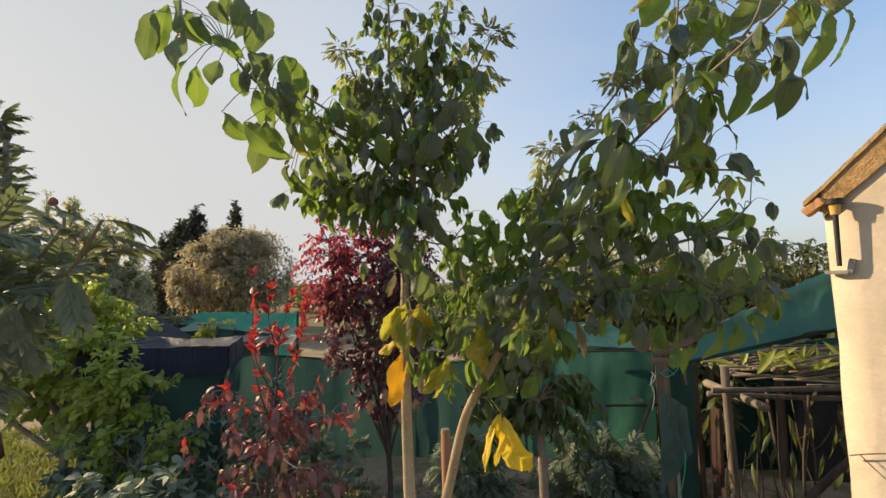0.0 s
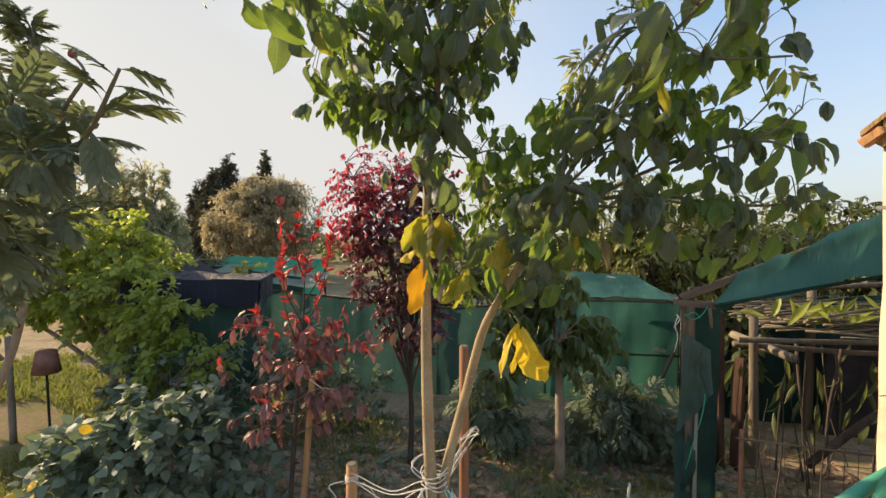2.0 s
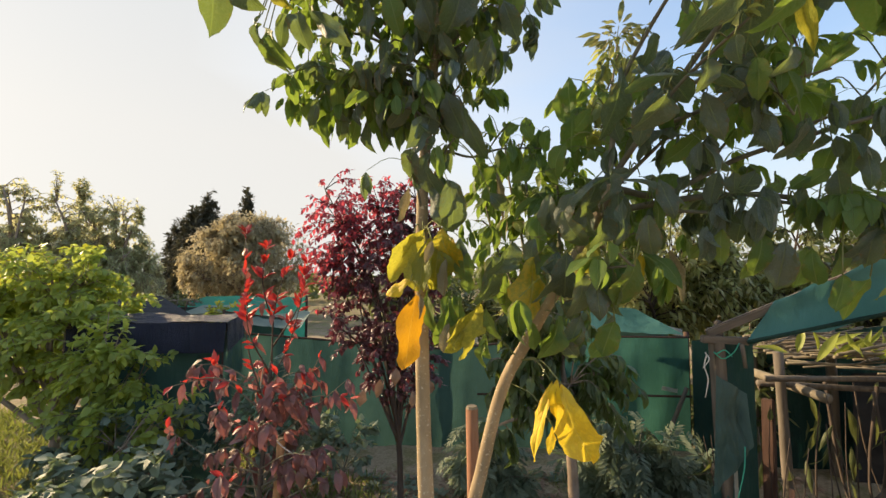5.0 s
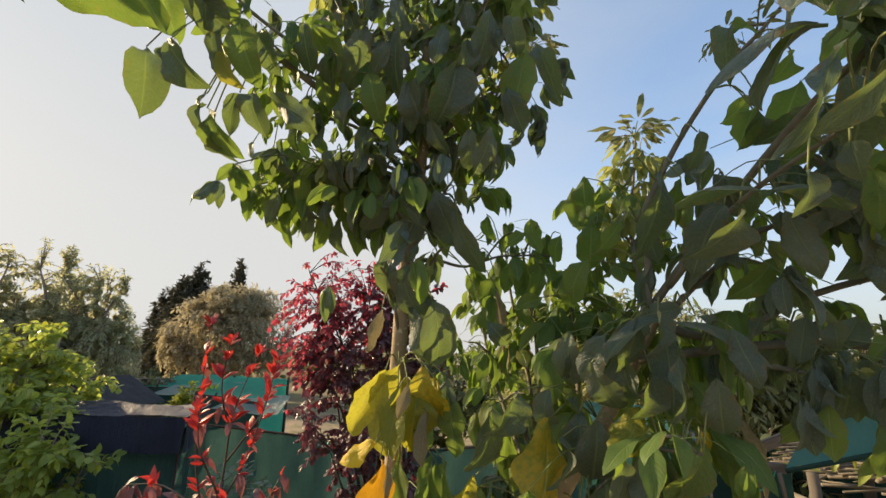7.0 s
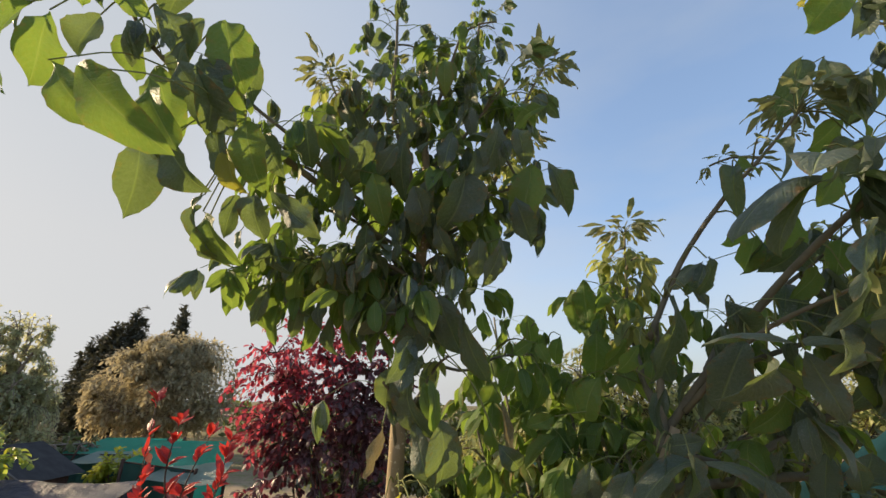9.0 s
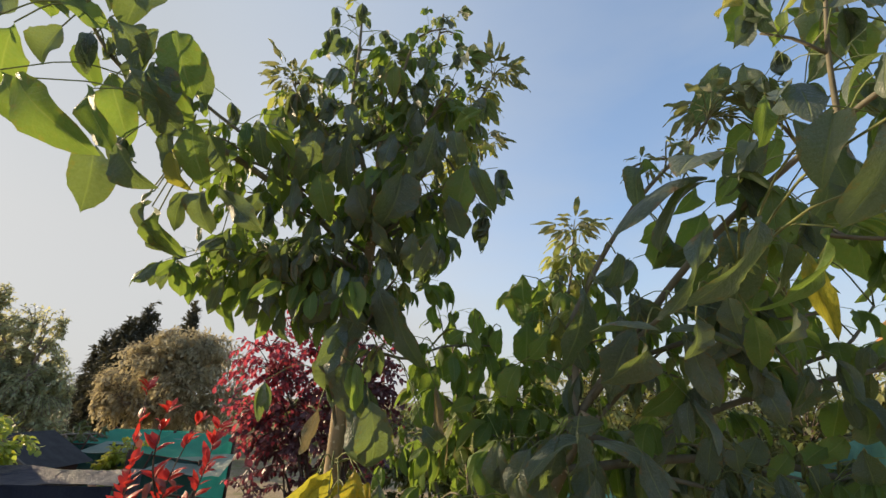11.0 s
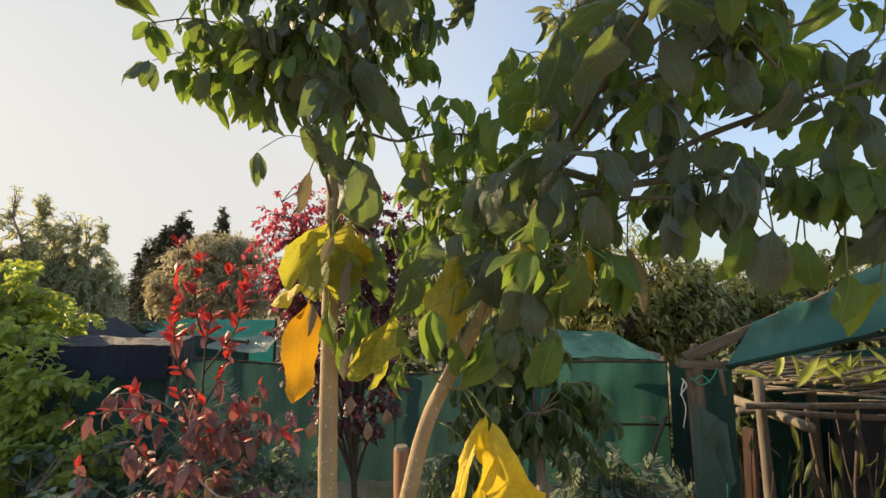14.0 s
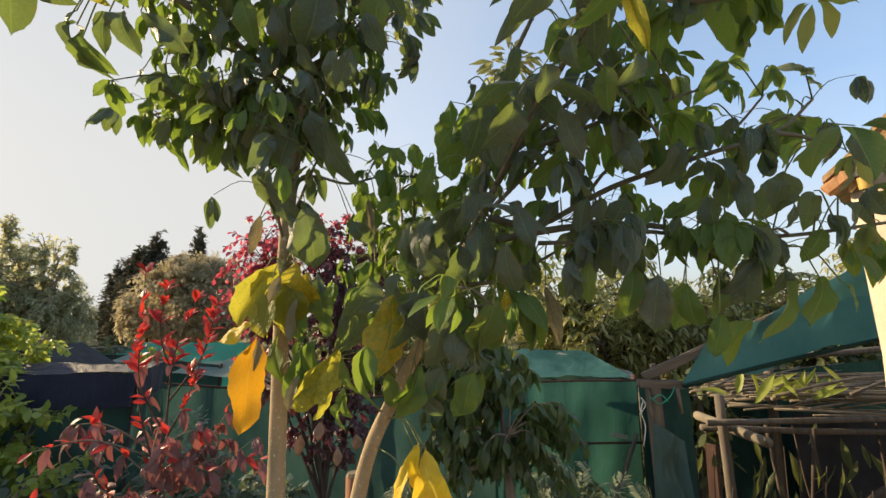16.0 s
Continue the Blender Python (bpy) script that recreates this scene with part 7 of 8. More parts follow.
# ---- net gate post, shade roof and cane stack on the right ----
def build_gate_post():
    t = thing("gate_post", (1.25, 2.28, 0), "grey timber post wrapped in torn green net", "post")
    post = beam("post", (1.265, 2.30, -0.05), (1.235, 2.30, 1.27), 0.055, 0.05, M["old_wood"], t, "weathered timber", 0.004, 0.002)
    beam("cross_bar", (1.16, 2.285, 1.255), (1.37, 2.285, 1.245), 0.03, 0.035, M["old_wood"], t)
    beam("peg", (1.262, 2.32, 1.25), (1.258, 2.32, 1.335), 0.03, 0.03, M["old_wood"], t)
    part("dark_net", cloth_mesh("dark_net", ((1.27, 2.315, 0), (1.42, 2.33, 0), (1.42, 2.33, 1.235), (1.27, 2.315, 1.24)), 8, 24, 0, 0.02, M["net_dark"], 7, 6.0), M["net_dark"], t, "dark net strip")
    part("torn_net", cloth_mesh("torn_net", ((1.175, 2.255, 0.02), (1.265, 2.25, 0.0), (1.275, 2.255, 0.62), (1.165, 2.26, 0.60)), 24, 30, 0, 0.05, M["net"], 9, 13.0), M["net_grey"], t, "dusty hanging net")
    part("pale_strip", cloth_mesh("pale_strip", ((1.262, 2.252, 0.0), (1.285, 2.25, 0.0), (1.277, 2.25, 0.74), (1.262, 2.252, 0.72)), 3, 16, 0, 0.012, M["pale_sheet"], 19, 9.0), M["pale_sheet"], t, "cream selvedge strip")
    part("flap", cloth_mesh("flap", ((1.165, 2.24, 0.58), (1.335, 2.22, 0.80), (1.325, 2.235, 1.02), (1.20, 2.25, 1.10)), 30, 30, 0, 0.055, M["net_grey"], 10, 11.0), M["net_grey"], t, "loose net flap")
    for run in ([(1.29, 2.21, 0.80), (1.275, 2.2, 0.70), (1.235, 2.2, 0.55), (1.205, 2.21, 0.40)], [(1.20, 2.26, 1.2), (1.24, 2.26, 1.17), (1.29, 2.26, 1.2), (1.32, 2.27, 1.24)], [(1.21, 2.26, 1.19), (1.245, 2.255, 1.21), (1.28, 2.26, 1.18)]):
        rod("twine", run, 0.003, 0.0025, M["green_string"], post, "green twine", 5, 4, 0.1)
    for run in ([(1.17, 2.26, 1.19), (1.15, 2.25, 1.14), (1.165, 2.25, 1.08), (1.15, 2.25, 1.0)], [(1.155, 2.25, 1.2), (1.17, 2.245, 1.17), (1.14, 2.245, 1.13)]):
        rod("white_cord", run, 0.003, 0.002, M["string"], post, "white string", 5, 4, 0.1)
    rod("hanging_peg", [(1.325, 2.26, 1.235), (1.335, 2.255, 1.13)], 0.009, 0.008, M["old_wood"], t, "", 7, 2, 0.1)
    shift_thing(t, 1.03, -0.06)


build_gate_post()


def build_shade_roof():
    t = thing("shade_roof", (2.1, 2.2, 0), "sloping timber frame covered with green-blue shade net", "shade roof")
    beam("rafter", (1.20, 2.31, 1.275), (2.6, 2.03, 1.95), 0.03, 0.04, M["old_wood"], t, "weathered rafter")
    part("roof_net", cloth_mesh("roof_net", ((1.33, 2.23, 1.255), (2.6, 2.0, 1.57), (2.6, 2.0, 2.02), (1.46, 2.235, 1.435)), 28, 14, 0.035, 0.06, M["net_blue"], 13, 4.5, (0, -0.3, 0.95)), M["net_blue"], t, "sagging shade net")
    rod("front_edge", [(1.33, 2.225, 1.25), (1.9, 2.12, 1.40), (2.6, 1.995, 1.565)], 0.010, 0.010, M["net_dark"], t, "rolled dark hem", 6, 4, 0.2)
    rod("roof_post", [(2.62, 2.05, 0), (2.62, 2.05, 1.97)], 0.028, 0.026, M["old_wood"], t, "", 8, 3, 0.08)
    shift_thing(t, 1.03, -0.06)
    # added screen: its dark net stands in for shade and keeps sun off the rack
    u = thing("shadow_screen", (2.6, 3.0, 0), "dark green net screen on round posts, added for the shade behind the canes", "screen")
    for x, y, h in ((2.30, 2.95, 1.30), (3.3, 2.9, 1.4)):
        rod("screen_post", [(x, y, 0), (x, y, h)], 0.028, 0.026, M["old_wood"], u, "", 8, 3, 0.08)
    rod("cross_pole", [(2.30, 2.95, 1.28), (3.3, 2.9, 1.36)], 0.018, 0.018, M["old_wood"], u, "", 7, 3, 0.08)
    part("back_net", cloth_mesh("back_net", ((1.55, 3.10, 0.0), (3.7, 2.9, 0.0), (3.7, 2.9, 1.33), (1.55, 3.10, 1.12)), 20, 10, 0, 0.04, M["net_dark"], 17), M["net_dark"], u, "dark green net wall standing in for shade")
    shift_thing(u, 1.29, -0.06)


build_shade_roof()


def build_cane_stack():
    rng = random.Random(14)
    t = thing("cane_rack", (2.0, 2.45, 0), "rough pole rack piled with dry canes and sticks", "rack")
    rod("rack_post", [(1.64, 2.40, -0.02), (1.62, 2.40, 0.5), (1.60, 2.40, 1.17)], 0.026, 0.021, M["old_wood"], t, "round grey post", 9, 4, 0.1)
    rod("rack_post", [(2.55, 2.30, -0.02), (2.55, 2.30, 1.1)], 0.03, 0.026, M["old_wood"], t, "round grey post", 9, 4, 0.1)
    rod("rack_post", [(1.9, 3.05, -0.02), (1.9, 3.05, 1.1)], 0.03, 0.026, M["old_wood"], t, "round grey post", 9, 4, 0.1)
    beam("leaning_plank", (1.50, 2.36, -0.02), (1.53, 2.38, 0.95), 0.05, 0.03, M["dark_wood"], t, "dark leaning plank")
    beam("dark_plank", (1.44, 2.36, -0.02), (1.40, 2.36, 1.2), 0.045, 0.03, M["dark_wood"], t, "dark plank")
    rod("rack_pole", [(1.50, 2.35, 1.055), (2.0, 2.34, 1.06), (2.7, 2.30, 1.075)], 0.015, 0.012, M["old_wood"], t, "", 9, 4, 0.12)
    rod("rack_pole", [(1.53, 2.45, 1.01), (2.1, 2.44, 0.985), (2.7, 2.40, 0.98)], 0.016, 0.013, M["old_wood"], t, "", 9, 4, 0.12)
    rod("cut_pole", [(1.72, 2.27, 0.985), (1.70, 2.75, 1.0)], 0.024, 0.024, M["cane"], t, "", 9, 2, 0.06)
    for k in range(115):
        x0 = rng.uniform(1.72, 2.2)
        y, z = rng.uniform(2.32, 3.0), 1.09 + rng.uniform(0, 0.09)
        a = (x0, y + rng.uniform(-0.1, 0.1), z)
        b = (x0 + rng.uniform(0.4, 1.0), y + rng.uniform(-0.32, 0.32), z + rng.uniform(-0.03, 0.08))
        mid = ((a[0] + b[0]) / 2, (a[1] + b[1]) / 2, (a[2] + b[2]) / 2 + rng.uniform(-0.02, 0.03))
        r = rng.uniform(0.003, 0.0095)
        rod("cane", [a, mid, b], r, r * 0.6, M["cane"] if k % 4 else M["old_wood"], t, "", 6, 3, 0.1, k)
    for k in range(10):
        x = rng.uniform(1.65, 2.7)
        a = (x, rng.uniform(2.25, 2.5), 1.02)
        b = (x + rng.uniform(-0.2, 0.2), a[1] + rng.uniform(-0.05, 0.1), rng.uniform(0.0, 0.3))
        rod("dry_stem", [a, ((a[0] + b[0]) / 2 + rng.uniform(-0.06, 0.06), a[1], (a[2] + b[2]) / 2), b], rng.uniform(0.004, 0.011), 0.003, M["dark_bark"], t, "", 5, 3, 0.1, k)
    rod("slanting_pole", [(1.78, 2.24, 0.45), (2.15, 2.22, 0.78), (2.6, 2.2, 0.98)], 0.02, 0.016, M["dark_bark"], t, "", 7, 3, 0.1)
    # black sheet put in for the deep shade under the canes; no real cloth
    part("dark_cloth", cloth_mesh("dark_cloth", ((2.32, 2.86, 0.02), (3.0, 2.76, 0.02), (3.0, 2.76, 0.99), (2.34, 2.86, 0.97)), 10, 10, 0, 0.03, M["felt"], 15), M["felt"], t, "black sheet standing in for deep shade")
    # hanging long leaves and fresh green tips on the stack
    v = leaf_set("leaf", 4, 0.24, 0.045, M["dark"], "lance", (0.1, 0.5), 0.4, 0.03, 8, 2, 71)
    w = leaf_set("leaf", 4, 0.20, 0.042, M["cane_leaf"], "lance", (0.1, 0.6), 0.4, 0.03, 8, 2, 72)
    for k in range(36):
        p = (rng.uniform(1.5, 2.8), rng.uniform(2.35, 2.9), rng.uniform(0.5, 1.02))
        part("leaf", v[k % 4][0], M["dark"], t, "", True, place(p, (rng.uniform(-0.6, 0.6), rng.uniform(-0.5, 0.1), -1), (rng.uniform(-1, 1), -1, 0.2), rng.uniform(0.45, 0.95)))
    for k in range(26):
        p = (rng.uniform(1.72, 2.5), rng.uniform(2.3, 2.7), 1.12 + rng.uniform(0, 0.05))
        part("leaf", w[k % 4][0], M["cane_leaf"], t, "fresh yellow-green leaf", True, place(p, (rng.uniform(-0.9, 0.9), rng.uniform(-0.5, 0.3), rng.uniform(0.1, 1.0)), (rng.uniform(-0.5, 0.5), -0.7, 0.6), rng.uniform(0.55, 1.0)))
    shift_thing(t, 1.29, -0.06)


build_cane_stack()


def build_dry_stalks():
    rng = random.Random(44)
    t = thing("dry_stalks", (2.0, 2.6, 0), "thicket of thin dark dry stalks with withered leaves", "stalks")
    runs = []
    v = leaf_set("leaf", 4, 0.17, 0.036, M["dark"], "lance", (0.2, 0.9), 0.4, 0.05, 6, 1, 73)
    for k in range(24):
        x, y = rng.uniform(1.5, 3.1), rng.uniform(2.45, 3.0)
        h = rng.uniform(0.45, 0.92)
        top = (x + rng.uniform(-0.12, 0.12), y + rng.uniform(-0.08, 0.08), h)
        runs.append(([(x, y, -0.02), ((x + top[0]) / 2 + rng.uniform(-0.03, 0.03), (y + top[1]) / 2, h * 0.5), top], rng.uniform(0.004, 0.009), 0.002))
        for q in range(4):
            f = rng.uniform(0.35, 1.0)
            p = (x + (top[0] - x) * f, y + (top[1] - y) * f, h * f)
            part("leaf", v[(k + q) % 4][0], M["dark"], t, "", True, place(p, (rng.uniform(-0.8, 0.8), rng.uniform(-0.6, 0.3), -1), (rng.uniform(-1, 1), -1, 0.2), rng.uniform(0.5, 1.0))) if q < 1 else None
    part("stalk_mass", tubes_mesh("stalk_mass", runs, M["dark_bark"], 5, 3, 0.1), M["dark_bark"], t)["kind"] = "stuff"


build_dry_stalks()


def build_wire_fence():
    t = thing("wire_fence", (2.0, 2.12, 0), "low rusty wire mesh fence with a thin rail", "fence")
    runs = []
    for k in range(24):
        x = 1.45 + k * 0.062
        runs.append(([(x, 2.16 - (x - 1.45) * 0.12, 0.0), (x + 0.004 * math.sin(k * 2.1), 2.16 - (x - 1.45) * 0.12, 0.60)], 0.0016, 0.0016))
    for j in range(7):
        z = 0.08 + j * 0.085
        runs.append(([(1.45, 2.16, z), (2.1, 2.08, z + 0.01), (2.9, 1.985, z)], 0.0014, 0.0014))
    part("mesh", tubes_mesh("mesh", runs, M["wire"], 4, 2), M["wire"], t)
    rod("top_rail", [(1.42, 2.165, 0.60), (2.1, 2.08, 0.575), (2.9, 1.98, 0.56)], 0.006, 0.006, M["old_wood"], t, "", 6, 3, 0.1)
    for x in (1.45, 2.2, 2.9):
        rod("fence_post", [(x, 2.17 - (x - 1.45) * 0.12, 0), (x, 2.17 - (x - 1.45) * 0.12, 0.64)], 0.012, 0.011, M["stake_red"], t, "", 6, 2, 0.05)
    shift_thing(t, 1.03, -0.06)


build_wire_fence()


# ---- house corner ----
def build_house():
    h = thing("house", (1.9, 1.0, 0), "old plastered house corner with a rough curved gable", "house")
    a = Vector((1.52, 1.62, 0))
    along = Vector((0.62, -0.78, 0)).normalized()
    inward = Vector((0.78, 0.62, 0)).normalized()
    # the gable wall: a thick slab whose top curves upwards from the eave
    n = 26
    bm = bmesh.new()
    rows = []
    for i in range(n + 1):
        s = 2.6 * i / n
        top = 2.02 + 1.02 * min(s, 2.6 - s) + 0.10 * min(s, 2.6 - s) ** 2
        col = []
        for j in range(15):
            z = -0.05 + (top + 0.05) * j / 14
            lean = 0.03 * (1 - z / 2.0) if i == 0 else 0.0
            bulge = 0.012 * noise.noise(Vector((s * 2.2, z * 2.2, 4))) + 0.004 * noise.noise(Vector((s * 9, z * 9, 1)))
            p = a + along * (s + 0.02 * noise.noise(Vector((0, z * 3, 9))) * (i == 0)) - inward * bulge + Vector((0, 0, z)) + along * lean
            col.append(bm.verts.new(p))
        rows.append(col)
    for i in range(n):
        for j in range(14):
            bm.faces.new((rows[i][j], rows[i + 1][j], rows[i + 1][j + 1], rows[i][j + 1]))
    ret = bmesh.ops.extrude_face_region(bm, geom=list(bm.faces))
    bmesh.ops.translate(bm, vec=inward * 0.22, verts=[g for g in ret["geom"] if isinstance(g, bmesh.types.BMVert)])
    bmesh.ops.recalc_face_normals(bm, faces=list(bm.faces))
    wall = part("wall", bm, M["plaster"], h, "cream plaster, stained and uneven", True)
    # rough plaster band under the roof edge, and the roof skin over it
    def skin(name, drop, rise, out, thick, mat, label, ends=(0.0, 2.6), jag=0.0, owner=None):
        bm = bmesh.new()
        prev = None
        for i in range(41):
            s = ends[0] + (ends[1] - ends[0]) * i / 40
            k = max(s, 0.0)
            top = 2.02 + 1.02 * min(k, 2.6 - k) + 0.10 * min(k, 2.6 - k) ** 2 + (s - k) * 0.85
            jz = jag * noise.noise(Vector((s * 9, 3, 1))) + jag * 0.6 * noise.noise(Vector((s * 23, 3, 7)))
            front, behind = a + along * s - inward * out, a + along * s + inward * thick
            ring = [bm.verts.new(p) for p in (front + Vector((0, 0, top - drop + jz)), front + Vector((0, 0, top + rise + jz * 0.4)), behind + Vector((0, 0, top + rise)), behind + Vector((0, 0, top - drop)))]
            if prev:
                for q in range(4):
                    bm.faces.new((prev[q], prev[(q + 1) % 4], ring[(q + 1) % 4], ring[q]))
            else:
                bm.faces.new(list(reversed(ring)))
            prev = ring
        bm.faces.new(prev)
        bmesh.ops.recalc_face_normals(bm, faces=list(bm.faces))
        return part(name, bm, mat, owner or h, label)
    skin("render_band", 0.09, 0.012, 0.018, 0.10, M["adobe"], "rough ochre render along the gable", (0.0, 2.6), 0.05, wall)
    skin("roof", -0.012, 0.03, 0.026, 0.45, M["adobe"], "rough brown roof edge", (-0.058, 2.6), 0.014)
    roof = [c for c in h.children if c.name.startswith("roof")][0]
    beam("eave_board", a - along * 0.056 - inward * 0.012 + Vector((0, 0, 1.948)), a + along * 0.004 - inward * 0.012 + Vector((0, 0, 1.995)), 0.05, 0.034, M["board"], roof, "orange-brown eave board")
    # the rest of the house: two long walls, the far gable and a pitched roof
    run = Vector((0.993, -0.12, 0)) * 2.4
    b = a + along * 2.6
    ridge = a + along * 1.3 + Vector((0, 0, 3.515))

    def slab(name, corners, push, mat, label):
        bm = bmesh.new()
        low = [bm.verts.new(p) for p in corners]
        high = [bm.verts.new(Vector(p) + push) for p in corners]
        n = len(corners)
        bm.faces.new(low)
        bm.faces.new(list(reversed(high)))
        for q in range(n):
            bm.faces.new((low[q], low[(q + 1) % n], high[(q + 1) % n], high[q]))
        bmesh.ops.recalc_face_normals(bm, faces=list(bm.faces))
        part(name, bm, mat, h, label)

    up, back = Vector((0, 0, 1.98)), inward * 0.225
    for corner, side in ((a + along * 0.03, along * 0.16), (b - along * 0.03, along * -0.16)):
        p = corner + back
        slab("side_wall", [p, p + run, p + run + up, p + up], side, M["plaster"], "cream side wall")
    far = a + back + run
    slab("back_wall", [far + along * 0.03, far + along * 2.57, far + along * 2.57 + up, far + along * 1.3 + Vector((0, 0, 3.46)), far + along * 0.03 + up], run.normalized() * 0.16, M["plaster"], "cream back gable")
    for eave, s in ((a - along * 0.058, 1), (b + along * 0.058, -1)):
        e = eave + inward * 0.452 + Vector((0, 0, 1.99))
        r = ridge + inward * 0.452
        slab("roof_slope", [e, r, r + run, e + run], Vector((0, 0, 0.05)), M["adobe"], "rough brown roof")
    # solar torch fixed to the wall
    L = thing("solar_lamp", tuple(a + along * 0.04 - inward * 0.05 + Vector((0, 0, 1.62))), "black solar garden lamp strapped to the wall", "lamp")
    c = a + along * 0.04 - inward * 0.045

    def disc(name, z0, z1, r0, r1, mat, label):
        bm = bmesh.new()
        bmesh.ops.create_cone(bm, cap_ends=True, segments=20, radius1=r0, radius2=r1, depth=z1 - z0)
        bmesh.ops.bevel(bm, geom=[e for e in bm.edges if e.calc_length() < 0.03], offset=0.0015, segments=1, affect="EDGES")
        part(name, bm, mat, L, label, False, Matrix.Translation(c + Vector((0, 0, (z0 + z1) / 2))))
    disc("cap", 1.970, 1.992, 0.026, 0.028, M["black"], "black solar cap")
    disc("lens", 1.930, 1.970, 0.015, 0.018, M["amber"], "amber lens")
    disc("tube", 1.735, 1.930, 0.008, 0.009, M["black"], "black tube")
    bm = box_bm((0.07, 0.022, 0.014), 0.002)
    part("bracket", bm, M["steel"], L, "steel bracket", False, Matrix.Translation(c + inward * 0.02 + Vector((0, 0, 1.712)) - along * 0.012) @ Matrix.Rotation(math.atan2(along.y, along.x), 4, "Z"))
    bm = box_bm((0.02, 0.025, 0.055), 0.003)
    part("clamp", bm, M["steel"], L, "steel clamp", False, Matrix.Translation(c + inward * 0.025 + Vector((0, 0, 1.735)) + along * 0.03) @ Matrix.Rotation(math.atan2(along.y, along.x), 4, "Z") @ Matrix.Rotation(0.2, 4, "Y"))
    wire = thing("wall_wire", tuple(a + along * 0.1 - inward * 0.02 + Vector((0, 0, 1.0))), "thin bent wire hanging on the wall", "wire")
    b0 = a - inward * 0.02
    part("strand", tubes_mesh("strand", [([b0 + along * 0.02 + Vector((0, 0, 1.03)), b0 + along * 0.10 + Vector((0, 0, 1.06)), b0 + along * 0.24 + Vector((0, 0, 1.10))], 0.0025, 0.0025), ([b0 + along * 0.05 + Vector((0, 0, 1.04)), b0 + along * 0.12 + Vector((0, 0, 0.97)), b0 + along * 0.2 + Vector((0, 0, 0.93))], 0.002, 0.002)], M["wire"], 5), M["wire"], wire)


build_house()


# ---- green pipe near the path ----
def build_pipe():
    t = thing("green_pipe", (0.80, 0.80, 0), "bent green plastic pipe with an open end", "pipe")

    def hollow(name, pts, r):
        run = spline(pts, 6)
        v, f, u = tube_arrays(run, r, r, 16)
        f = [g for g in f if len(g) == 4]
        v2, f2, u2 = tube_arrays(run, r * 0.86, r * 0.86, 16)
        f2 = [tuple(reversed(g)) for g in f2 if len(g) == 4]
        k = len(v)
        rim = [(i, (i + 1) % 16, k + (i + 1) % 16, k + i) for i in range(16)]
        return part(name, finish(name, v + v2, f + [tuple(x + k for x in g) for g in f2] + [tuple(reversed(g)) for g in rim], u + u2, M["pipe"]), M["pipe"], t)
    hollow("short_pipe", [(0.728, 0.775, 1.095), (0.79, 0.80, 1.115), (0.89, 0.84, 1.14)], 0.0125)
    hollow("long_pipe", [(0.90, 0.80, 1.19), (0.83, 0.775, 1.155), (0.775, 0.75, 1.09), (0.73, 0.735, 0.99), (0.69, 0.74, 0.6), (0.69, 0.75, 0.0)], 0.019)


build_pipe()


# ---- plants on the left ----
def build_citrus():
    rng = random.Random(31)
    t = thing("citrus_tree", (-3.45, 3.6, 0), "bushy citrus tree with yellow-green leaves", "tree")
    blobs = [((-3.3, 3.6, 1.15), (0.80, 0.7, 0.5)), ((-2.85, 3.3, 0.95), (0.55, 0.45, 0.45)), ((-3.9, 3.5, 1.05), (0.5, 0.6, 0.35)), ((-4.3, 3.5, 0.95), (0.5, 0.45, 0.4)), ((-4.7, 3.4, 0.75), (0.4, 0.4, 0.35)), ((-3.2, 3.5, 1.55), (0.5, 0.45, 0.28)), ((-2.45, 2.98, 0.72), (0.40, 0.28, 0.30)), ((-3.75, 3.5, 1.4), (0.4, 0.4, 0.28)), ((-2.15, 2.88, 0.52), (0.36, 0.24, 0.32)), ((-2.35, 3.0, 0.92), (0.36, 0.22, 0.22)), ((-1.88, 2.92, 0.68), (0.32, 0.2, 0.22)), ((-2.45, 3.02, 1.18), (0.34, 0.22, 0.24)), ((-2.15, 2.98, 0.98), (0.26, 0.2, 0.2))]
    poses = grow_tree(t, (-3.15, 3.5, 0), (-3.1, 3.45, 0.4), blobs, 24, 1050, 14, rng, 0.045, 0.2, M["grey_bark"], droop=0.25, up=0.5)
    v = leaf_set("leaf", 4, 0.065, 0.036, M["citrus"], "oval", (0.1, 0.5), 0.35, 0.03, 4, 1, 81)
    w = leaf_set("leaf", 3, 0.055, 0.03, M["citrus_new"], "oval", (0.1, 0.4), 0.35, 0.03, 4, 1, 82)
    a, b = [], []
    for m in poses:
        (b if rng.random() < 0.10 + 0.28 * max(0, m.translation.z - 1.1) else a).append(m)
    hang_leaves(t, v, nearest_first(a), rng, 230, M["citrus"])
    hang_leaves(t, w, nearest_first(b), rng, 70, M["citrus_new"], "new_growth", "yellow-green young leaf")


build_citrus()


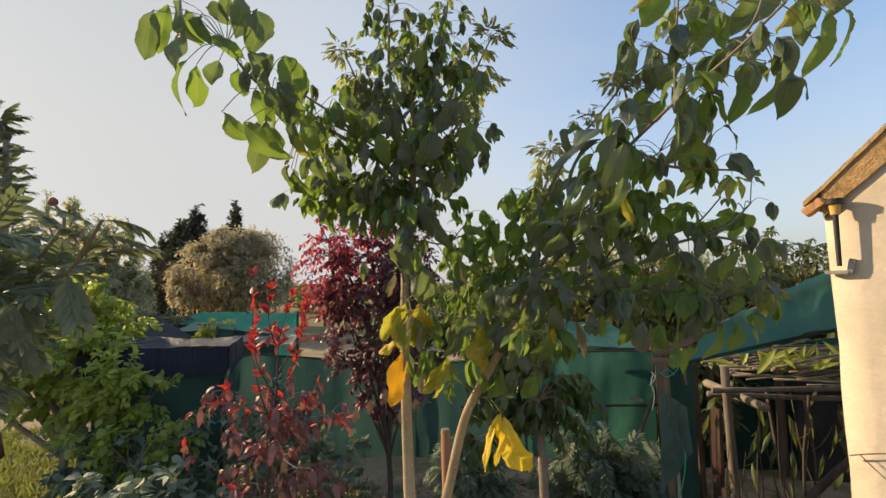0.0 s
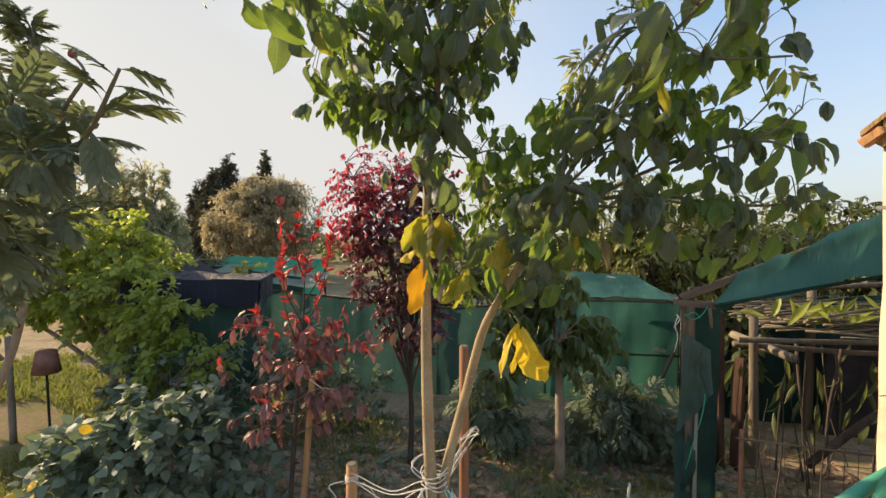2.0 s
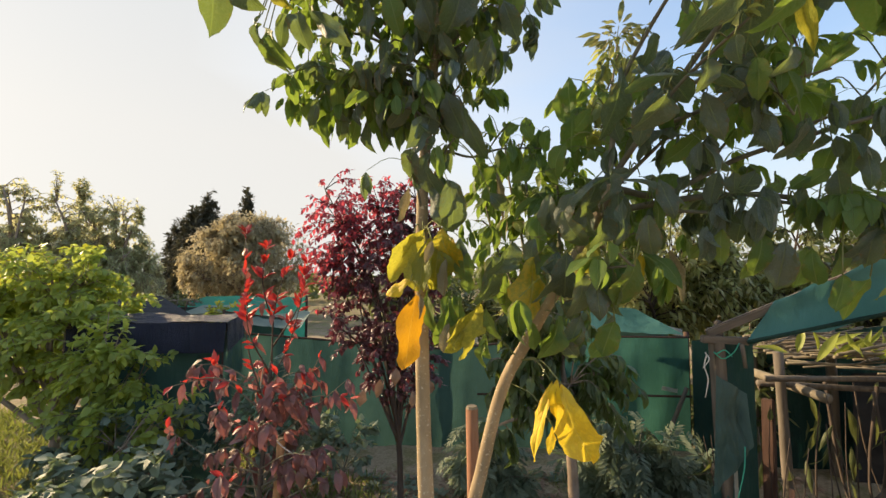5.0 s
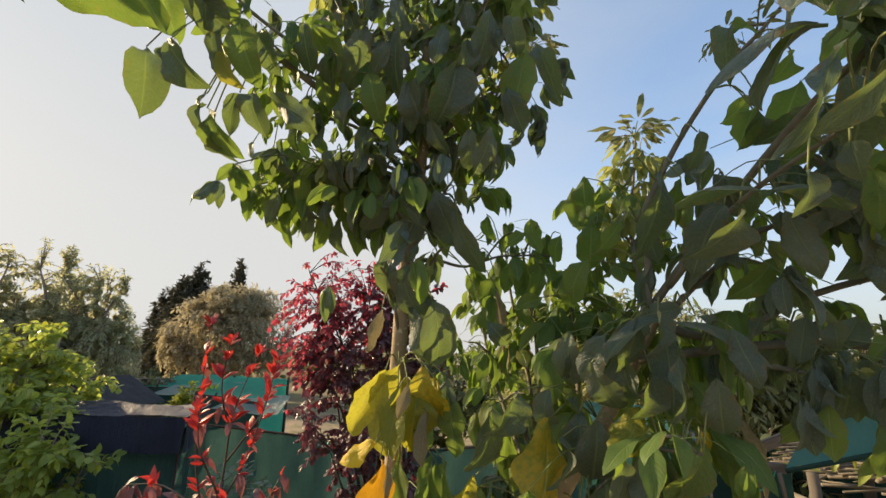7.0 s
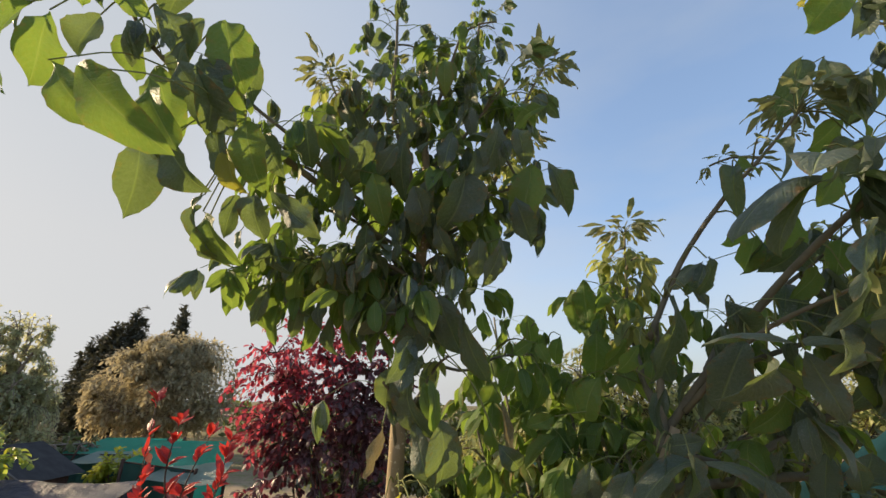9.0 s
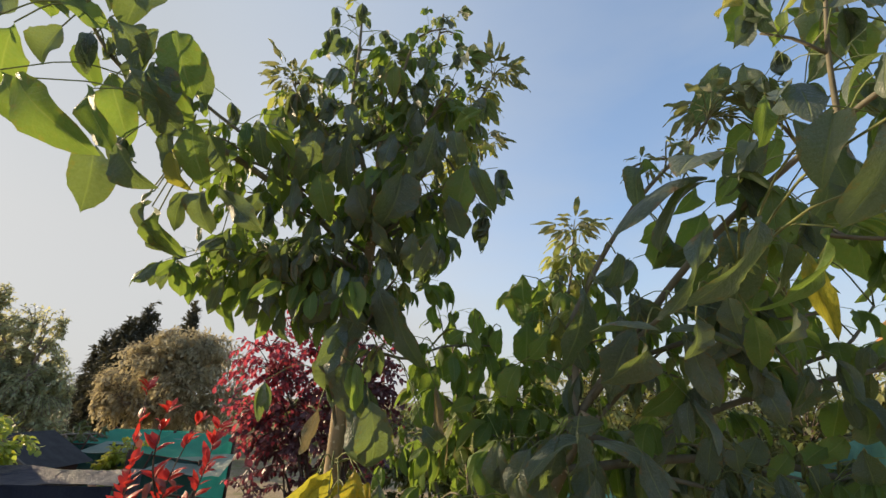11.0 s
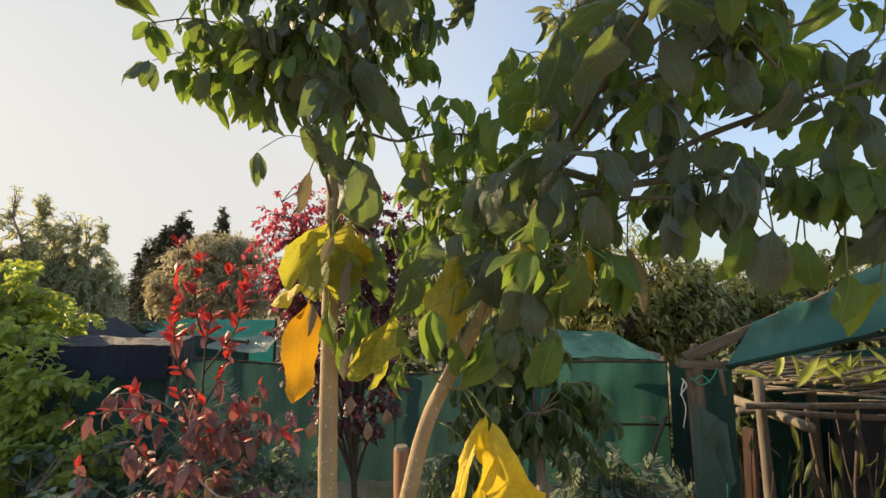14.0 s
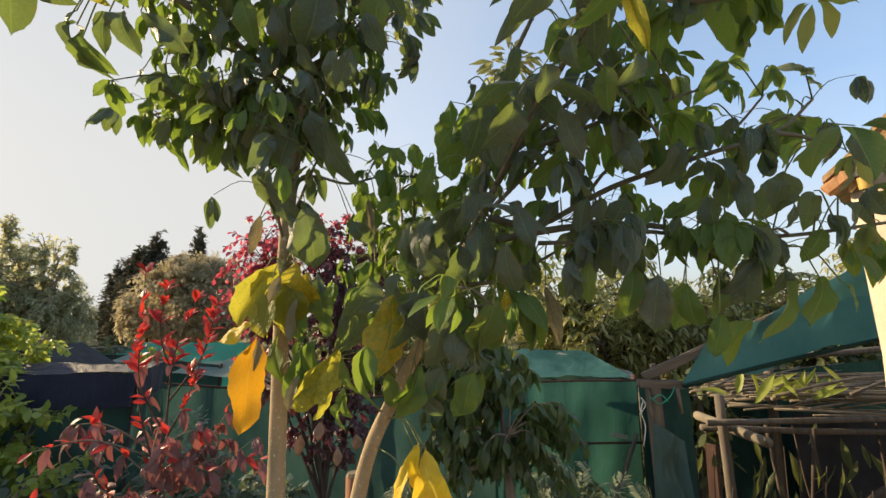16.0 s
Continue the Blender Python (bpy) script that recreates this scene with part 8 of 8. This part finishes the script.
def build_lobed_tree():
    rng = random.Random(33)
    t = thing("lobed_leaf_tree", (-1.62, 1.12, 0), "slim tree with dark lobed leaves close to the path", "tree")
    rod("trunk", [(-1.64, 1.14, 0), (-1.52, 1.12, 0.6), (-1.44, 1.1, 0.98), (-1.33, 1.1, 1.2), (-1.26, 1.1, 1.47), (-1.2, 1.08, 1.8), (-1.23, 1.1, 2.12)], 0.0145, 0.007, M["grey_bark"], t, "", 9, 4, 0.1)
    arms = []

    def add_arm(nodes, count):
        arms.append((nodes, count))

    add_arm([(-1.22, 1.08, 1.7), (-0.95, 0.85, 1.75), (-0.62, 0.6, 1.72), (-0.46, 0.47, 1.72), (-0.385, 0.43, 1.78)], 11)
    add_arm([(-1.3, 1.1, 1.3), (-1.0, 0.8, 1.45), (-0.75, 0.58, 1.55), (-0.62, 0.48, 1.58)], 13)
    add_arm([(-1.2, 1.08, 1.85), (-1.24, 1.08, 2.0), (-1.24, 1.06, 2.07)], 11)
    add_arm([(-1.21, 1.09, 2.0), (-1.26, 1.12, 2.15), (-1.29, 1.13, 2.2)], 11)
    add_arm([(-1.22, 1.1, 2.1), (-1.32, 1.12, 2.2), (-1.4, 1.12, 2.26)], 10)
    add_arm([(-1.2, 1.08, 1.8), (-1.2, 1.05, 1.9), (-1.18, 1.02, 1.96)], 10)
    add_arm([(-1.24, 1.1, 1.6), (-1.2, 1.06, 1.72), (-1.17, 1.0, 1.8)], 10)
    add_arm([(-1.22, 1.1, 1.9), (-1.3, 1.18, 2.0), (-1.34, 1.22, 2.08)], 10)
    add_arm([(-1.24, 1.1, 1.6), (-1.36, 1.1, 1.75), (-1.46, 1.08, 1.85)], 10)
    add_arm([(-1.3, 1.1, 1.35), (-1.2, 1.05, 1.5), (-1.1, 1.0, 1.6)], 9)
    add_arm([(-0.95, 0.85, 1.75), (-0.88, 0.74, 1.64), (-0.8, 0.66, 1.55)], 9)
    add_arm([(-0.95, 0.85, 1.75), (-0.75, 0.66, 1.72), (-0.62, 0.53, 1.7), (-0.55, 0.47, 1.69)], 13)
    add_arm([(-1.0, 0.8, 1.45), (-0.8, 0.62, 1.56), (-0.66, 0.5, 1.62), (-0.58, 0.45, 1.63)], 13)
    add_arm([(-0.8, 0.7, 1.73), (-0.7, 0.58, 1.75), (-0.62, 0.51, 1.78)], 10)
    add_arm([(-1.0, 0.8, 1.45), (-0.85, 0.7, 1.56), (-0.76, 0.68, 1.6), (-0.7, 0.66, 1.62)], 13)
    add_arm([(-1.0, 0.8, 1.45), (-0.88, 0.72, 1.5), (-0.8, 0.68, 1.54)], 11)
    add_arm([(-1.25, 1.1, 1.6), (-1.3, 1.2, 1.75), (-1.42, 1.3, 1.9)], 10)
    add_arm([(-1.25, 1.1, 1.5), (-1.3, 1.2, 1.6), (-1.36, 1.3, 1.68)], 10)
    add_arm([(-1.35, 1.1, 1.2), (-1.45, 1.05, 1.35), (-1.5, 1.0, 1.5)], 9)
    v = frond_set("leaf", 5, 0.13, M["lobed"], 91, 5, 0.36, 0.42, "oval", (0.5, 0.8), 0.14)
    for nodes, count in arms:
        rod("branch", nodes, 0.006, 0.002, M["twig"], t, "", 6, 5, 0.1)
        run = spline(nodes, 6)
        az = rng.uniform(0, 6)
        count = int(count * 2.2)
        for j in range(count):
            s = 0.2 + 0.8 * (j + 1) / count
            x = min(s, 0.999) * (len(run) - 1)
            i = int(x)
            p = run[i].lerp(run[i + 1], x - i)
            d = (run[i + 1] - run[i]).normalized()
            az += 2.4
            o = Matrix.Rotation(az, 3, d) @ d.orthogonal().normalized()
            part("leaf", v[rng.randrange(5)][0], M["lobed"], t, "", True, place(p, d * 0.6 + o + Vector((0, 0, 0.1)), (rng.uniform(-0.4, 0.4), rng.uniform(-0.4, 0.4), 1), rng.uniform(0.6, 0.95) * (0.7 if p.y < 0.68 else 0.62)))
    rod("branch", [(-0.62, 0.60, 1.72), (-0.490, 0.460, 1.735), (-0.450, 0.450, 1.780), (-0.466, 0.450, 1.807)], 0.003, 0.0016, M["twig"], t, "", 6, 4, 0.1)
    bm = bmesh.new()
    bmesh.ops.create_icosphere(bm, subdivisions=2, radius=0.0055)
    for q in bm.verts:
        q.co.z *= 1.25 if q.co.z > 0 else 0.9
    part("bud", bm, M["berry"], t, "small reddish bud", True, Matrix.Translation((-0.466, 0.450, 1.807)))


build_lobed_tree()


def shrub(rng, name, label, at, blobs, twigs, per, leaf, droop):
    mat, L, W, shape = leaf
    t = thing(name, at, label, "shrub", "shrubs")
    poses = grow_tree(t, at, (at[0], at[1], 0.1), blobs, 8, twigs, per, rng, 0.012, 0.18, M["twig"], droop=droop, up=0.5, leaf_out=0.85, twig_r=0.0028)
    v = frond_set("leaf", 4, L, M[mat], 7) if shape == "frond" else leaf_set("leaf", 4, L, W, M[mat], shape, (0.1, 0.5), 0.3, 0.03, 5, 1, hash_of(name))
    hang_leaves(t, v, nearest_first(poses), rng, 150, M[mat])
    if "dense" in label:
        f = leaf_set("petal", 2, 0.05, 0.035, M["flower"], "oval", (0.1, 0.4), 0.2, 0.05, 5, 1, 99)
        for x, y, z in ((-1.98, 1.72, 0.42), (-2.03, 1.70, 0.40), (-1.95, 1.70, 0.38), (-1.72, 1.78, 0.66)):
            part("flower", f[0][0], M["flower"], t, "yellow flower", True, place((x, y, z), (rng.uniform(-1, 1), -0.6, rng.uniform(-0.5, 0.5)), (0, -1, 0.6), 1.1))


def build_shrubs():
    rng = random.Random(35)
    shrub(rng, "broadleaf_shrub", "dense dark shrub with broad dusty leaves", (-1.68, 2.1, 0), [((-1.68, 2.12, 0.36), (0.50, 0.42, 0.36)), ((-1.35, 2.25, 0.28), (0.35, 0.4, 0.28)), ((-2.0, 2.05, 0.3), (0.35, 0.4, 0.3)), ((-1.65, 2.2, 0.62), (0.3, 0.3, 0.18))], 270, 10, ("shrub", 0.066, 0.052, "heart"), 0.25)
    shrub(rng, "broadleaf_shrub", "low dark shrub before the covered bed", (-1.75, 3.0, 0), [((-1.8, 3.0, 0.42), (0.35, 0.22, 0.42)), ((-1.35, 3.25, 0.5), (0.3, 0.25, 0.5)), ((-2.3, 2.85, 0.4), (0.4, 0.25, 0.4))], 190, 12, ("shrub", 0.06, 0.04, "heart"), 0.3)
    shrub(rng, "broadleaf_shrub", "low weedy plants at the lawn edge", (-2.6, 1.7, 0), [((-2.5, 1.65, 0.15), (0.5, 0.4, 0.2)), ((-2.2, 1.35, 0.1), (0.4, 0.3, 0.15))], 110, 10, ("shrub", 0.055, 0.04, "heart"), 0.2)
    shrub(rng, "lacy_shrub", "grey-green lacy shrub at the foot of the net fence", (1.15, 3.2, 0), [((1.12, 3.2, 0.30), (0.34, 0.26, 0.30)), ((1.48, 3.15, 0.22), (0.28, 0.22, 0.22)), ((0.88, 3.08, 0.34), (0.22, 0.2, 0.32))], 95, 6, ("fern", 0.165, 0.022, "frond"), 0.5)
    shrub(rng, "lacy_shrub", "grey-green lacy shrub behind the tree", (0.12, 3.2, 0), [((0.12, 3.2, 0.30), (0.22, 0.25, 0.32)), ((0.33, 3.15, 0.22), (0.2, 0.22, 0.24))], 46, 6, ("fern", 0.165, 0.022, "frond"), 0.5)
    shrub(rng, "weedy_shrub", "dark weedy bush along the net fence", (-0.9, 3.5, 0), [((-1.0, 3.5, 0.28), (0.4, 0.2, 0.28))], 50, 10, ("shrub", 0.06, 0.04, "heart"), 0.3)


def hash_of(word):
    return sum(ord(c) * (i + 3) for i, c in enumerate(word)) % 97


build_shrubs()


# ---- trees of the distance ----
def far_tree(name, label, base, top, blobs, limbs, twigs, per, mat, L, W, seed, trunk_r, droop=0.2, twig_len=0.5, up=0.3, bark="grey_bark", shape="oval", singles=0):
    rng = random.Random(seed)
    t = thing(name, base, label, "tree", "trees in the distance")
    poses = grow_tree(t, base, top, blobs, limbs, twigs, per, rng, trunk_r, twig_len, M[bark], droop=droop, up=up, twig_r=0.008, leaf_out=0.9)
    v = leaf_set("leaf", 3, L, W, M[mat], shape, (0.1, 0.5), 0.3, 0.03, 3, 1, seed)
    joined_leaves("crown", v, poses, M[mat], t, rng)
    return t


def build_far_trees():
    rng = random.Random(51)
    far_tree("olive_tree", "round old olive tree with dusty tan foliage", (-7.3, 14, 0), (-7.3, 14, 1.2), [((-7.6, 14, 1.9), (1.7, 1.4, 1.5)), ((-6.4, 14.2, 2.0), (1.3, 1.3, 1.6)), ((-7.0, 14, 2.9), (1.1, 1.1, 0.8)), ((-8.5, 13.8, 1.6), (0.7, 0.8, 1.3))], 20, 1300, 14, "olive", 0.15, 0.055, 1, 0.22, 0.1, 0.6)
    for x, y, h, r, s in ((-10.82, 18.0, 4.95, 0.85, 2), (-8.45, 16.6, 4.72, 0.5, 3), (-11.6, 18.2, 4.45, 0.9, 4), (-12.3, 18.4, 3.9, 0.9, 5), (-11.1, 17.8, 3.6, 1.3, 6)):
        blobs = [((x + rng.uniform(-0.1, 0.1) * r, y, h * k), (r * w, r * w, h * 0.16)) for k, w in ((0.12, 0.9), (0.28, 1.0), (0.45, 0.95), (0.62, 0.8), (0.78, 0.6), (0.9, 0.36))] + [((x + rng.uniform(-0.9, 0.9) * r, y, h * rng.uniform(0.3, 0.8)), (r * 0.4, r * 0.4, h * 0.1)) for q in range(5)]
        far_tree("cypress_tree", "dark narrow cypress tree", (x, y, 0), (x, y, h * 0.8), blobs, 10, 1100, 11, "cypress", 0.20, 0.07, s + 10, 0.12, -0.6, 0.4, 0.8, "dark_bark")
    # airy grey-green trees with upright leafy sprays
    for k, (x, y, h) in enumerate(((-9.4, 8.8, 4.0), (-8.35, 9.0, 4.1), (-7.45, 9.4, 3.75), (-9.8, 11.0, 3.9))):
        blobs = [((x, y, h * 0.32), (0.85, 0.8, h * 0.3)), ((x + 0.25, y, h * 0.5), (0.5, 0.45, h * 0.2)), ((x - 0.35, y, h * 0.46), (0.45, 0.45, h * 0.2))]
        for q in range(13):
            u = rng.uniform(-1, 1)
            blobs.append(((x + 0.85 * u, y + rng.uniform(-0.4, 0.4), h * (0.84 - 0.16 * u * u) * rng.uniform(0.84, 1.0)), (0.14, 0.14, h * rng.uniform(0.08, 0.13))))
        far_tree("airy_tree", "airy grey-green tree with upright leafy sprays", (x, y, 0), (x, y, h * 0.35), blobs, 26, 1350, 12, "grey", 0.078, 0.042, 30 + k, 0.09, 0.1, 0.45, 0.6)
    # dark and long-leaved trees behind the fence
    for k, (x, y, z, rx, rz, mat, n) in enumerate(((2.5, 6.2, 1.6, 1.15, 1.0, "mango", 600), (3.8, 6.6, 1.3, 1.0, 0.85, "mango", 420), (1.35, 6.4, 1.0, 0.8, 0.72, "mango", 330), (5.4, 7.0, 1.5, 1.3, 1.0, "dark", 420), (0.67, 7.2, 0.95, 0.62, 0.6, "dark", 260), (4.6, 5.2, 1.2, 0.9, 0.9, "dark", 330), (-0.6, 7.5, 0.9, 1.0, 0.75, "dark", 280), (6.8, 6.0, 1.7, 1.2, 1.1, "mango", 330))):
        blobs = [((x, y, z), (rx, 0.8, rz)), ((x - rx * 0.5, y - 0.2, z * 0.9), (rx * 0.6, 0.7, rz * 0.7)), ((x + rx * 0.5, y - 0.2, z * 0.85), (rx * 0.6, 0.7, rz * 0.75))]
        t = far_tree("long_leaf_tree" if mat == "mango" else "dark_tree", "spreading tree with long drooping leaves, some pale" if mat == "mango" else "dense dark green garden tree", (x, y, 0), (x, y, 0.6), blobs, 12, n, 12, mat, 0.135 if mat == "mango" else 0.11, 0.042 if mat == "mango" else 0.05, 60 + k, 0.07, 0.25 if mat == "mango" else 0.3, 0.35, 0.5, "dark_bark", "lance" if mat == "mango" else "oval")
        if mat == "mango":
            r2 = random.Random(80 + k)
            v = leaf_set("leaf", 3, 0.15, 0.034, M["mango_new"], "lance", (0.1, 0.5), 0.3, 0.03, 3, 1, 85)
            poses = []
            for q in range(170):
                p = in_blobs(r2, blobs, 0.12)
                a0 = r2.uniform(0, 6)
                for j in range(6):
                    poses.append(place(p, (math.cos(a0 + j * 1.05), math.sin(a0 + j * 1.05), r2.uniform(-0.9, 0.1)), (0, 0, 1), r2.uniform(0.7, 1.1)))
            joined_leaves("new_growth", v, poses, M["mango_new"], t, r2, "pale young shoots")
    thicket = far_tree("dark_tree", "dark leafy thicket behind the cane rack", (2.3, 3.5, 0), (2.3, 3.5, 0.3), [((2.3, 3.5, 0.55), (0.75, 0.3, 0.55)), ((3.2, 3.3, 0.6), (0.6, 0.35, 0.6)), ((1.85, 3.35, 0.4), (0.3, 0.25, 0.42)), ((1.86, 2.98, 0.8), (0.2, 0.15, 0.36)), ((1.95, 3.1, 0.95), (0.3, 0.2, 0.3))], 10, 700, 13, "dark", 0.085, 0.036, 79, 0.03, 0.4, 0.25)
    shift_thing(thicket, 1.29, -0.06)
    # bright bush among the shelters
    far_tree("bright_bush", "bright green bush between the net shelters", (-3.8, 6.9, 0), (-3.8, 6.9, 0.4), [((-3.75, 6.95, 0.75), (0.5, 0.3, 0.42))], 8, 130, 12, "citrus_new", 0.09, 0.04, 77, 0.03, 0.2, 0.25)
    far_tree("dark_tree", "dark shrubbery beyond the citrus tree", (-5.6, 6.4, 0), (-5.6, 6.4, 0.5), [((-5.6, 6.4, 0.8), (0.9, 0.6, 0.75)), ((-6.8, 6.8, 0.9), (0.9, 0.6, 0.9)), ((-5.0, 7.6, 0.7), (0.6, 0.5, 0.6))], 10, 420, 12, "dark", 0.09, 0.045, 78, 0.05, 0.2, 0.3)
    # low distant belt closing the horizon
    rng2 = random.Random(90)
    v = leaf_set("leaf", 3, 0.34, 0.15, M["dark"], "oval", (0.1, 0.5), 0.3, 0.03, 3, 1, 91)
    poses = []
    for k in range(9000):
        a = rng2.uniform(-1.75, 1.5)
        d = 25 + rng2.uniform(0, 3)
        h = 1.5 + 0.9 * noise.noise(Vector((a * 9, 0, 0))) + 0.5 * noise.noise(Vector((a * 31, 2, 0)))
        p = Vector((math.sin(a) * d, math.cos(a) * d, max(0.02, h) * rng2.random() ** 0.6))
        poses.append(place(p, (rng2.uniform(-1, 1), rng2.uniform(-1, 1), rng2.uniform(-0.6, 0.6)), (rng2.uniform(-1, 1), -1, rng2.uniform(-1, 1)), rng2.uniform(0.6, 1.5)))
    ob = joined_leaves("far_hedge", v, poses, M["dark"], None, rng2)
    tagged(ob, "dark belt of distant trees and hedges", "hedge", kind="stuff")


build_far_trees()


# ---- small things on the ground ----
def build_small_things():
    rng = random.Random(60)
    t = thing("pot_on_stick", (-2.97, 2.74, 0), "upturned clay pot on a thin dark stick", "pot")
    rod("stick", [(-2.955, 2.74, -0.03), (-2.975, 2.74, 0.3), (-2.99, 2.74, 0.60)], 0.009, 0.008, M["black"], t, "dark stick", 7, 3, 0.05)
    bm = bmesh.new()
    bmesh.ops.create_cone(bm, cap_ends=True, segments=20, radius1=0.085, radius2=0.06, depth=0.16)
    bmesh.ops.bevel(bm, geom=[e for e in bm.edges if e.calc_length() < 0.05], offset=0.006, segments=2, affect="EDGES")
    part("pot", bm, M["clay"], t, "brown clay pot", True, Matrix.Translation((-2.99, 2.74, 0.66)))
    t = thing("thin_rod", (0.90, 2.30, 0), "thin pale rod stuck in the soil", "rod")
    rod("shaft", [(0.87, 2.28, -0.03), (0.885, 2.28, 0.15), (0.895, 2.28, 0.27)], 0.009, 0.008, M["rod"], t, "", 8, 3, 0.04)
    t = thing("plant_sleeve", (-1.12, 2.3, 0), "small clear plastic plant sleeve", "sleeve")
    bm = bmesh.new()
    bmesh.ops.create_cone(bm, cap_ends=False, segments=16, radius1=0.022, radius2=0.03, depth=0.14)
    part("sleeve", bm, M["cup"], t, "", True, Matrix.Translation((-1.12, 2.3, 0.07)))
    t = thing("sapling", (-3.38, 2.85, 0), "small leafless sapling trunk on the lawn", "sapling")
    rod("trunk", [(-3.38, 2.85, -0.02), (-3.40, 2.85, 0.4), (-3.42, 2.85, 0.8)], 0.024, 0.019, M["grey_bark"], t, "", 9, 3, 0.12)
    # dead leaves and grass: nobody could count them
    v = leaf_set("leaf", 5, 0.06, 0.03, M["litter"], "oval", (0.2, 0.9), 0.5, 0.08, 4, 1, 95)
    poses = []
    for k in range(7500):
        x, y = rng.uniform(-2.2, 2.6), rng.uniform(1.2, 3.7)
        poses.append(place((x, y, 0.016 + 0.03 * noise.noise(Vector((x * 1.3, y * 1.3, 0)))), (rng.uniform(-1, 1), rng.uniform(-1, 1), rng.uniform(-0.1, 0.25)), (rng.uniform(-0.5, 0.5), rng.uniform(-0.5, 0.5), 1), rng.uniform(0.4, 1.2)))
    ob = joined_leaves("leaf_litter", v, poses, M["litter"], None, rng)
    tagged(ob, "dry brown leaves scattered over the soil", "leaf litter", kind="stuff")
    g = leaf_set("blade", 4, 0.11, 0.010, M["grass"], "lance", (0.2, 0.9), 0.2, 0.0, 4, 1, 96)
    poses = []
    for k in range(40000):
        if k < 29000:
            x, y = rng.uniform(-5.5, -1.7), rng.uniform(1.2, 5.0)
            if noise.noise(Vector((x * 0.9, y * 0.9, 5))) < -0.12:
                continue
        else:
            x, y = rng.uniform(-1.9, 2.4), rng.uniform(1.3, 3.6)
            if noise.noise(Vector((x * 1.7, y * 1.7, 3))) < 0.02:
                continue
        z = 0.03 * noise.noise(Vector((x * 1.3, y * 1.3, 0))) - 0.01
        poses.append(place((x, y, z), (rng.uniform(-0.7, 0.7), rng.uniform(-0.7, 0.7), 1), (rng.uniform(-1, 1), rng.uniform(-1, 1), 0.2), rng.uniform(0.4, 1.3)))
    ob = joined_leaves("grass", g, poses, M["grass"], None, rng)
    tagged(ob, "short uneven grass, sunlit and partly dry", "grass", kind="stuff")
    # small green weeds between the litter
    w = leaf_set("leaf", 3, 0.05, 0.022, M["shrub"], "oval", (0.2, 0.7), 0.3, 0.03, 4, 1, 97)
    poses = []
    for k in range(420):
        x, y = rng.uniform(-1.8, 1.9), rng.uniform(1.5, 3.6)
        for q in range(9):
            a = q * 2.4
            poses.append(place((x + 0.012 * math.cos(a), y + 0.012 * math.sin(a), 0.01), (math.cos(a), math.sin(a), rng.uniform(0.3, 1.2)), (0, 0, 1), rng.uniform(0.5, 1.3)))
    ob = joined_leaves("weeds", w, poses, M["shrub"], None, rng)
    tagged(ob, "small green weeds growing between the dead leaves", "weeds", kind="stuff")
    runs = []
    for k in range(160):
        x, y, a = rng.uniform(-1.6, 2.4), rng.uniform(1.4, 3.5), rng.uniform(0, 6)
        L = rng.uniform(0.05, 0.22)
        z = 0.008 + 0.03 * noise.noise(Vector((x * 1.3, y * 1.3, 0)))
        runs.append(([(x, y, z), (x + L * 0.5 * math.cos(a), y + L * 0.5 * math.sin(a), z + 0.01), (x + L * math.cos(a + 0.2), y + L * math.sin(a + 0.2), z)], rng.uniform(0.0015, 0.004), 0.001))
    ob = part("fallen_twigs", tubes_mesh("fallen_twigs", runs, M["cane"], 4, 2), M["cane"], None)
    tagged(ob, "thin dry twigs lying on the soil", "twigs", kind="stuff")


build_small_things()
